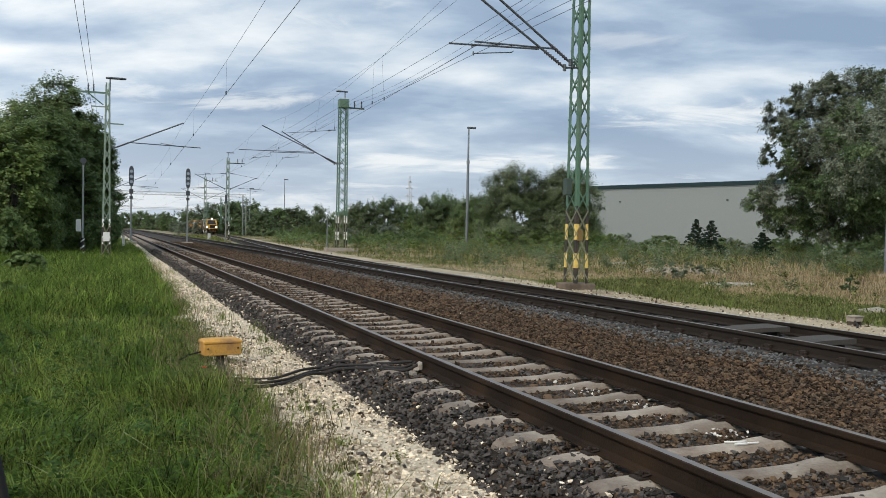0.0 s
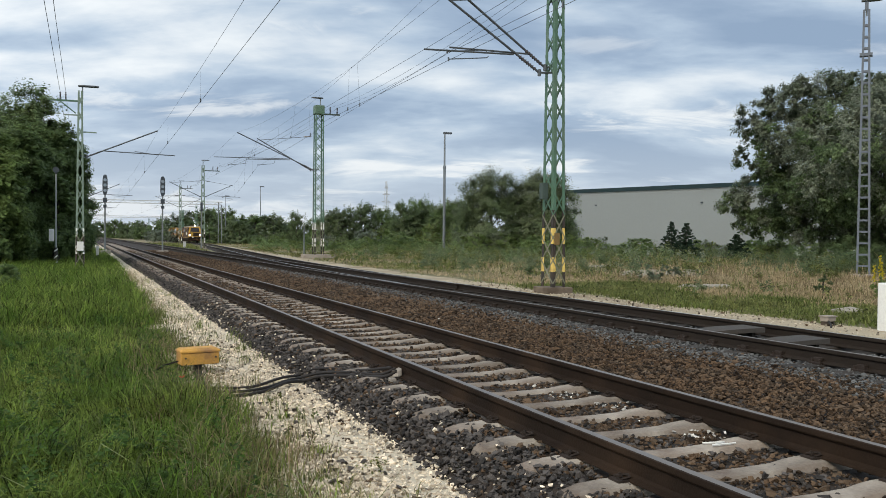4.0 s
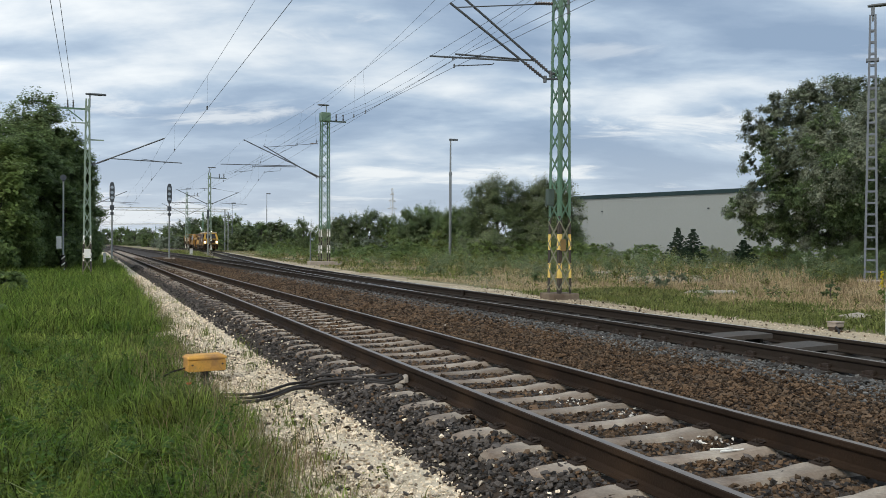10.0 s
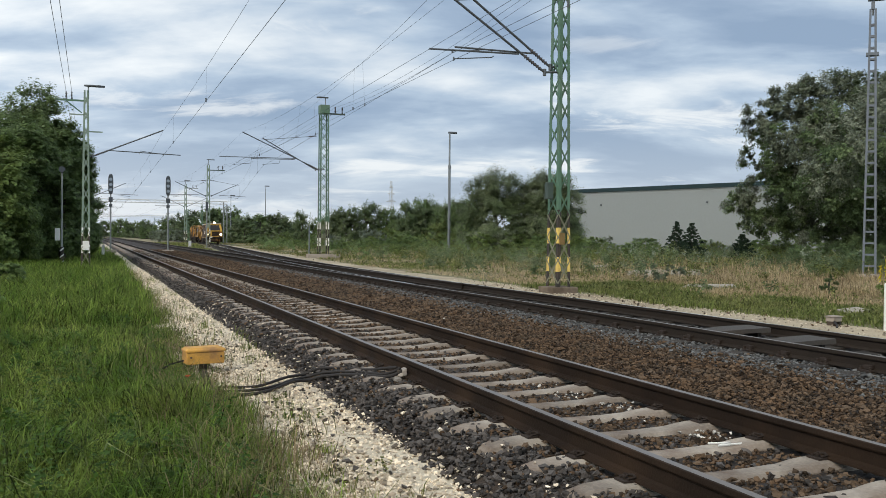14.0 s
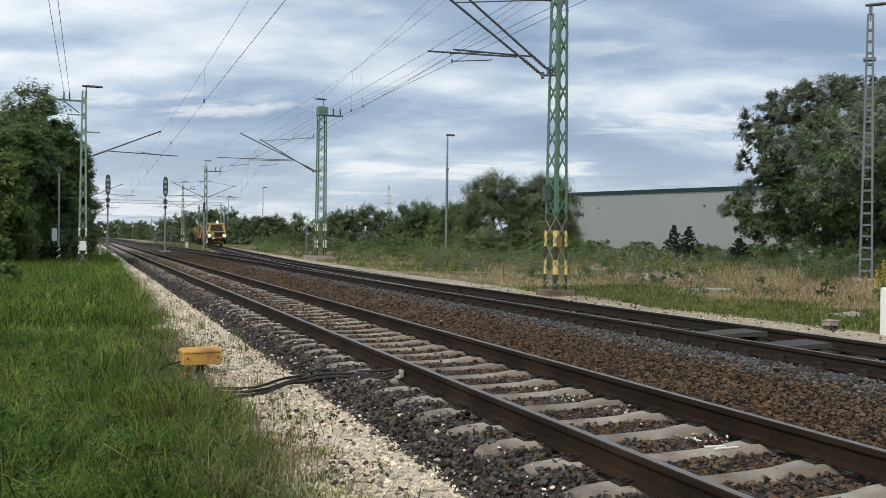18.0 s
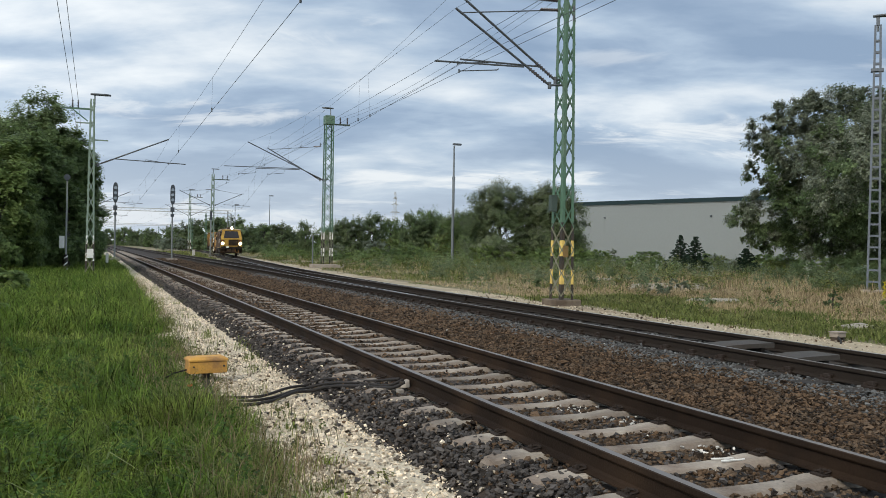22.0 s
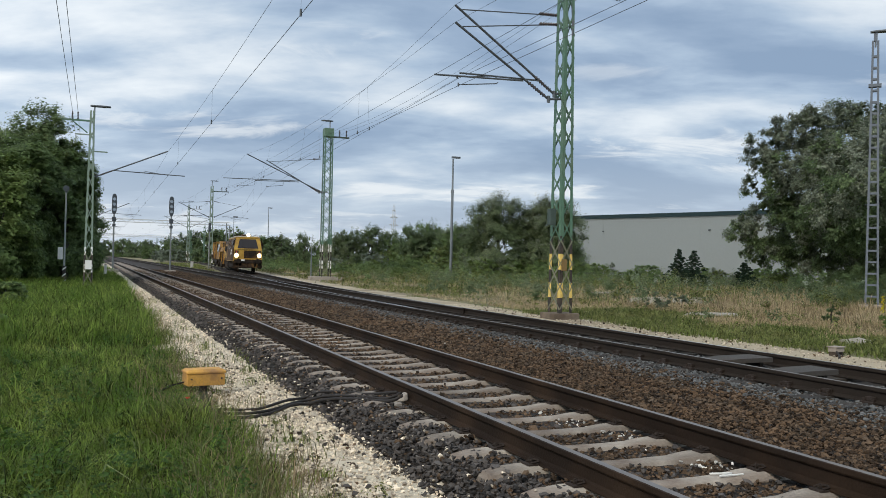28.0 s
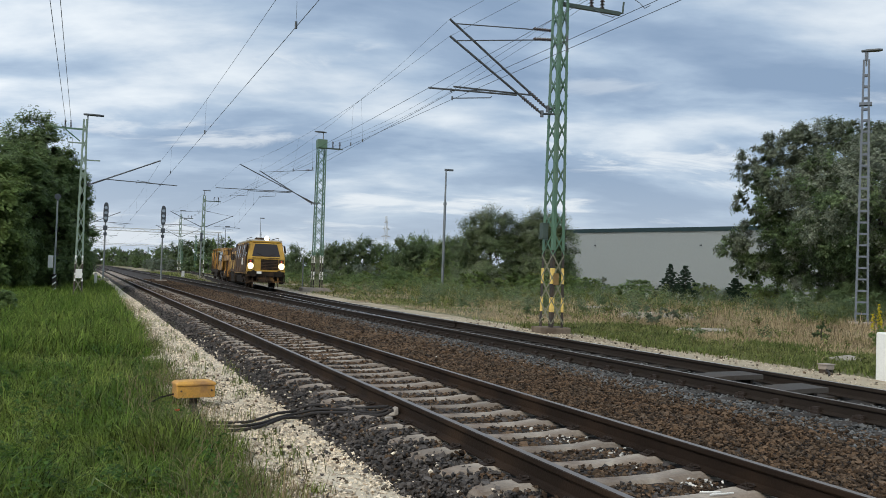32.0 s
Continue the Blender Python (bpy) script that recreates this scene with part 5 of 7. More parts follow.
        copy_thing((mid + low)[i % 5], pose(x, y, -0.4, 0, 0, rnd.uniform(0, 360)) @ Matrix.Diagonal((s * 1.3, s * 1.3, s, 1)))
    for x, y, s in ((13.1, 190, 1.1), (16.2, 190, 1.25), (14.6, 205, 1.2), (30.0, 95, 1.0), (27, 104, 0.8)):
        copy_thing(low[2], pose(x, y, -0.35, 0, 0, x * 31) @ Matrix.Diagonal((s * 1.3, s * 1.3, s * 1.15, 1)))
    # bigger bushes get dark leaves, which paint in the shade under the poplar
    fine = [plant("bush", "low fine-leaved bush in dry grass", "bush", 2.2, 1.9, 56, 210, 0.075, m, 145 + k, 0, -0.2, 0.9, 0.34, "rough bushes", (47.5 + 2 * k, 43.5 + k, -0.35)) for k, m in enumerate((M_LEAF_DARK, M_LEAF_MIX))]
    for x, y, s in ((40, 40.8, 0.6), (44, 41.5, 0.75), (50, 44, 0.9), (41.5, 37.5, 0.5), (46.5, 40.5, 0.7), (53, 45.5, 1.0), (37, 40, 0.45), (34.5, 31.5, 0.55), (33.3, 30.8, 0.5), (31.2, 28.8, 0.4), (32.6, 28.3, 0.45), (36.2, 32.6, 0.5), (38, 34.6, 0.55), (35.4, 29.8, 0.45), (37, 37, 0.5), (29.5, 28.5, 0.4)):
        copy_thing(fine[0 if s > 0.52 else 1], pose(x, y, -0.35, 0, 0, x * 31) @ Matrix.Diagonal((s * 1.2, s * 1.2, s, 1)))
    # soft green bushes beside the firs, and before the rounded trees
    for k, (x, y, w, h) in enumerate(((51.0, 61.6, 0.62, 0.44), (52.8, 60.2, 0.55, 0.4), (49.0, 52.8, 0.55, 0.36), (50.6, 53.6, 0.6, 0.42), (42.5, 61.8, 0.45, 0.44), (36.4, 73.2, 0.8, 0.6), (39.4, 72.4, 0.8, 0.66), (42.4, 71.8, 0.75, 0.6), (34.6, 75.2, 0.6, 0.5))):
        copy_thing(mid[k % 2 if k != 4 else 2], pose(x, y, -0.35, 0, 0, 70 * k) @ Matrix.Diagonal((w, w, h, 1)))
    for i in range(42):
        x = rnd.uniform(38, 92)
        y = 118 - x * 0.75 + rnd.uniform(-8, 8) + 4
        s = rnd.uniform(0.4, 0.85)
        copy_thing(low[rnd.choice((0, 1, 1, 0, 2, 1))], pose(x, y, -0.35, 0, 0, rnd.uniform(0, 360)) @ Matrix.Diagonal((s * 1.3, s * 1.3, s, 1)))


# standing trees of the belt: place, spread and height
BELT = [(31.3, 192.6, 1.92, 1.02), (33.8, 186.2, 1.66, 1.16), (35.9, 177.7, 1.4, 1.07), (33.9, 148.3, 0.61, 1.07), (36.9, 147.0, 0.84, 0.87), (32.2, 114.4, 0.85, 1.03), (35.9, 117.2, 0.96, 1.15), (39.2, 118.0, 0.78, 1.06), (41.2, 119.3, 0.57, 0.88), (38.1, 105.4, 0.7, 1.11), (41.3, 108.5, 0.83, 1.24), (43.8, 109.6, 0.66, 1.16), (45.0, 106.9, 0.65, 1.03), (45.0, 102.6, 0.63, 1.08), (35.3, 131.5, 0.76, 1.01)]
SCRUB = [(28, 172, 1.0), (24, 185, 1.0), (31, 195, 1.1), (26, 215, 1.4), (33, 230, 1.6), (24, 250, 1.6), (30, 275, 1.6), (23, 300, 1.4), (27, 340, 1.5), (22, 390, 1.5), (50, 125, 1.0)]
FAR_WOOD = [(55, 105, 1.0), (40, 205, 1.4), (14, 470, 1.7), (20, 520, 1.8), (6, 640, 2.0), (-6, 420, 1.6), (-5, 320, 1.5), (-5, 270, 1.4), (19, 330, 1.1),
        (21, 360, 1.2), (18, 420, 1.4), (23, 440, 1.7), (16, 560, 1.8), (25, 600, 2.2), (11, 700, 2.2), (33, 330, 1.7), (40, 300, 1.8), (45, 250, 1.5),
        (38, 260, 1.4), (52, 190, 1.3), (60, 140, 1.2), (53, 94, 1.05), (50, 88, 0.95), (57, 100, 1.1)]
woods()


def fir(x, y, h, r, seed):
    rng = np.random.default_rng(seed)
    t = thing("fir_tree", "small dark conical fir in dry grass", "tree", (x, y, -0.35), 0, "firs")
    part("trunk", Geo().tube((0, 0, 0), (0, 0, h * 0.95), 0.06, 0.015, 6), M_BARK, t)
    cs, rs = [], []
    for k in range(17):
        z = h * (0.05 + 0.056 * k)
        q = 1.35 * r * (1 - k / 17.5)
        for a in range(max(3, 8 - k // 2)):
            an = a * 2.4 + k + rng.uniform(0, 0.6)
            for s in (0.35, 0.75):
                cs.append((q * s * rng.uniform(0.75, 1.15) * math.cos(an), q * s * rng.uniform(0.75, 1.15) * math.sin(an), z - 0.1 * s * q + rng.uniform(-0.12, 0.12)))
                rs.append(0.12 + 0.15 * q)
    part("crown", leaf_cloud("crown", np.array(cs), np.array(rs), 56, 0.13, M_FIR, rng, 0.45), None, t)


def mullein(x, y):
    """Tall yellow flower spikes over a green foot."""
    rng = np.random.default_rng(301)
    t = thing("flowering_plant", "tall yellow flowering plant behind the white stone", "plant", (x, y, -0.27))
    for k, (dx, dy, h) in enumerate(((0, 0, 1.15), (0.1, 0.05, 1.0), (-0.1, 0.08, 0.9), (0.18, 0.1, 0.8))):
        part("stem", Geo().tube((dx * 0.3, dy * 0.3, 0), (dx, dy, h), 0.01, 0.006, 5), M_GRASS_OLIVE, t)
        zs = np.linspace(0.62 * h, h, 9)
        part("flower_spike", leaf_cloud("flower_spike", np.column_stack([np.full(9, dx), np.full(9, dy), zs]), np.linspace(0.075, 0.045, 9), 22, 0.035, M_YELLOW_FLOWER, rng, 1.0), None, t)
    part("leaves", leaf_cloud("leaves", rng.normal(0, 1, (16, 3)) * np.array([0.13, 0.13, 0.12]) + np.array([0, 0, 0.36]), np.full(16, 0.13), 36, 0.07, M_LEAF_LIGHT, rng, 1.0), None, t)


mullein(18.55, 16.0)
plant("shrub", "small dark shrub in dry grass", "shrub", 0.62, 0.22, 12, 80, 0.06, M_LEAF_DARK, 302, 0.02, 0.05, 1.0, 0.45, "", (18.95, 18.2, -0.28))
plant("shrub", "silvery lavender-grey shrub in the meadow", "shrub", 0.8, 0.9, 22, 90, 0.07, M_LEAF_SILVER, 303, 0.0, 0.0, 0.8, 0.4, "", (18.6, 25.3, -0.28))
for k, (x, y, h) in enumerate(((41.1, 63.4, 2.0), (41.3, 66.3, 1.6), (50.0, 61.1, 1.7), (42.5, 49.8, 1.2))):
    plant("flowering_shrub", "pale grey-white flowering weed shrub in the meadow", "shrub", h, 0.6, 22, 60, 0.09, M_LEAF_PALE, 330 + k, 0.02, 0.1, 1.2, 0.35, "pale shrubs", (x, y, -0.3))
fir(46.0, 60.6, 3.15, 1.45, 5)
fir(44.9, 57.2, 2.95, 1.4, 6)
fir(47.3, 54.1, 2.2, 1.25, 7)

# ---- stones ----


def scatter(rng, n, x0, x1, y0, y1):
    return np.stack([rng.uniform(x0, x1, n), rng.uniform(y0, y1, n)], 1)


def stones():
    rng = np.random.default_rng(11)

    def lay(name, label, spans, z, size, material, keep=None, coarse=False, flat=0.75):
        ps = np.concatenate([scatter(rng, int((x1 - x0) * (y1 - y0) * dens), x0, x1, y0, y1) for x0, x1, y0, y1, dens in spans])
        if keep is not None:
            ps = ps[keep(ps)]
        zz = z(ps[:, 0], ps[:, 1]) + rng.normal(0, 0.013, len(ps))
        sz = size * rng.lognormal(0, 0.28, len(ps))
        me = rocks(name, np.column_stack([ps, zz]), sz, material, rng, flat, coarse)
        tagged(new(name, me), label, "stones", "", "stuff")

    def free(ps):
        """Clear of sleepers and rails of the first track."""
        k = (ps[:, 1] - SLEEPER_FIRST) / SLEEPER_STEP
        on = (np.abs(k - np.round(k)) * SLEEPER_STEP < 0.115) & (np.abs(ps[:, 0] - TRACK_1) < 1.2) & (rng.random(len(ps)) > 0.1)
        d = np.abs(np.abs(ps[:, 0] - TRACK_1) - HALF)
        return ~on & (d > 0.075)

    def grey(ps):
        return free(ps) & (rng.random(len(ps)) < np.clip(1.15 - (ps[:, 0] - 2.6) * 1.6, 0.3, 1))

    def brown(ps):
        return free(ps) & (rng.random(len(ps)) < np.clip((ps[:, 0] - 2.6) * 1.8, 0.1, 1)) & (rng.random(len(ps)) < np.clip((7.75 - ps[:, 0]) * 2.0, 0.05, 1))

    top = lambda x, y: np.where(np.abs(x - TRACK_1) < 0.72, -0.226, -0.203) - 0.2 * np.clip((2.66 - x) / 0.36, 0, 1) ** 1.2
    top2 = lambda x, y: np.where(np.abs(x - TRACK_1) < 0.72, -0.212, -0.2) - 0.2 * np.clip((2.66 - x) / 0.36, 0, 1) ** 1.2
    lay("ballast_stones", "sharp grey ballast stones on the shoulder", [(2.3, 4.6, 3.6, 14, 950)], top, 0.05, M_STONE_GREY, grey)
    lay("ballast_stones", "sharp rust-brown ballast stones between the tracks", [(2.5, 7.95, 3.6, 13.5, 900)], top, 0.044, M_STONE_BROWN, brown)
    g2 = lambda ps: rng.random(len(ps)) < np.clip((ps[:, 0] - 6.9) * 1.6, 0.05, 1)
    lay("ballast_stones", "grey ballast stones along the turnout", [(6.7, 7.96, 4.5, 24, 1050), (8.12, 9.44, 5, 18, 200)], top, 0.05, M_STONE_BLUE, g2)
    lay("ballast_stones", "grey ballast stones further along", [(2.3, 4.6, 14, 30, 380), (2.3, 3.0, 30, 60, 150)], top2, 0.06, M_STONE_GREY, grey, True)
    lay("ballast_stones", "rust-brown ballast stones further along", [(2.5, 7.95, 13.5, 30, 380), (2.8, 7.9, 30, 50, 300), (2.8, 7.9, 50, 90, 150)], top2, 0.065, M_STONE_BROWN, brown, True)
    lay("ballast_stones", "grey ballast stones far along the turnout", [(6.9, 7.96, 24, 45, 140)], top, 0.08, M_STONE_BLUE, g2, True)
    lay("ballast_stones", "ballast stones between and beside the rails", [(2.4, 7.9, -3, 3.6, 170)], top, 0.065, M_STONE_BROWN, free, True)
    lay("gravel_stones", "pale cream gravel on the path", [(0.75, 2.6, 3.8, 13, 2500)], lambda x, y: -0.412 + 0.06 * np.clip((x - 2.3) / 0.3, 0, 1), 0.026, M_SAND_STONE, lambda ps: rng.random(len(ps)) < np.clip((ps[:, 0] - 0.75) * 4, 0, 1), True)
    lay("gravel_stones", "pale cream gravel further along the path", [(1.0, 2.5, 13, 45, 330)], lambda x, y: -0.405 + 0 * x, 0.045, M_SAND_STONE, None, True)
    lay("gravel_stones", "larger cream stones on the path", [(1.1, 2.45, 4, 12, 220)], lambda x, y: -0.405 + 0 * x, 0.042, M_SAND_STONE)
    lay("gravel_stones", "tan and brownish stones on the path", [(1.1, 2.55, 4, 14, 130)], lambda x, y: -0.402 + 0.05 * np.clip((x - 2.3) / 0.3, 0, 1), 0.042, M_STONE_TAN)
    lay("gravel_stones", "dark stones strewn on the pale path", [(1.3, 2.5, 4, 16, 60)], lambda x, y: -0.405 + 0 * x, 0.04, M_STONE_GREY, lambda ps: rng.random(len(ps)) < np.clip((ps[:, 0] - 1.45) * 0.85, 0.03, 1) ** 1.6)
    lay("gravel_stones", "brown stones strewn on the pale path", [(1.3, 2.5, 4, 16, 25)], lambda x, y: -0.4 + 0 * x, 0.042, M_STONE_BROWN)
    lay("gravel_stones", "pale stones strewn on the dark shoulder", [(2.3, 2.7, 4, 20, 70)], lambda x, y: top(x, y) + 0.012, 0.036, M_SAND_STONE, lambda ps: rng.random(len(ps)) < np.clip((2.95 - ps[:, 0]) * 1.4, 0, 1))
    lay("gravel_stones", "rusty stones strewn on the dark shoulder", [(2.3, 3.3, 4, 16, 70)], lambda x, y: top(x, y) + 0.01, 0.045, M_STONE_BROWN, free)
    lay("white_stones", "chips of white stone between the sleepers", [(4.0, 4.3, 6.95, 7.35, 240), (4.2, 4.5, 6.3, 6.75, 240), (4.2, 4.5, 5.0, 5.45, 240), (4.05, 4.48, 5.0, 8.2, 25), (3.2, 3.4, 5, 9, 5), (4.9, 7.6, 6, 16, 0.5), (4.7, 4.85, 16, 18, 4)], lambda x, y: -0.205 + 0 * x, 0.036, M_STONE_WHITE, free)
    lay("shoulder_stones", "dark and pale stones on the sandy shoulder", [(10.3, 12.4, 8, 26, 5)], lambda x, y: -0.215 + 0 * x, 0.06, M_STONE_BROWN, None, True)
    lay("shoulder_stones", "pale gravel on the sandy shoulder", [(10.3, 12.5, 8, 28, 70)], lambda x, y: -0.225 + 0 * x, 0.035, M_SHOULDER_STONE, None, True)
    lay("gravel_stones", "pale cream gravel on the path's near end", [(0.95, 2.45, -5, 3.8, 260)], lambda x, y: -0.412 + 0 * x, 0.036, M_SAND_STONE, None, True)
    lay("ballast_stones", "grey ballast stones on the shoulder's near end", [(2.3, 3.0, -5, 3.6, 260)], top, 0.055, M_STONE_GREY, free, True)


stones()

# ---- grass ----


def field(ps, size, seed):
    """Smooth random patches of about that size, 0 to 1."""
    g = np.random.default_rng(seed).random((256, 256))
    u = ps / size + 60.0
    i = np.floor(u).astype(int)
    f = u - i
    f = f * f * (3 - 2 * f)
    a, b = i[:, 0] % 256, i[:, 1] % 256
    c, d = (a + 1) % 256, (b + 1) % 256
    return (g[a, b] * (1 - f[:, 0]) + g[c, b] * f[:, 0]) * (1 - f[:, 1]) + (g[a, d] * (1 - f[:, 0]) + g[c, d] * f[:, 0]) * f[:, 1]


def meadow():
    rng = np.random.default_rng(23)

    def sow(name, label, spans, h, w, lean, material, keep=None, z=-0.43, tuft=0.0, hs=0.35, pts=None, wide=False):
        ps = pts if pts is not None else np.concatenate([scatter(rng, int((x1 - x0) * (y1 - y0) * dens), x0, x1, y0, y1) for x0, x1, y0, y1, dens in spans])
        if tuft:
            c = ps[rng.integers(0, len(ps), max(1, len(ps) // 14))]
            ps = c[rng.integers(0, len(c), len(ps))] + rng.normal(0, tuft, ps.shape)
        if not wide:
            ps = ps[(ps[:, 0] > -0.1 * ps[:, 1] - 1.2) & (ps[:, 0] < 1.25 * ps[:, 1] + 3)]
        if keep is not None:
            ps = ps[keep(ps)]
        n = len(ps)
        lumps = 0.2 + 0.6 * field(ps, 1.1, 2) + 0.75 * field(ps, 0.42, 3) + 0.5 * field(ps, 0.18, 4)
        me = blades(name, np.column_stack([ps, np.full(n, z)]), h * rng.lognormal(0, hs, n).clip(0.3, 2.2) * lumps, w * rng.uniform(0.6, 1.4, n), rng.uniform(0.35 * lean, lean, n), material, rng)
        tagged(new(name, me), label, "grass", "", "stuff")

    edge = lambda ps: ps[:, 0] < 1.04 + np.clip((8 - ps[:, 1]) * 0.06, 0, 0.24) + 0.12 * np.sin(ps[:, 1] * 1.9) - np.abs(rng.normal(0, 0.14, len(ps))) + np.clip((ps[:, 1] - 9) * 0.016, 0, 0.8)
    sow("grass", "low dense green grass on the verge", [(-1.8, 1.75, 3.6, 9, 3600), (-2.2, 1.8, 9, 16, 2400)], 0.105, 0.009, 1.2, M_GRASS, edge)
    sow("grass", "lush tall green grass on the verge", [(-1.8, 1.75, 3.6, 9, 2000), (-2.2, 1.8, 9, 16, 1300)], 0.165, 0.009, 1.25, M_GRASS, edge, tuft=0.07)
    sow("grass", "green grass beside the path", [(-4, 1.75, -3, 3.6, 420)], 0.2, 0.013, 1.0, M_GRASS, lambda ps: ps[:, 0] < 1.1 + rng.normal(0, 0.1, len(ps)))
    sow("grass", "tall green grass further along the verge", [(-4, 2.2, 16, 30, 800), (-6, 2.3, 30, 60, 260), (-6, 2.4, 60, 110, 60)], 0.26, 0.014, 1.0, M_GRASS, edge)
    sow("grass", "tufts of olive grass on the verge", [(-1.8, 1.8, 3.6, 16, 90), (-4, 2.2, 16, 40, 60)], 0.22, 0.006, 1.1, M_GRASS_OLIVE, edge, tuft=0.09)
    sow("dry_stems", "dry seed stems at the edge of the path", [(0.55, 1.3, 3.8, 14, 190), (0.9, 1.8, 14, 40, 70), (1.05, 1.7, 4, 14, 60)], 0.22, 0.005, 1.1, M_MAUVE, None, tuft=0.07)
    sow("seed_grass", "pale drooping blades and seed heads in the grass", [(-0.9, 1.15, 3.7, 6.8, 34), (-1.2, 1.1, 6.8, 14, 9)], 0.2, 0.011, 1.3, M_PALE_BLADE, edge, tuft=0.12)
    def tussocks(name, label, x0, x1, y0, y1, count, per, spread, h, w, lean, material):
        c = scatter(rng, count, x0, x1, y0, y1)
        ps = np.repeat(c, per, 0) + rng.normal(0, spread, (count * per, 2))
        sow(name, label, None, h, w, lean, material, None, -0.42, pts=ps, hs=0.25)

    tussocks("edge_grass", "tall olive grass tussocks at the path's edge", 0.75, 1.1, 4.0, 9.3, 20, 70, 0.1, 0.22, 0.006, 1.0, M_GRASS_OLIVE)
    tussocks("edge_grass", "fresh green tussocks at the path's edge", 0.7, 1.15, 4.0, 9.3, 24, 90, 0.1, 0.2, 0.007, 1.1, M_GRASS)
    tussocks("seed_heads", "pinkish-brown seed heads over the tussocks", 0.8, 1.2, 4.0, 9.2, 12, 26, 0.1, 0.25, 0.005, 0.8, M_MAUVE)
    tussocks("gravel_weeds", "loose olive weeds rooted in the gravel", 1.25, 1.8, 4.4, 9.0, 14, 34, 0.07, 0.13, 0.005, 1.0, M_GRASS_OLIVE)
    tussocks("gravel_weeds", "fresh green weeds rooted in the gravel", 1.2, 1.7, 4.2, 8.0, 10, 40, 0.06, 0.11, 0.007, 1.1, M_GRASS)
    tussocks("edge_grass", "pale arching grass at the path's edge", 0.6, 1.1, 4.0, 7.0, 8, 14, 0.08, 0.26, 0.007, 1.3, M_PALE_BLADE)
    tussocks("gravel_weeds", "dry brown stems rooted in the gravel", 1.2, 1.7, 4.4, 8.5, 12, 22, 0.07, 0.15, 0.004, 0.9, M_MAUVE)
    tussocks("gravel_weeds", "loose weeds in the gravel further along", 1.2, 2.2, 11.5, 42, 45, 22, 0.12, 0.13, 0.009, 1.2, M_GRASS_OLIVE)
    tussocks("edge_grass", "grass tussocks further along the path's edge", 0.9, 1.4, 12.0, 30, 60, 50, 0.12, 0.2, 0.009, 1.0, M_GRASS_OLIVE)
    sow("weeds", "olive weed stems at the ragged grass edge", [(0.7, 1.4, 3.8, 16, 330), (1.3, 1.7, 4, 12, 70)], 0.17, 0.006, 1.1, M_GRASS_OLIVE, lambda ps: (ps[:, 1] < 6.5) | (ps[:, 1] > 11) | (ps[:, 0] < 1.08) | (rng.random(len(ps)) < 0.3), tuft=0.06)
    sow("weeds", "green weeds growing in the gravel path", [(1.2, 2.0, 4, 20, 60)], 0.12, 0.007, 0.9, M_GRASS_OLIVE, None, -0.41, 0.06)
    shift = lambda ps: np.array([off3(y) for y in ps[:, 1]])
    right = lambda ps: ps[:, 0] > 12.4 + 0.86 * shift(ps) + 0.5 * np.sin(ps[:, 1] * 0.7) + rng.normal(0, 0.25, len(ps))
    sere = lambda ps: np.clip((ps[:, 0] - 16.0 - 0.8 * np.sin(ps[:, 1] * 0.9)) / 1.5, 0, 1) * np.clip((1.5 * ps[:, 0] - ps[:, 1]) / 5 + 0.4, 0.2, 1)
    parched = lambda ps: 0.5 * sere(ps) + 1.1 * (field(ps, 4.5, 11) - 0.5) + 0.9 * (field(ps, 1.5, 12) - 0.5) + 0.12
    green = lambda ps: right(ps) & (rng.random(len(ps)) < np.clip(0.5 - (parched(ps) - 0.25) * 4, 0.06, 1))
    dry = lambda ps: right(ps) & (rng.random(len(ps)) < np.clip(0.5 + (parched(ps) - 0.25) * 4, 0.03, 1))
    sow("meadow_grass", "short green grass of the rough meadow", [(12, 22, 9, 28, 240), (22, 32, 9, 28, 90), (12, 50, 28, 46, 26), (13, 85, 46, 76, 9)], 0.1, 0.02, 1.5, M_MEADOW, green, -0.25)
    sow("meadow_grass", "olive grass of the rough meadow", [(12, 22, 9, 28, 240), (22, 32, 9, 28, 110), (12, 50, 28, 46, 34), (13, 85, 46, 76, 10)], 0.1, 0.018, 1.5, M_GRASS_OLIVE, green, -0.25)
    sow("dry_grass", "straw-coloured dry grass of the rough meadow", [(13, 34, 10, 28, 380), (13, 50, 28, 46, 90), (15, 85, 46, 76, 20)], 0.08, 0.018, 1.6, M_STRAW, dry, -0.25)
    sow("dry_grass", "tall straw grass of the rough meadow", [(17, 36, 20, 34, 14), (17, 50, 34, 50, 9)], 0.26, 0.012, 0.7, M_STRAW, dry, -0.25, 0.3)
    sow("dry_stems", "mauve-brown seed stems in the dry meadow", [(17, 34, 16, 30, 30), (17, 50, 30, 46, 14)], 0.22, 0.01, 0.6, M_MAUVE, dry, -0.25, 0.25)
    sow("tall_weeds", "tall pale weeds at the back of the meadow", [(20, 52, 27, 52, 1.6), (18, 85, 52, 72, 1.5)], 0.36, 0.014, 0.7, M_STRAW, right, -0.25, 0.5)
    sow("tall_weeds", "tall green weeds at the back of the meadow", [(15, 52, 26, 52, 6), (16, 85, 52, 76, 5)], 0.26, 0.02, 0.7, M_GRASS_OLIVE, right, -0.25, 0.5)
    bank = lambda ps: (ps[:, 0] > 12.4 + 0.86 * shift(ps) + rng.normal(0, 0.5, len(ps))) & (field(ps * np.array([1.0, 0.35]), 2.6, 14) > rng.normal(0.42, 0.06, len(ps)))
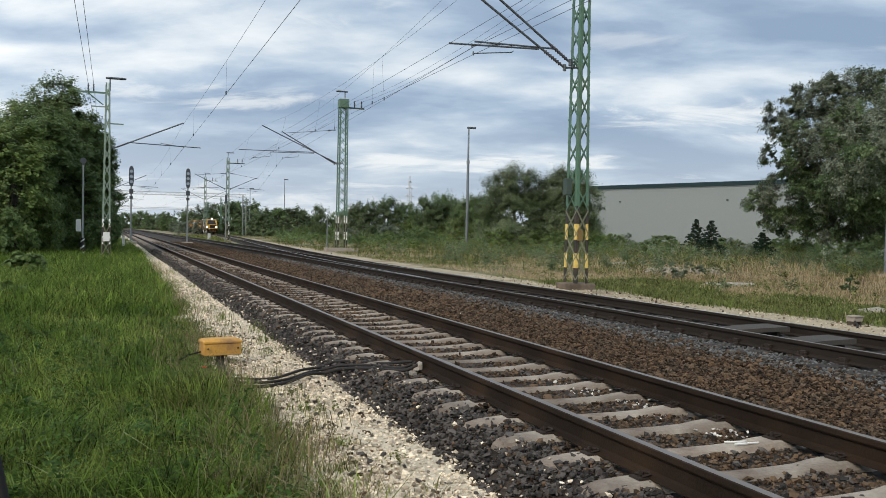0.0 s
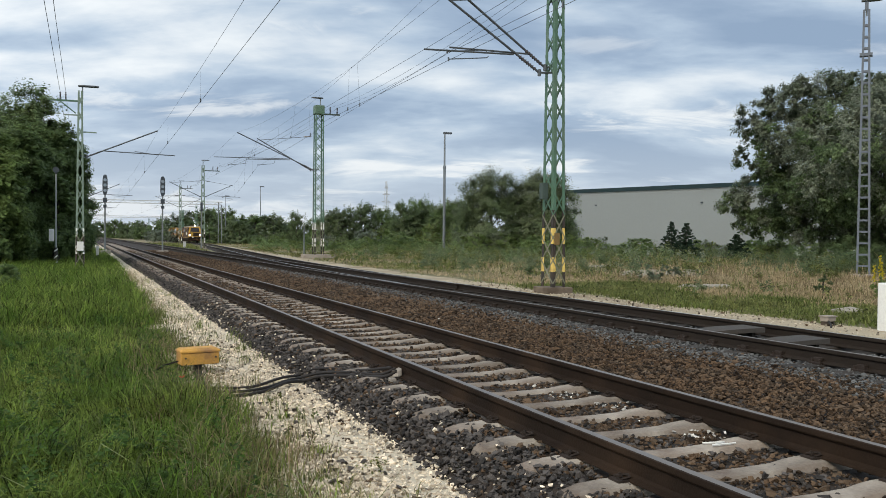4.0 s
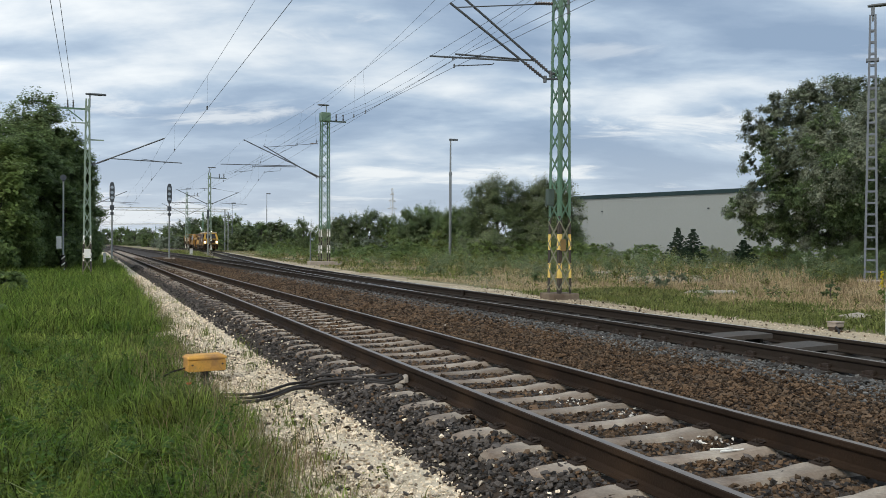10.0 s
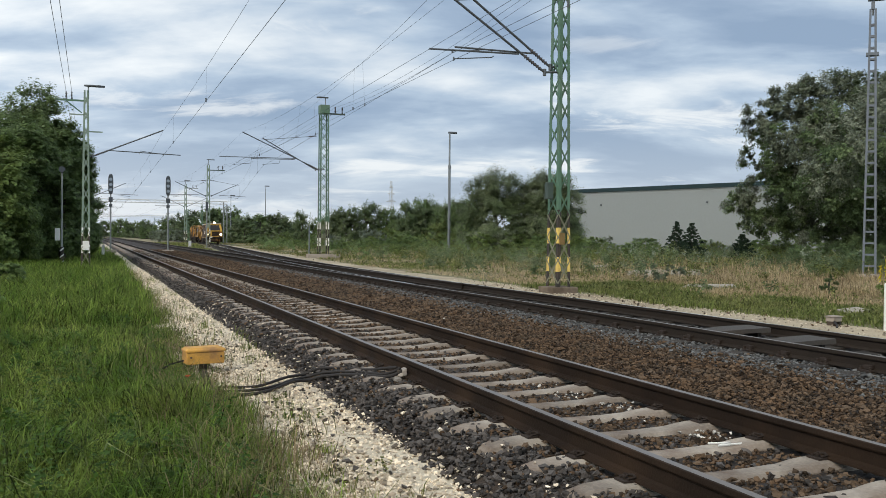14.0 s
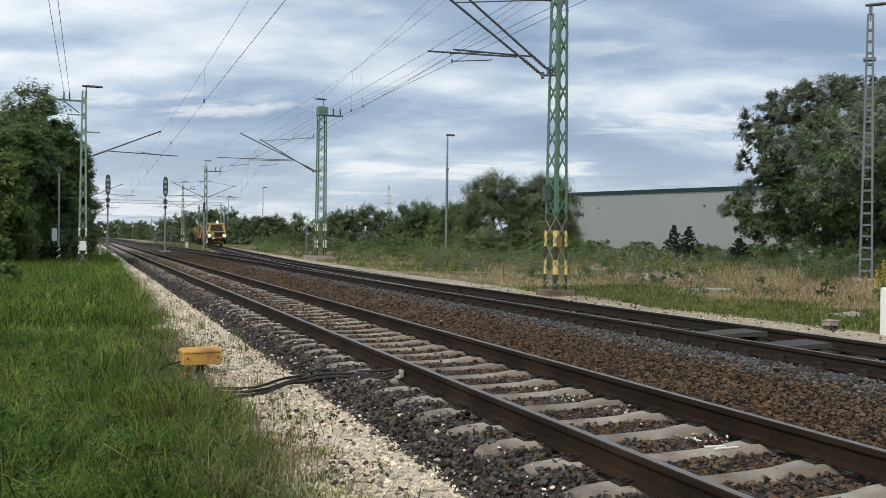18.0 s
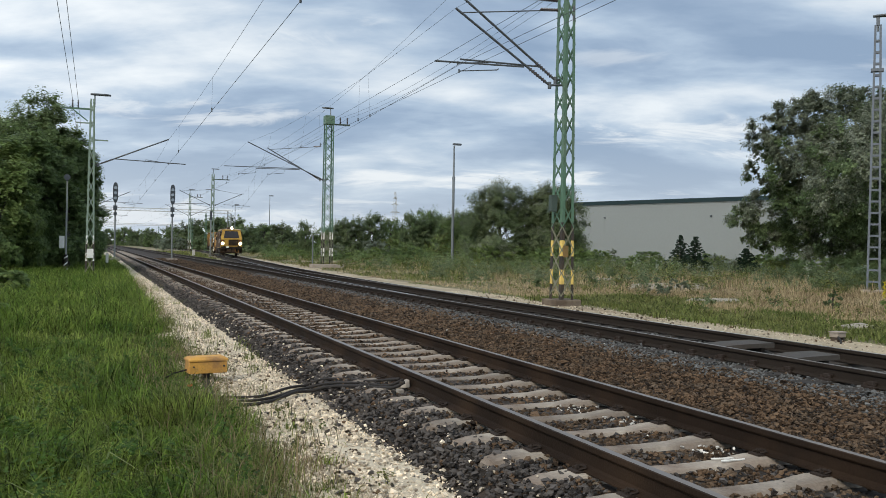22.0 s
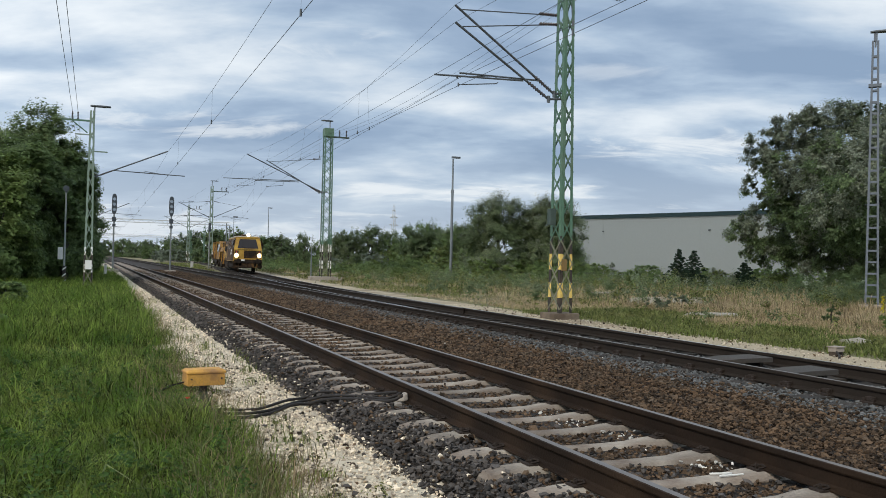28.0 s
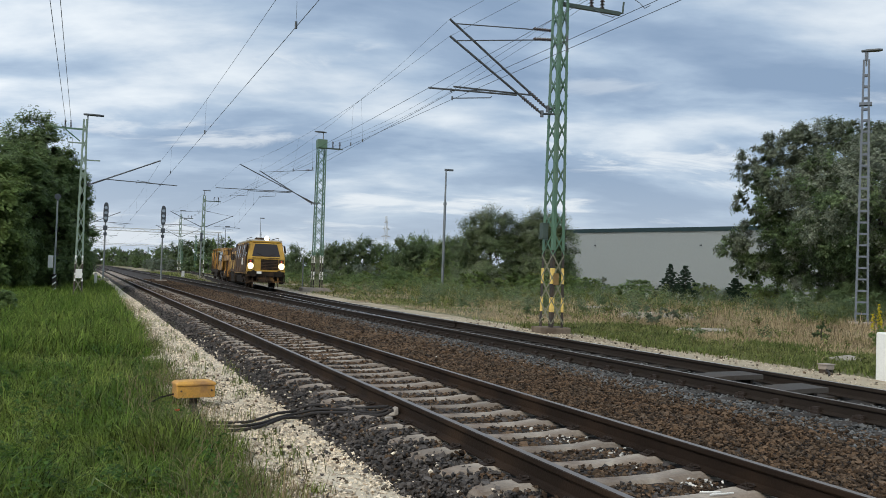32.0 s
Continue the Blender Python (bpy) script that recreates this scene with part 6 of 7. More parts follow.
    sow("verge_grass", "rough grass beside the branch track", [(13, 34, 40, 80, 14), (14, 38, 80, 110, 10), (18, 45, 110, 180, 6)], 0.11, 0.04, 1.6, M_GRASS_OLIVE, bank, -0.25)
    sow("verge_grass", "dry grass beside the branch track", [(13, 34, 40, 110, 12), (18, 45, 110, 180, 6)], 0.08, 0.04, 1.7, M_STRAW, bank, -0.25)
    sow("verge_grass", "grass between the tracks", [(9.5, 19, 84, 170, 14)], 0.2, 0.05, 0.8, M_GRASS_OLIVE, lambda ps: (ps[:, 0] > 10.6) & (ps[:, 0] < TRACK_2 - 2.0 + shift(ps)), -0.3)

    def clumps(name, label, spans, r, per, leaf, material, keep, squash=0.9, z=-0.2):
        ps = np.concatenate([scatter(rng, int((x1 - x0) * (y1 - y0) * dens), x0, x1, y0, y1) for x0, x1, y0, y1, dens in spans])
        ps = ps[keep(ps)]
        rr = r * rng.lognormal(0, 0.4, len(ps)).clip(0.4, 2.2)
        c = np.column_stack([ps, z + rr * 0.5 * squash])
        tagged(new(name, leaf_cloud(name, c, rr, per, leaf, material, rng, squash, 0.0, np.tile([0.0, 0.0, 0.55], (len(c), 1)))), label, "weeds", "", "stuff")

    clumps("weed_mounds", "feathery grey-green weed mounds in the meadow", [(14, 19, 24, 44, 0.16), (18, 34, 24, 36, 0.09), (18, 55, 36, 70, 0.1)], 0.5, 420, 0.065, M_LEAF_MIX, right, 0.85, -0.15)
    clumps("weed_mounds", "feathery olive weed mounds in the meadow", [(18, 36, 22, 36, 0.08), (18, 60, 36, 75, 0.1)], 0.45, 360, 0.065, M_GRASS_OLIVE, right, 0.9, -0.15)
    clumps("weed_clumps", "leafy green weeds in the rough meadow", [(13, 20, 11, 30, 0.5), (20, 34, 11, 30, 0.12), (14, 55, 30, 52, 0.14)], 0.2, 60, 0.05, M_GRASS_OLIVE, right)
    clumps("weed_clumps", "grey-green weeds in the rough meadow", [(15, 34, 16, 30, 0.05), (14, 55, 28, 52, 0.08), (15, 80, 52, 76, 0.1)], 0.42, 130, 0.06, M_LEAF_MIX, right, 0.9)
    clumps("weed_clumps", "olive scrub weeds beside the branch track", [(14, 34, 34, 110, 0.16)], 0.42, 130, 0.075, M_GRASS_OLIVE, bank)
    clumps("weed_clumps", "dark scrub weeds beside the branch track", [(16, 36, 44, 120, 0.12)], 0.7, 90, 0.14, M_LEAF, bank)
    clumps("white_blossom", "pale blossoming weeds at the meadow edge", [(22, 55, 32, 62, 0.035)], 0.4, 60, 0.1, M_LEAF_PALE, right, 1.3, 0.1)
    clumps("broad_weeds", "broad-leaved weeds in the verge grass", [(-1.5, 0.95, 4.0, 14, 4.5), (-4, 1.0, 14, 40, 1.0)], 0.17, 90, 0.035, M_BROAD, lambda ps: ps[:, 0] > -0.1 * ps[:, 1] - 0.6, 0.9, -0.33)
    clumps("path_weeds", "small weeds growing in the gravel path", [(1.15, 2.0, 4.2, 22, 2.4)], 0.075, 60, 0.022, M_GRASS_OLIVE, lambda ps: rng.random(len(ps)) < 0.8, 1.2, -0.41)
    rear = lambda ps: (ps[:, 0] < -0.1 * ps[:, 1] - 1.1) | (ps[:, 1] < -2.5)
    sow("grass", "grass on the rest of the verge", [(-9, 1.0, -7, 12, 330), (-11, -2, 12, 40, 60)], 0.2, 0.014, 1.1, M_GRASS, lambda ps: rear(ps) & (ps[:, 0] < 0.95 + rng.normal(0, 0.08, len(ps))), tuft=0.14, wide=True)


meadow()

# ---- small trackside things ----


def trackside():
    # orange junction box on its foot
    b = thing("junction_box", "orange-yellow trackside junction box on a short foot", "junction box", (1.28, 10.85, -0.45), 8)
    part("foot", Geo().box(-0.04, 0.04, -0.04, 0.04, 0, 0.22).box(-0.09, 0.09, -0.07, 0.07, 0.19, 0.215), M_BLACK, b)
    soft(part("body", Geo().box(-0.225, 0.225, -0.13, 0.13, 0.175, 0.315), M_ORANGE, b), 0.008)
    lid = soft(part("lid", Geo().loft([[(-0.235, -0.14, 0.318), (0.235, -0.14, 0.318), (0.235, 0.14, 0.318), (-0.235, 0.14, 0.318)], [(-0.235, -0.14, 0.345), (0.235, -0.14, 0.345), (0.235, 0.14, 0.345), (-0.235, 0.14, 0.345)],
                                       [(-0.2, -0.1, 0.37), (0.2, -0.1, 0.37), (0.2, 0.1, 0.37), (-0.2, 0.1, 0.37)]]), M_ORANGE, b), 0.008)
    for x in (-0.18, 0.18):
        part("bolt", Geo().tube((x, -0.135, 0.26), (x, -0.15, 0.26), 0.012, n=6), M_BLACK, b)
    # cables to the rail
    def bend(pts, n=6):
        """A smooth line through points."""
        P = [Vector(pts[0])] + [Vector(p) for p in pts] + [Vector(pts[-1])]
        out = []
        for a, b, c, d in zip(P, P[1:], P[2:], P[3:]):
            for k in range(n):
                u = k / n
                out.append(0.5 * (2 * b + (c - a) * u + (2 * a - 5 * b + 4 * c - d) * u * u + (3 * b - a - 3 * c + d) * u ** 3))
        return out + [P[-2]]

    runs = (((1.28, 10.75, -0.36), (1.2, 9.9, -0.39), (1.42, 9.6, -0.38), (1.71, 9.52, -0.37), (2.08, 9.82, -0.34), (2.33, 10.02, -0.35), (2.47, 9.86, -0.265), (2.64, 9.42, -0.205), (2.79, 9.06, -0.18), (2.95, 8.5, -0.08)),
            ((1.26, 10.75, -0.36), (1.14, 9.5, -0.395), (1.46, 9.13, -0.385), (1.77, 9.2, -0.37), (2.08, 9.5, -0.34), (2.3, 9.61, -0.35), (2.43, 9.38, -0.275), (2.62, 8.92, -0.205), (2.84, 8.49, -0.17), (2.97, 8.38, -0.1)),
            ((1.3, 10.75, -0.36), (1.25, 9.6, -0.385), (1.5, 9.22, -0.36), (1.8, 9.27, -0.345), (2.1, 9.57, -0.33), (2.3, 9.7, -0.325), (2.44, 9.45, -0.25), (2.64, 9.0, -0.185), (2.85, 8.6, -0.16), (2.97, 8.44, -0.08)))
    for k, run in enumerate(runs):
        c = thing("track_cable", "black rubber cable lying over gravel and ballast", "cable", group="track cables")
        part("cable", Geo().path(bend(run), (0.016, 0.019, 0.015)[k], 8), M_CABLE, c, smooth=True)
    c = thing("track_cable", "thin black cable bowing from the box into grass", "cable", group="track cables")
    part("cable", Geo().path([(1.06, 10.85, -0.24), (0.9, 10.8, -0.27), (0.75, 10.7, -0.33), (0.62, 10.6, -0.42)], 0.011, 6), M_CABLE, c)
    # clamp on the rail
    c = thing("rail_clamp", "pale cast rail clamp with a bolt", "clamp", (3.02, 8.42, -0.05))
    soft(part("jaw", Geo().loft([[(-0.1, -0.04, -0.11), (-0.1, 0.04, -0.11), (-0.09, 0.03, -0.075), (-0.09, -0.03, -0.075)], [(-0.05, -0.065, -0.11), (-0.05, 0.065, -0.11), (-0.04, 0.05, -0.04), (-0.04, -0.05, -0.04)], [(0.0, -0.065, -0.1), (0.0, 0.065, -0.1), (0.0, 0.05, -0.02), (0.0, -0.05, -0.02)]]), M_GREY_CAST, c), 0.012)
    part("bolt", Geo().tube((-0.075, -0.02, -0.07), (-0.075, -0.02, -0.045), 0.025, 0.025, 6), M_BLACK, c)
    part("lug", Geo().box(-0.15, -0.08, -0.12, -0.05, -0.15, -0.11, 0.01), M_GREY_CAST, c)
    # small grey box beside the turnout
    b = thing("cable_box", "small grey concrete cable box on short legs", "cable box", (12.3, 11.7, -0.25), 12)
    soft(part("body", Geo().box(-0.12, 0.12, -0.09, 0.09, 0.08, 0.16), M_CONCRETE, b), 0.015)
    part("lid", Geo().box(-0.135, 0.135, -0.105, 0.105, 0.162, 0.18, 0.006), M_CONCRETE, b)
    for x in (-0.085, 0.085):
        part("leg", Geo().box(x - 0.02, x + 0.02, -0.07, 0.07, -0.02, 0.08), M_BLACK, b)
    part("cable", Geo().path([(-0.11, -0.08, 0.09), (-0.3, -0.25, 0.05), (-0.55, -0.4, 0.03)], 0.02), M_CABLE, b)
    # white post
    p = thing("marker_stone", "white painted concrete marker stone", "marker stone", (12.62, 10.6, -0.25))
    soft(part("stone", Geo().box(-0.26, 0.26, -0.12, 0.12, -0.05, 0.82), M_WHITE, p), 0.03, 3)
    # slabs lying in the meadow
    for x, y, w, d, t in ((17.8, 21.8, 0.8, 0.4, -40), (14.6, 13.4, 0.42, 0.16, 10), (23.1, 31.7, 1.5, 0.9, 20), (22.6, 31.0, 0.8, 0.7, 50), (25.2, 39.0, 1.1, 0.5, 10), (22.5, 31.5, 0.8, 0.5, 0)):
        s = thing("concrete_slab", "broken pale concrete slab lying in dry grass", "slab", (x, y, -0.27), t, "slabs")
        soft(part("slab", Geo().loft([[(-w, -d, 0), (w, -d * 0.8, 0), (w * 0.9, d, 0), (-w * 0.8, d * 0.9, 0)], [(-w, -d, 0.09), (w, -d * 0.8, 0.11), (w * 0.9, d, 0.16), (-w * 0.8, d * 0.9, 0.13)]]), M_PALE_SLAB, s), 0.015)
    # heap of broken concrete
    for k, (x, y, w, d, h, turn, tilt) in enumerate(((21.0, 29.4, 0.5, 0.3, 0.2, 20, 6), (21.9, 28.6, 0.32, 0.25, 0.15, 70, -9), (20.3, 29.9, 0.45, 0.3, 0.16, -30, 8), (22.6, 28.9, 0.4, 0.35, 0.16, 10, 12), (21.4, 30.3, 0.5, 0.3, 0.18, 45, -7))):
        r = thing("concrete_rubble", "broken pale concrete lump in dry grass", "rubble", (x, y, -0.3), turn, "rubble")
        ring = [(-w, -d), (-w * 0.3, -d * 1.15), (w * 0.9, -d * 0.7), (w, d * 0.5), (w * 0.2, d), (-w * 0.85, d * 0.75)]
        soft(part("lump", Geo().loft([[(a, b, 0) for a, b in ring], [(a * 0.95, b * 0.95, h * 0.75 + 0.02 * tilt * a / w) for a, b in ring], [(a * 0.7, b * 0.7, h + 0.02 * tilt * a / w) for a, b in ring]]), M_PALE_SLAB, r), 0.02)
    p = thing("poppy", "red poppy flower in the grass", "flower", (0.9, 9.1, -0.4))
    part("stem", Geo().tube((0, 0, 0), (0.02, 0, 0.23), 0.004, n=4), M_GRASS_OLIVE, p)
    for k in range(4):
        a = k * math.pi / 2
        part("petal", Geo().loft([[(0.02 + 0.03 * math.cos(a + q) * s, 0.03 * math.sin(a + q) * s, 0.23 + 0.02 * s) for q in (-0.7, 0, 0.7)] for s in (0.1, 1.0)], False), M_POPPY, p)


    # dark mesh bag left in the grass
    b = thing("bag", "dark upright bag with black piping and grey mesh side in grass", "bag", (-0.78, 4.6, -0.43), 0)
    side = [(0.37, 0.0), (0.36, 0.25), (0.342, 0.41), (0.312, 0.57), (0.29, 0.68), (0.255, 0.87), (0.17, 0.97), (0.0, 1.0)]
    outline = [(x, z) for x, z in side] + [(-x, z) for x, z in reversed(side[:-1])]
    soft(part("body", Geo().loft([[(x * k, y, z * (0.97 if abs(y) > 0.1 else 1)) for x, z in outline] for y, k in ((-0.14, 0.9), (-0.11, 0.95), (0.11, 0.95), (0.14, 0.9))]), M_BAG, b), 0.01)
    part("piping", Geo().path([(x, -0.12, z) for x, z in outline], 0.03, 8), M_CABLE, b, "black rubbery piping", True)
    part("mesh_panel", Geo().loft([[(x * 0.84, y, 0.05 + z * 0.88) for x, z in outline] for y in (-0.146, -0.15)]), M_BAG_MESH, b, "grey mesh panel")


M_BAG = mat("dark_bag_fabric", (0.045, 0.05, 0.055), 0.85, 0, 0.2, 6, 0.2, 120)
M_BAG_MESH = mat("grey_bag_mesh", (0.11, 0.12, 0.13), 0.8, 0, 0.5, 30, 0.8, 160)
M_GREY_CAST = mat("pale_cast_metal", (0.3, 0.27, 0.235), 0.6, 0.2, 0.2, 8, 0.2, 60)
M_PALE_SLAB = mat("pale_slab_concrete", (0.32, 0.29, 0.24), 0.9, 0, 0.2, 3, 0.3, 40)
trackside()

# ---- single stones that lie nearest, each a part of its bed ----


def single_stones():
    rng = np.random.default_rng(91)
    bed = [o for o in scene.objects if o.name == "ballast_bed"][0]
    path = [o for o in scene.objects if o.name == "gravel_path"][0]

    def kinds(material, n, size):
        return [rocks("stone", np.zeros((1, 3)), np.array([size]), material, rng, 0.8) for _ in range(n)]

    def drop(parent, meshes, x, y, z):
        ob = new("stone", meshes[int(rng.integers(len(meshes)))])
        ob.parent = parent
        s = rng.lognormal(0, 0.22)
        ob.matrix_basis = pose(x, y, z, rng.uniform(-25, 25), rng.uniform(-25, 25), rng.uniform(0, 360)) @ Matrix.Diagonal((s, s, s, 1))

    grey, brown, pale = kinds(M_STONE_GREY, 10, 0.06), kinds(M_STONE_BROWN, 8, 0.056), kinds(M_SAND_STONE, 8, 0.045)
    for _ in range(170):
        x = rng.uniform(2.4, 2.98)
        drop(bed, grey, x, rng.uniform(4.6, 8.2), -0.185 - 0.2 * min(1, max(0, (2.66 - x) / 0.36)) ** 1.2)
    for _ in range(120):
        k = int(rng.integers(2, 9))
        drop(bed, brown, rng.uniform(3.3, 4.4), SLEEPER_FIRST + SLEEPER_STEP * (k + 0.5) + rng.uniform(-0.14, 0.14), -0.215)
    for _ in range(120):
        drop(path, pale, rng.uniform(1.3, 2.4), rng.uniform(4.6, 8.5), -0.395)
    for _ in range(60):
        drop(path, grey, rng.uniform(1.5, 2.45), rng.uniform(4.6, 9.5), -0.39)


single_stones()
# ---- the track machine ----
M_MACHINE = mat("machine_yellow", (0.5, 0.31, 0.04), 0.5, 0, 0.3, 2, 0.05, 30, stain=(0.26, 0.135, 0.026), stain_at=(0.3, 0.8))
M_MACHINE_WORN = mat("worn_machine_yellow", (0.38, 0.2, 0.035), 0.6, 0, 0.4, 1.6, 0.1, 25, stain=(0.06, 0.036, 0.02), stain_at=(0.44, 0.6))
# brown for dirt, darkened further for the shade on the machine's sides
M_MACHINE_DIRT_SHADED = mat("dirty_shaded_machine_brown", (0.06, 0.036, 0.021), 0.75, 0, 0.35, 2.5, 0.2, 25, stain=(0.2, 0.1, 0.026), stain_at=(0.52, 0.66))
M_MACHINE_DARK = mat("machine_underframe", (0.02, 0.016, 0.013), 0.85, 0.0, 0.4, 3, 0.2, 30, stain=(0.05, 0.032, 0.02), stain_at=(0.5, 0.7), spec=0.15)
M_GLASS = mat("dark_cab_glass", (0.03, 0.026, 0.026), 0.12, 0, 0.1, 1, 0, 10, spec=0.3)
M_HEADLIGHT = glow("headlight_glow", (1.0, 0.84, 0.52), 9.0)
# emission for an added ring that imitates the warm halo round the headlights
M_GLARE = glow("headlight_glare", (1.0, 0.66, 0.2), 1.3)
M_TOPLIGHT = glow("roof_light_glow", (1.0, 0.88, 0.66), 9.0)
M_ROOF = mat("machine_roof", (0.42, 0.4, 0.35), 0.6, 0, 0.2, 2, 0.05, 30)


def track_machine():
    """Front at y = 0, the machine stretches towards +y; z = 0 on the rails."""
    t = thing("track_machine", "yellow-orange track maintenance machine with lit headlights, rolling nearer", "rail vehicle")
    # cab: side outline with a raking windscreen, drawn across the width
    W = 1.3
    side = [(0.0, 0.95), (0.0, 2.0), (0.4, 2.98), (0.6, 3.08), (9.8, 3.1), (9.8, 0.95)]
    cab = soft(part("cab", Geo().loft([[(x, y, z) for y, z in side] for x in (-W, -W * 0.999, W * 0.999, W)]), M_MACHINE, t, "yellow cab with a raking windscreen"), 0.05)
    part("cab_roof", Geo().box(-W - 0.04, W + 0.04, 0.5, 9.9, 3.1, 3.2, 0.03), M_ROOF, t)
    def on_screen(x, u, lift=0.012):
        y, z = 0.0 + 0.4 * u, 2.0 + 0.98 * u
        return (x, y - 0.93 * lift, z + 0.37 * lift)
    part("windscreen", Geo().loft([[on_screen(-1.0 + 0.14 * u, u) for u in (0.1, 0.94)] + [on_screen(-1.0 + 0.14 * u, u, -0.02) for u in (0.94, 0.1)], [on_screen(1.0 - 0.14 * u, u) for u in (0.1, 0.94)] + [on_screen(1.0 - 0.14 * u, u, -0.02) for u in (0.94, 0.1)]]), M_GLASS, cab, "dark windscreen")
    for s in (-1, 1):
        part("wiper", Geo().tube(on_screen(s * 0.15, 0.1, 0.03), on_screen(s * 0.62, 0.3, 0.03), 0.018, n=5), M_MACHINE_DARK, cab)
        part("side_window", Geo().box(s * W - 0.02, s * W + 0.02, 0.75, 1.7, 2.1, 2.95, 0.015), M_GLASS, cab)
        part("cab_door", Geo().box(s * W - 0.02, s * W + 0.025, 1.9, 2.7, 1.05, 3.05, 0.015), M_MACHINE_DIRT_SHADED, cab)
        part("side_window", Geo().box(s * W - 0.02, s * W + 0.03, 2.0, 2.6, 2.1, 2.9, 0.01), M_GLASS, cab)
        for k in range(4):
            part("side_window", Geo().box(s * W - 0.02, s * W + 0.02, 2.95 + 1.7 * k, 4.3 + 1.7 * k, 2.05, 2.9, 0.015), M_GLASS, cab)
        # side panels: dirt, and the side's shade put into the same dark brown
        part("side_panel", Geo().box(s * W - 0.02, s * W + 0.018, 0.55, 9.7, 1.0, 1.95, 0.012), M_MACHINE_DIRT_SHADED, cab)
        part("side_panel", Geo().box(s * W - 0.02, s * W + 0.012, 0.8, 9.7, 1.97, 3.0, 0.01), M_MACHINE_DIRT_SHADED, cab)
        h = part("headlight", Geo().tube((s * 1.05, 0.05, 1.47), (s * 1.05, -0.1, 1.47), 0.24, 0.24, 14), M_MACHINE_DARK, t)
        part("lens", Geo().tube((s * 1.05, -0.1, 1.47), (s * 1.05, -0.13, 1.47), 0.155, 0.135, 14), M_HEADLIGHT, h, "lit headlight lens")
        # added glowing ring: the lamp's halo, modelled as a part
        part("reflector", Geo().tube((s * 1.05, -0.095, 1.47), (s * 1.05, -0.11, 1.47), 0.23, 0.21, 14), M_GLARE, h, "warm glowing ring that imitates the headlight's halo")
        m = part("mirror", Geo().box(s * 1.42 - 0.07, s * 1.42 + 0.07, 0.2, 0.27, 2.35, 2.85, 0.02), M_MACHINE_DARK, t)
        part("mirror_arm", Geo().tube((s * 1.25, 0.35, 2.9), (s * 1.42, 0.24, 2.8), 0.018, n=5), M_MACHINE_DARK, m)
        b = part("buffer", Geo().tube((s * 0.87, 0.15, 0.98), (s * 0.87, -0.35, 0.98), 0.1, 0.08, 10), M_MACHINE_DARK, t)
        part("buffer_plate", Geo().tube((s * 0.87, -0.35, 0.98), (s * 0.87, -0.4, 0.98), 0.22, 0.2, 16), M_MACHINE_DARK, b)
        part("step", Geo().box(s * 1.12 - 0.2, s * 1.12 + 0.2, -0.05, 0.25, 0.42, 0.47).box(s * 1.3 - 0.02, s * 1.3 + 0.02, -0.03, 0.03, 0.42, 0.95), M_MACHINE_DARK, t)
        part("handrail", Geo().path([(s * 1.22, -0.03, 1.05), (s * 1.24, -0.1, 1.1), (s * 1.24, -0.1, 1.9), (s * 1.2, -0.02, 1.95)], 0.018), M_MACHINE, t)
    g = part("grille", Geo().box(-0.35, 0.82, -0.03, 0.02, 1.24, 1.92), M_MACHINE_DARK, t, "dark radiator grille")
    for k in range(6):
        part("slat", Geo().box(-0.32, 0.79, -0.05, -0.03, 1.3 + 0.1 * k, 1.325 + 0.1 * k), M_MACHINE_DIRT_SHADED, g)
    part("front_beam", Geo().box(-1.28, 1.28, -0.08, 0.3, 0.8, 1.12, 0.02), M_MACHINE_DARK, t)
    part("trim_band", Geo().box(-1.3, 1.3, -0.1, 0.0, 1.125, 1.2, 0.015), M_MACHINE, t)
    part("number_plate", Geo().box(-0.62, -0.3, -0.14, -0.12, 0.98, 1.13), M_WHITE, t)
    part("coupling", Geo().box(-0.08, 0.08, -0.3, 0.1, 0.75, 0.95).path([(0, -0.28, 0.85), (0, -0.32, 0.6), (0, -0.28, 0.45)], 0.035), M_MACHINE_DARK, t)
    part("rail_guard", Geo().box(-1.1, 1.1, 0.05, 0.12, 0.42, 0.5).box(-0.9, -0.82, 0.04, 0.12, 0.12, 0.8).box(0.82, 0.9, 0.04, 0.12, 0.12, 0.8), M_MACHINE_DIRT_SHADED, t, "soiled bar below the beam")
    for x in (-0.6, 0.55):
        part("hose", Geo().path([(x, -0.08, 0.95), (x, -0.16, 0.7), (x + 0.08, -0.12, 0.5), (x + 0.12, -0.04, 0.62)], 0.025), M_MACHINE_DARK, t)
    top = part("roof_light", Geo().box(-0.12, 0.28, 0.6, 0.72, 3.2, 3.4, 0.02), M_MACHINE_DARK, t)
    # the lens is oversized to stand for the lamp's glare
    part("lens", Geo().tube((0.08, 0.6, 3.3), (0.08, 0.57, 3.32), 0.19, 0.17, 14), M_TOPLIGHT, top, "lit roof lamp lens")
    part("beacon", Geo().tube((-0.75, 0.9, 3.2), (-0.75, 0.9, 3.36), 0.06, 0.05, 10), M_MACHINE_DARK, t)
    part("horn", Geo().tube((-0.45, 0.7, 3.25), (-0.45, 0.55, 3.27), 0.04, 0.07, 10), M_MACHINE_DARK, t)
    # roof rails, aerial and boxes
    for s in (-1, 1):
        part("roof_rail", Geo().path([(s * 1.1, 0.9, 3.2), (s * 1.1, 0.9, 3.36), (s * 1.1, 4.5, 3.36), (s * 1.1, 4.5, 3.2)], 0.02), M_MACHINE_DARK, t)
    part("roof_box", Geo().box(-0.6, 0.5, 1.6, 3.1, 3.2, 3.38, 0.03), M_MACHINE_DIRT_SHADED, t)
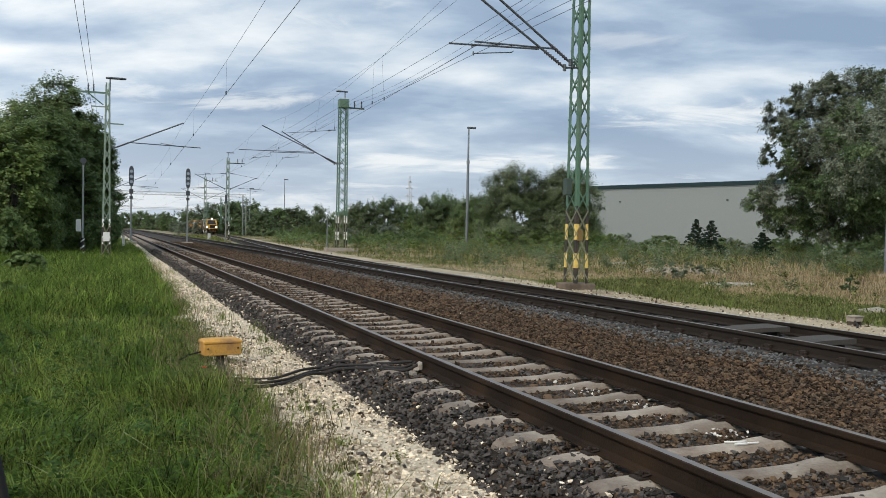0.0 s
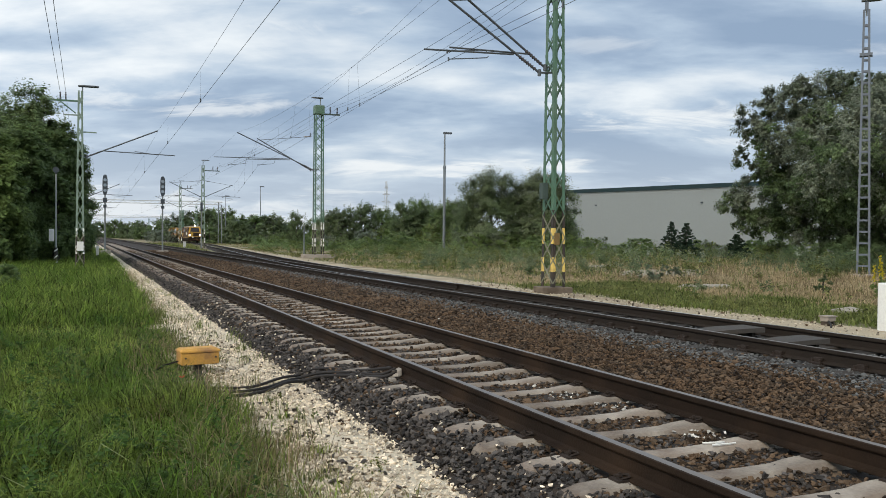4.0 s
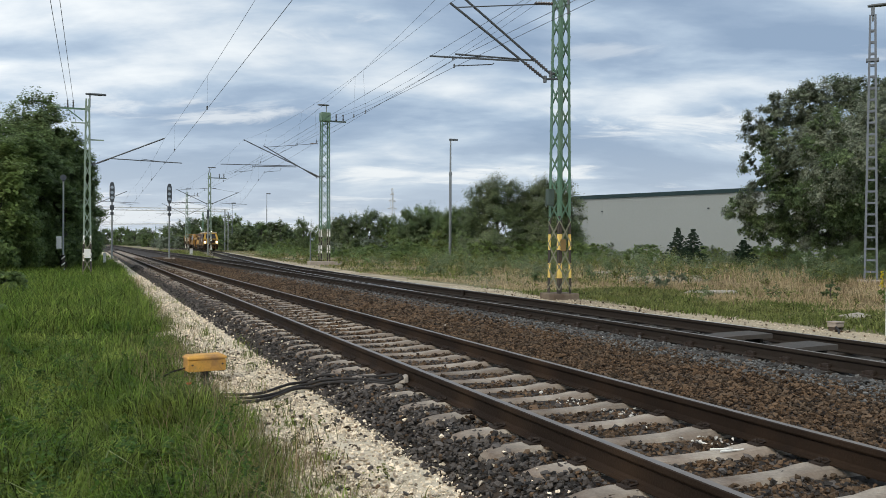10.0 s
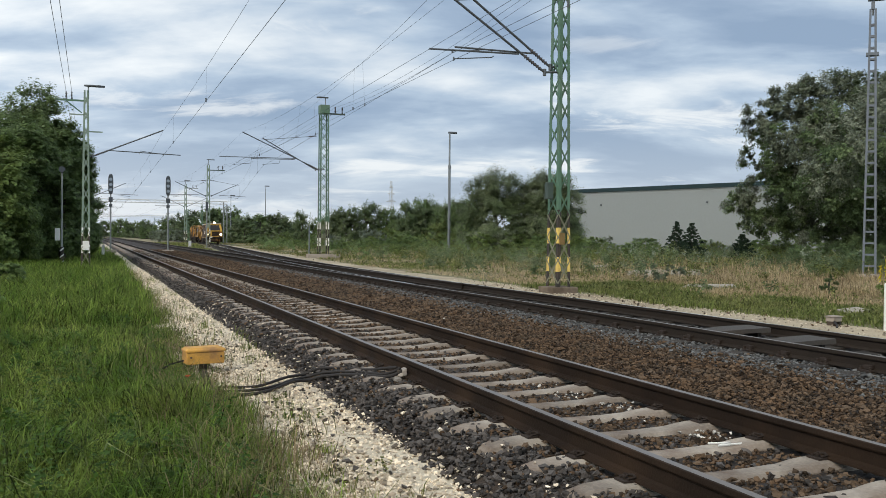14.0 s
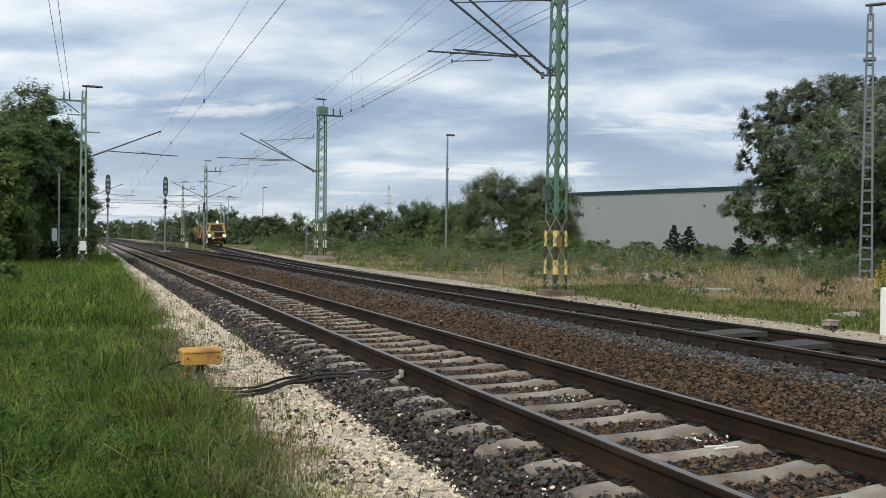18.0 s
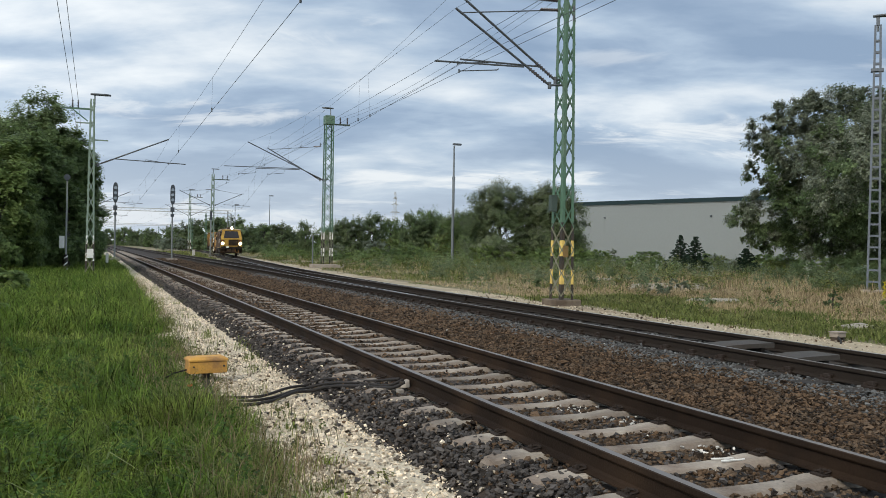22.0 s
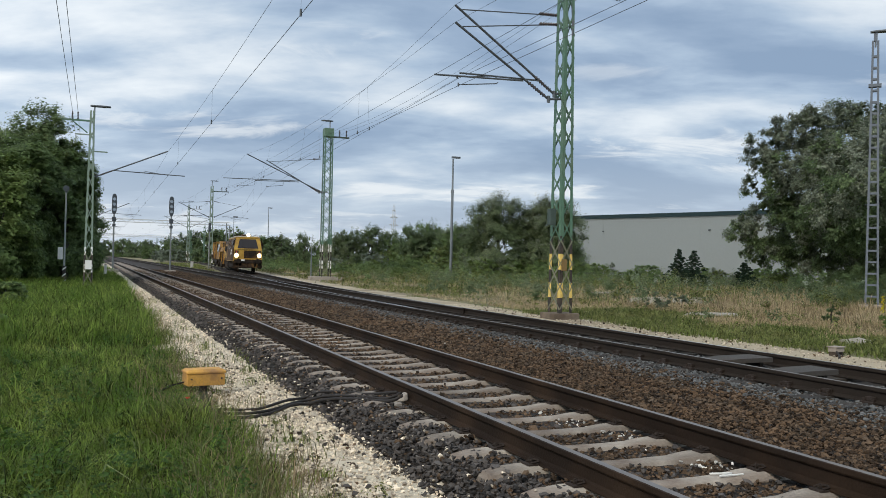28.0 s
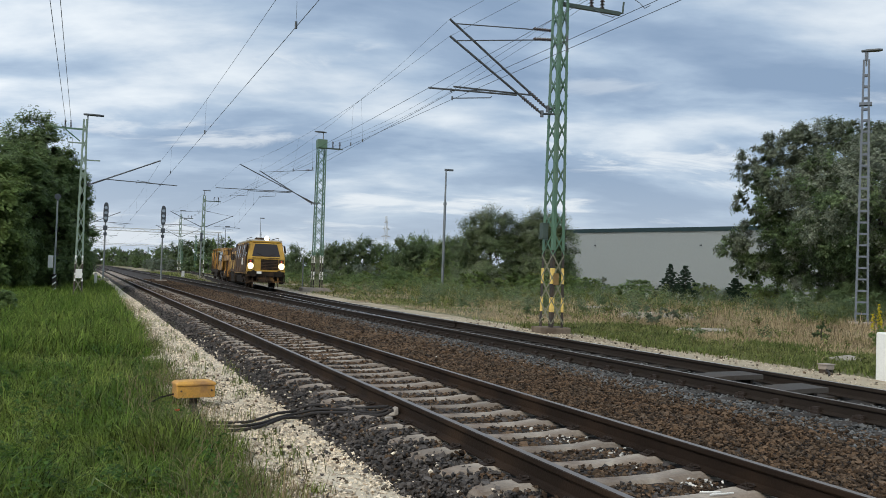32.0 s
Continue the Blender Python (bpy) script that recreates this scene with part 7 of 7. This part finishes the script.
    part("aerial", Geo().tube((-0.3, 1.2, 3.2), (-0.3, 1.2, 3.75), 0.014, 0.006, 5), M_MACHINE_DARK, t)
    for s in (-1, 1):
        part("corner_panel", Geo().box(s * 1.18 - 0.1, s * 1.18 + 0.1, -0.04, 0.02, 0.82, 1.1, 0.015), M_MACHINE_WORN, t)
        part("lamp_surround", Geo().box(s * 1.05 - 0.2, s * 1.05 + 0.2, -0.045, 0.01, 1.68, 1.9, 0.02), M_MACHINE_DIRT_SHADED, t)
    part("grab_bar", Geo().path([(-0.95, -0.03, 1.98), (-0.95, -0.09, 2.0), (0.95, -0.09, 2.0), (0.95, -0.03, 1.98)], 0.018), M_MACHINE_DARK, t)
    part("sun_visor", Geo().box(-1.1, 1.1, 0.38, 0.55, 3.03, 3.12, 0.02), M_MACHINE, t)
    for x in (-0.45, 0.45):
        part("windscreen_bar", Geo().box(x - 0.015, x + 0.015, 0.17, 0.19, 2.42, 2.5), M_MACHINE_DARK, t)
    part("skirt", Geo().box(-0.6, 0.6, 0.0, 0.1, 0.5, 0.8, 0.02), M_MACHINE_DIRT_SHADED, t)
    for s in (-1, 1):
        part("marker_lamp", Geo().tube((s * 1.05, 0.02, 1.78), (s * 1.05, -0.05, 1.78), 0.06, 0.055, 12), M_POPPY, t, "small red marker lamp")
    # underframe and middle
    part("underframe", Geo().box(-1.05, 1.05, 0.3, 30.7, 0.72, 0.98), M_MACHINE_DARK, t)
    front = set(t.children)
    mid = soft(part("engine_housing", Geo().loft([[(x, y, z) for y, z in ((4.9, 0.98), (4.9, 2.75), (5.2, 2.95), (10.4, 2.95), (10.7, 2.7), (10.7, 0.98))] for x in (-1.15, 1.15)]), M_MACHINE_DIRT_SHADED, t, "soiled engine housing"), 0.04)
    for s in (-1, 1):
        for k in range(4):
            p = part("engine_door", Geo().box(s * 1.15 - 0.02, s * 1.15 + 0.02, 5.2 + 1.35 * k, 6.4 + 1.35 * k, 1.2, 2.6, 0.015), M_MACHINE if k % 2 else M_MACHINE_DIRT_SHADED, mid)
            part("vent", Geo().box(s * 1.17 - 0.01, s * 1.17 + 0.02, 5.4 + 1.35 * k, 6.2 + 1.35 * k, 1.9, 2.4), M_MACHINE_DARK, p)
        part("data_panel", Geo().box(s * 1.33 - 0.005, s * 1.33 + 0.01, -2.6, -1.6, 1.55, 2.0), M_WHITE, t, "pale data panel")
    part("exhaust", Geo().tube((0.6, 8.5, 2.95), (0.6, 8.5, 3.4), 0.09, 0.08, 10), M_MACHINE_DARK, t)
    part("cooler", Geo().box(-0.9, 0.9, 9.0, 10.2, 2.95, 3.25, 0.03), M_MACHINE_DARK, t)
    # working section: frame, posts, rams, lifting unit
    for s in (-1, 1):
        part("main_girder", Geo().loft([[(s * 1.1 - 0.08, y, z0), (s * 1.1 + 0.08, y, z0), (s * 1.1 + 0.08, y, z1), (s * 1.1 - 0.08, y, z1)] for y, z0, z1 in ((10.7, 0.95, 1.5), (12.5, 1.9, 2.35), (19.0, 1.9, 2.35), (20.5, 0.95, 1.5))]), M_MACHINE_WORN, t, "soiled yellow bent main girder")
        for k in range(4):
            y = 12.6 + 1.9 * k
            part("tamping_ram", Geo().tube((s * 0.8, y, 0.5), (s * 0.8, y, 1.9), 0.13, 0.16, 10).tube((s * 0.8, y, 0.1), (s * 0.8, y, 0.5), 0.05), M_MACHINE_DIRT_SHADED, t)
            part("ram_frame", Geo().box(s * 0.55, s * 1.15, y - 0.45, y - 0.37, 0.5, 2.9).box(s * 0.55, s * 1.15, y - 0.45, y + 0.4, 2.8, 2.9), M_MACHINE_WORN if k % 2 else M_MACHINE_DIRT_SHADED, t)
        part("handrail", Geo().path([(s * 1.25, 11.0, 1.0), (s * 1.25, 11.0, 1.84), (s * 1.25, 11.0, 2.9), (s * 1.25, 19.5, 2.9), (s * 1.25, 19.5, 1.0)], 0.03), M_MACHINE_WORN, t)
        part("ladder", Geo().tube((s * 1.26, 4.8, 0.4), (s * 1.26, 4.75, 2.6), 0.025, n=5).tube((s * 1.26, 5.1, 0.4), (s * 1.26, 5.1, 2.6), 0.025, n=5), M_MACHINE_WORN, t)
    part("lifting_unit", Geo().box(-0.9, 0.9, 16.4, 18.3, 0.5, 1.7, 0.05).tube((-0.5, 17, 1.7), (-0.5, 17, 2.8), 0.12).tube((0.5, 17, 1.7), (0.5, 17, 2.8), 0.12), M_MACHINE_DIRT_SHADED, t)
    rear = soft(part("rear_cab", Geo().loft([[(x, y, z) for y, z in ((20.6, 0.98), (20.4, 2.2), (20.8, 3.15), (25.2, 3.2), (25.4, 0.98))] for x in (-1.25, 1.25)]), M_MACHINE_WORN, t, "rear working cab"), 0.05)
    for s in (-1, 1):
        for k in range(3):
            part("side_window", Geo().box(s * 1.25 - 0.02, s * 1.25 + 0.02, 21.0 + 1.4 * k, 22.1 + 1.4 * k, 1.9, 2.8, 0.015), M_GLASS, rear)
    part("front_window", Geo().box(-1.0, 1.0, 20.36, 20.5, 2.0, 2.15), M_GLASS, rear)
    for o in t.children:
        if o not in front:
            o.location.y += 5.2
    for o in t.children_recursive:
        o.data.transform(Matrix.Diagonal((0.9, 1, 0.95, 1)))
        for v in o.data.vertices:  # the sides lean in towards the roof
            v.co.x *= 1 - 0.17 * max(0.0, min(1.0, (v.co.z - 1.75) / 1.25))
    # dark gear hung below the floor
    for a, b, w, z in ((5.2, 9.5, 1.0, 0.3), (10.2, 14.5, 1.05, 0.22), (21.5, 25.0, 1.0, 0.3)):
        part("undergear", Geo().box(-w, w, a, b, z, 0.74, 0.04), M_MACHINE_DARK, t)
    for s in (-1, 1):
        part("step", Geo().box(s * 1.05 - 0.13, s * 1.05 + 0.13, 0.45, 0.8, 0.3, 0.95), M_MACHINE_DARK, t)
        for k in range(6):
            y = 0.6 + 1.7 * k
            part("pillar", Geo().loft([[(s * (x - 0.02), y, z), (s * (x + 0.03), y, z), (s * (x + 0.03), y + 0.1, z), (s * (x - 0.02), y + 0.1, z)] for x, z in ((1.17, 1.0), (1.17, 1.75), (0.99, 2.88))]), M_MACHINE_DIRT_SHADED, t)
    # wheels
    g = Geo().tube((-0.62, 0, 0), (0.62, 0, 0), 0.08, n=10)
    wheel = Geo()
    wheel.tube((-0.07, 0, 0), (0.05, 0, 0), 0.42, 0.42, 28).tube((-0.1, 0, 0), (-0.07, 0, 0), 0.46, 0.46, 28).tube((0.05, 0, 0), (0.09, 0, 0), 0.14, 0.12, 14).box(0.05, 0.07, -0.3, 0.3, -0.05, 0.05).box(0.05, 0.07, -0.05, 0.05, -0.3, 0.3)
    wm = wheel.mesh("wheel", M_MACHINE_DARK)
    sets = []
    for y in (2.1, 3.9, 26.1, 27.9):
        ax = part("wheelset", g.mesh("wheelset", M_MACHINE_DARK), None, t)
        ax.matrix_basis = pose(0, y, 0.43)
        for s in (-1, 1):
            w = new("wheel", wm)
            w.parent = ax
            w.matrix_basis = pose(s * HALF, 0, 0, 0, 0, 0 if s > 0 else 180)
        sets.append(ax)
    for y in (3.0, 27.0):
        for s in (-1, 1):
            part("bogie_side", Geo().loft([[(s * 1.0 - 0.06, y + a, z), (s * 1.0 + 0.06, y + a, z), (s * 1.0 + 0.06, y + a, z + 0.22), (s * 1.0 - 0.06, y + a, z + 0.22)] for a, z in ((-1.4, 0.42), (-0.6, 0.36), (-0.3, 0.5), (0.3, 0.5), (0.6, 0.36), (1.4, 0.42))]), M_MACHINE_DARK, t)
    return t, sets


def material_wagon(wheel_like):
    """The wagon coupled behind: orange frame, bins and machinery; its front at y = 0."""
    t = thing("material_wagon", "soiled orange open machinery wagon coupled behind the machine", "rail vehicle")
    part("underframe", Geo().box(-1.05, 1.05, 0, 13.6, 0.7, 1.0), M_MACHINE_DARK, t)
    part("undergear", Geo().box(-0.9, 0.9, 4.2, 9.6, 0.25, 0.7, 0.04), M_MACHINE_DARK, t)
    for k in range(3):
        y = 0.6 + 4.2 * k
        bin_ = soft(part("bin", Geo().loft([[(x * s, yy, z) for x, yy in ((-1, y + 0.3), (1, y + 0.3), (1, y + 3.4), (-1, y + 3.4))] for s, z in ((0.8, 1.0), (1.08, 1.6), (1.1, 2.35 + 0.2 * k))]), M_MACHINE_WORN if k != 1 else M_MACHINE_DIRT_SHADED, t), 0.03)
        for s in (-1, 1):
            part("rib", Geo().box(s * 1.09 - 0.03, s * 1.09 + 0.04, y + 1.0, y + 1.1, 1.0, 2.4).box(s * 1.09 - 0.03, s * 1.09 + 0.04, y + 2.4, y + 2.5, 1.0, 2.4), M_MACHINE_DIRT_SHADED, bin_)
            part("post", Geo().box(s * 1.1 - 0.05, s * 1.1 + 0.05, y, y + 0.1, 1.0, 3.0), M_MACHINE_WORN, t)
            part("ram", Geo().tube((s * 0.7, y + 0.1, 1.0), (s * 0.7, y + 0.2, 2.6), 0.09, 0.07, 8), M_MACHINE_DARK, t)
        part("crossbeam", Geo().box(-1.1, 1.1, y, y + 0.1, 2.9, 3.02), M_MACHINE_WORN, t)
    for s in (-1, 1):
        part("handrail", Geo().path([(s * 1.1, 0.65, 3.0), (s * 1.1, 9.05, 3.0)], 0.04), M_MACHINE_WORN, t)
        part("bogie_side", Geo().box(s * 1.0 - 0.06, s * 1.0 + 0.06, 1.2, 3.6, 0.4, 0.65, 0.03), M_MACHINE_DARK, t)
        part("bogie_side", Geo().box(s * 1.0 - 0.06, s * 1.0 + 0.06, 10.2, 12.6, 0.4, 0.65, 0.03), M_MACHINE_DARK, t)
    sets = []
    for y in (1.6, 3.2, 10.6, 12.2):
        ax = new("wheelset", wheel_like.data)
        ax.parent = t
        ax.matrix_basis = pose(0, y, 0.43)
        for w in wheel_like.children:
            o = new("wheel", w.data)
            o.parent = ax
            o.matrix_basis = w.matrix_basis.copy()
        sets.append(ax)
    return t, sets


train, wheelsets = track_machine()
wagon, wagon_wheelsets = material_wagon(wheelsets[0])
# ---- the moving train ----
TRAIN = [(0.0, 182.0), (3.0, 171.0), (6.0, 160.0), (9.0, 149.5), (13.0, 135.0), (16.0, 124.0), (19.0, 111.0), (21.0, 102.5), (23.0, 94.0), (25.0, 85.8), (28.0, 73.8), (30.0, 64.3), (32.0, 53.7)]


def train_pose(y, first=3.0, second=27.0, lead=3.0):
    """The machine's pose with its front at y, carried by the track under both ends."""
    a, b = Vector((TRACK_2 + off3(y + first), y + first, 0)), Vector((TRACK_2 + off3(y + second), y + second, 0))
    d = (b - a).normalized()
    f = a - d * lead
    return Matrix.Translation(f) @ Matrix.Rotation(math.atan2(d.y, d.x) - math.pi / 2, 4, "Z")


def motions():
    walk(train, [(t, train_pose(y)) for t, y in TRAIN])
    # the wheels roll with the way that the train has gone
    T, Y = [t for t, y in TRAIN], [y for t, y in TRAIN]
    steps_ = [k * 0.1 for k in range(321)]
    for sets in (wheelsets, wagon_wheelsets):
        for ax in sets:
            at = ax.matrix_basis.translation.y
            walk(ax, [(t, pose(0, at, 0.43, math.degrees((Y[0] - float(np.interp(t, T, Y))) / 0.42) % 360)) for t in steps_])
    walk(wagon, [(t, train_pose(y, 33.9, 42.9, 2.4)) for t, y in TRAIN])


motions()
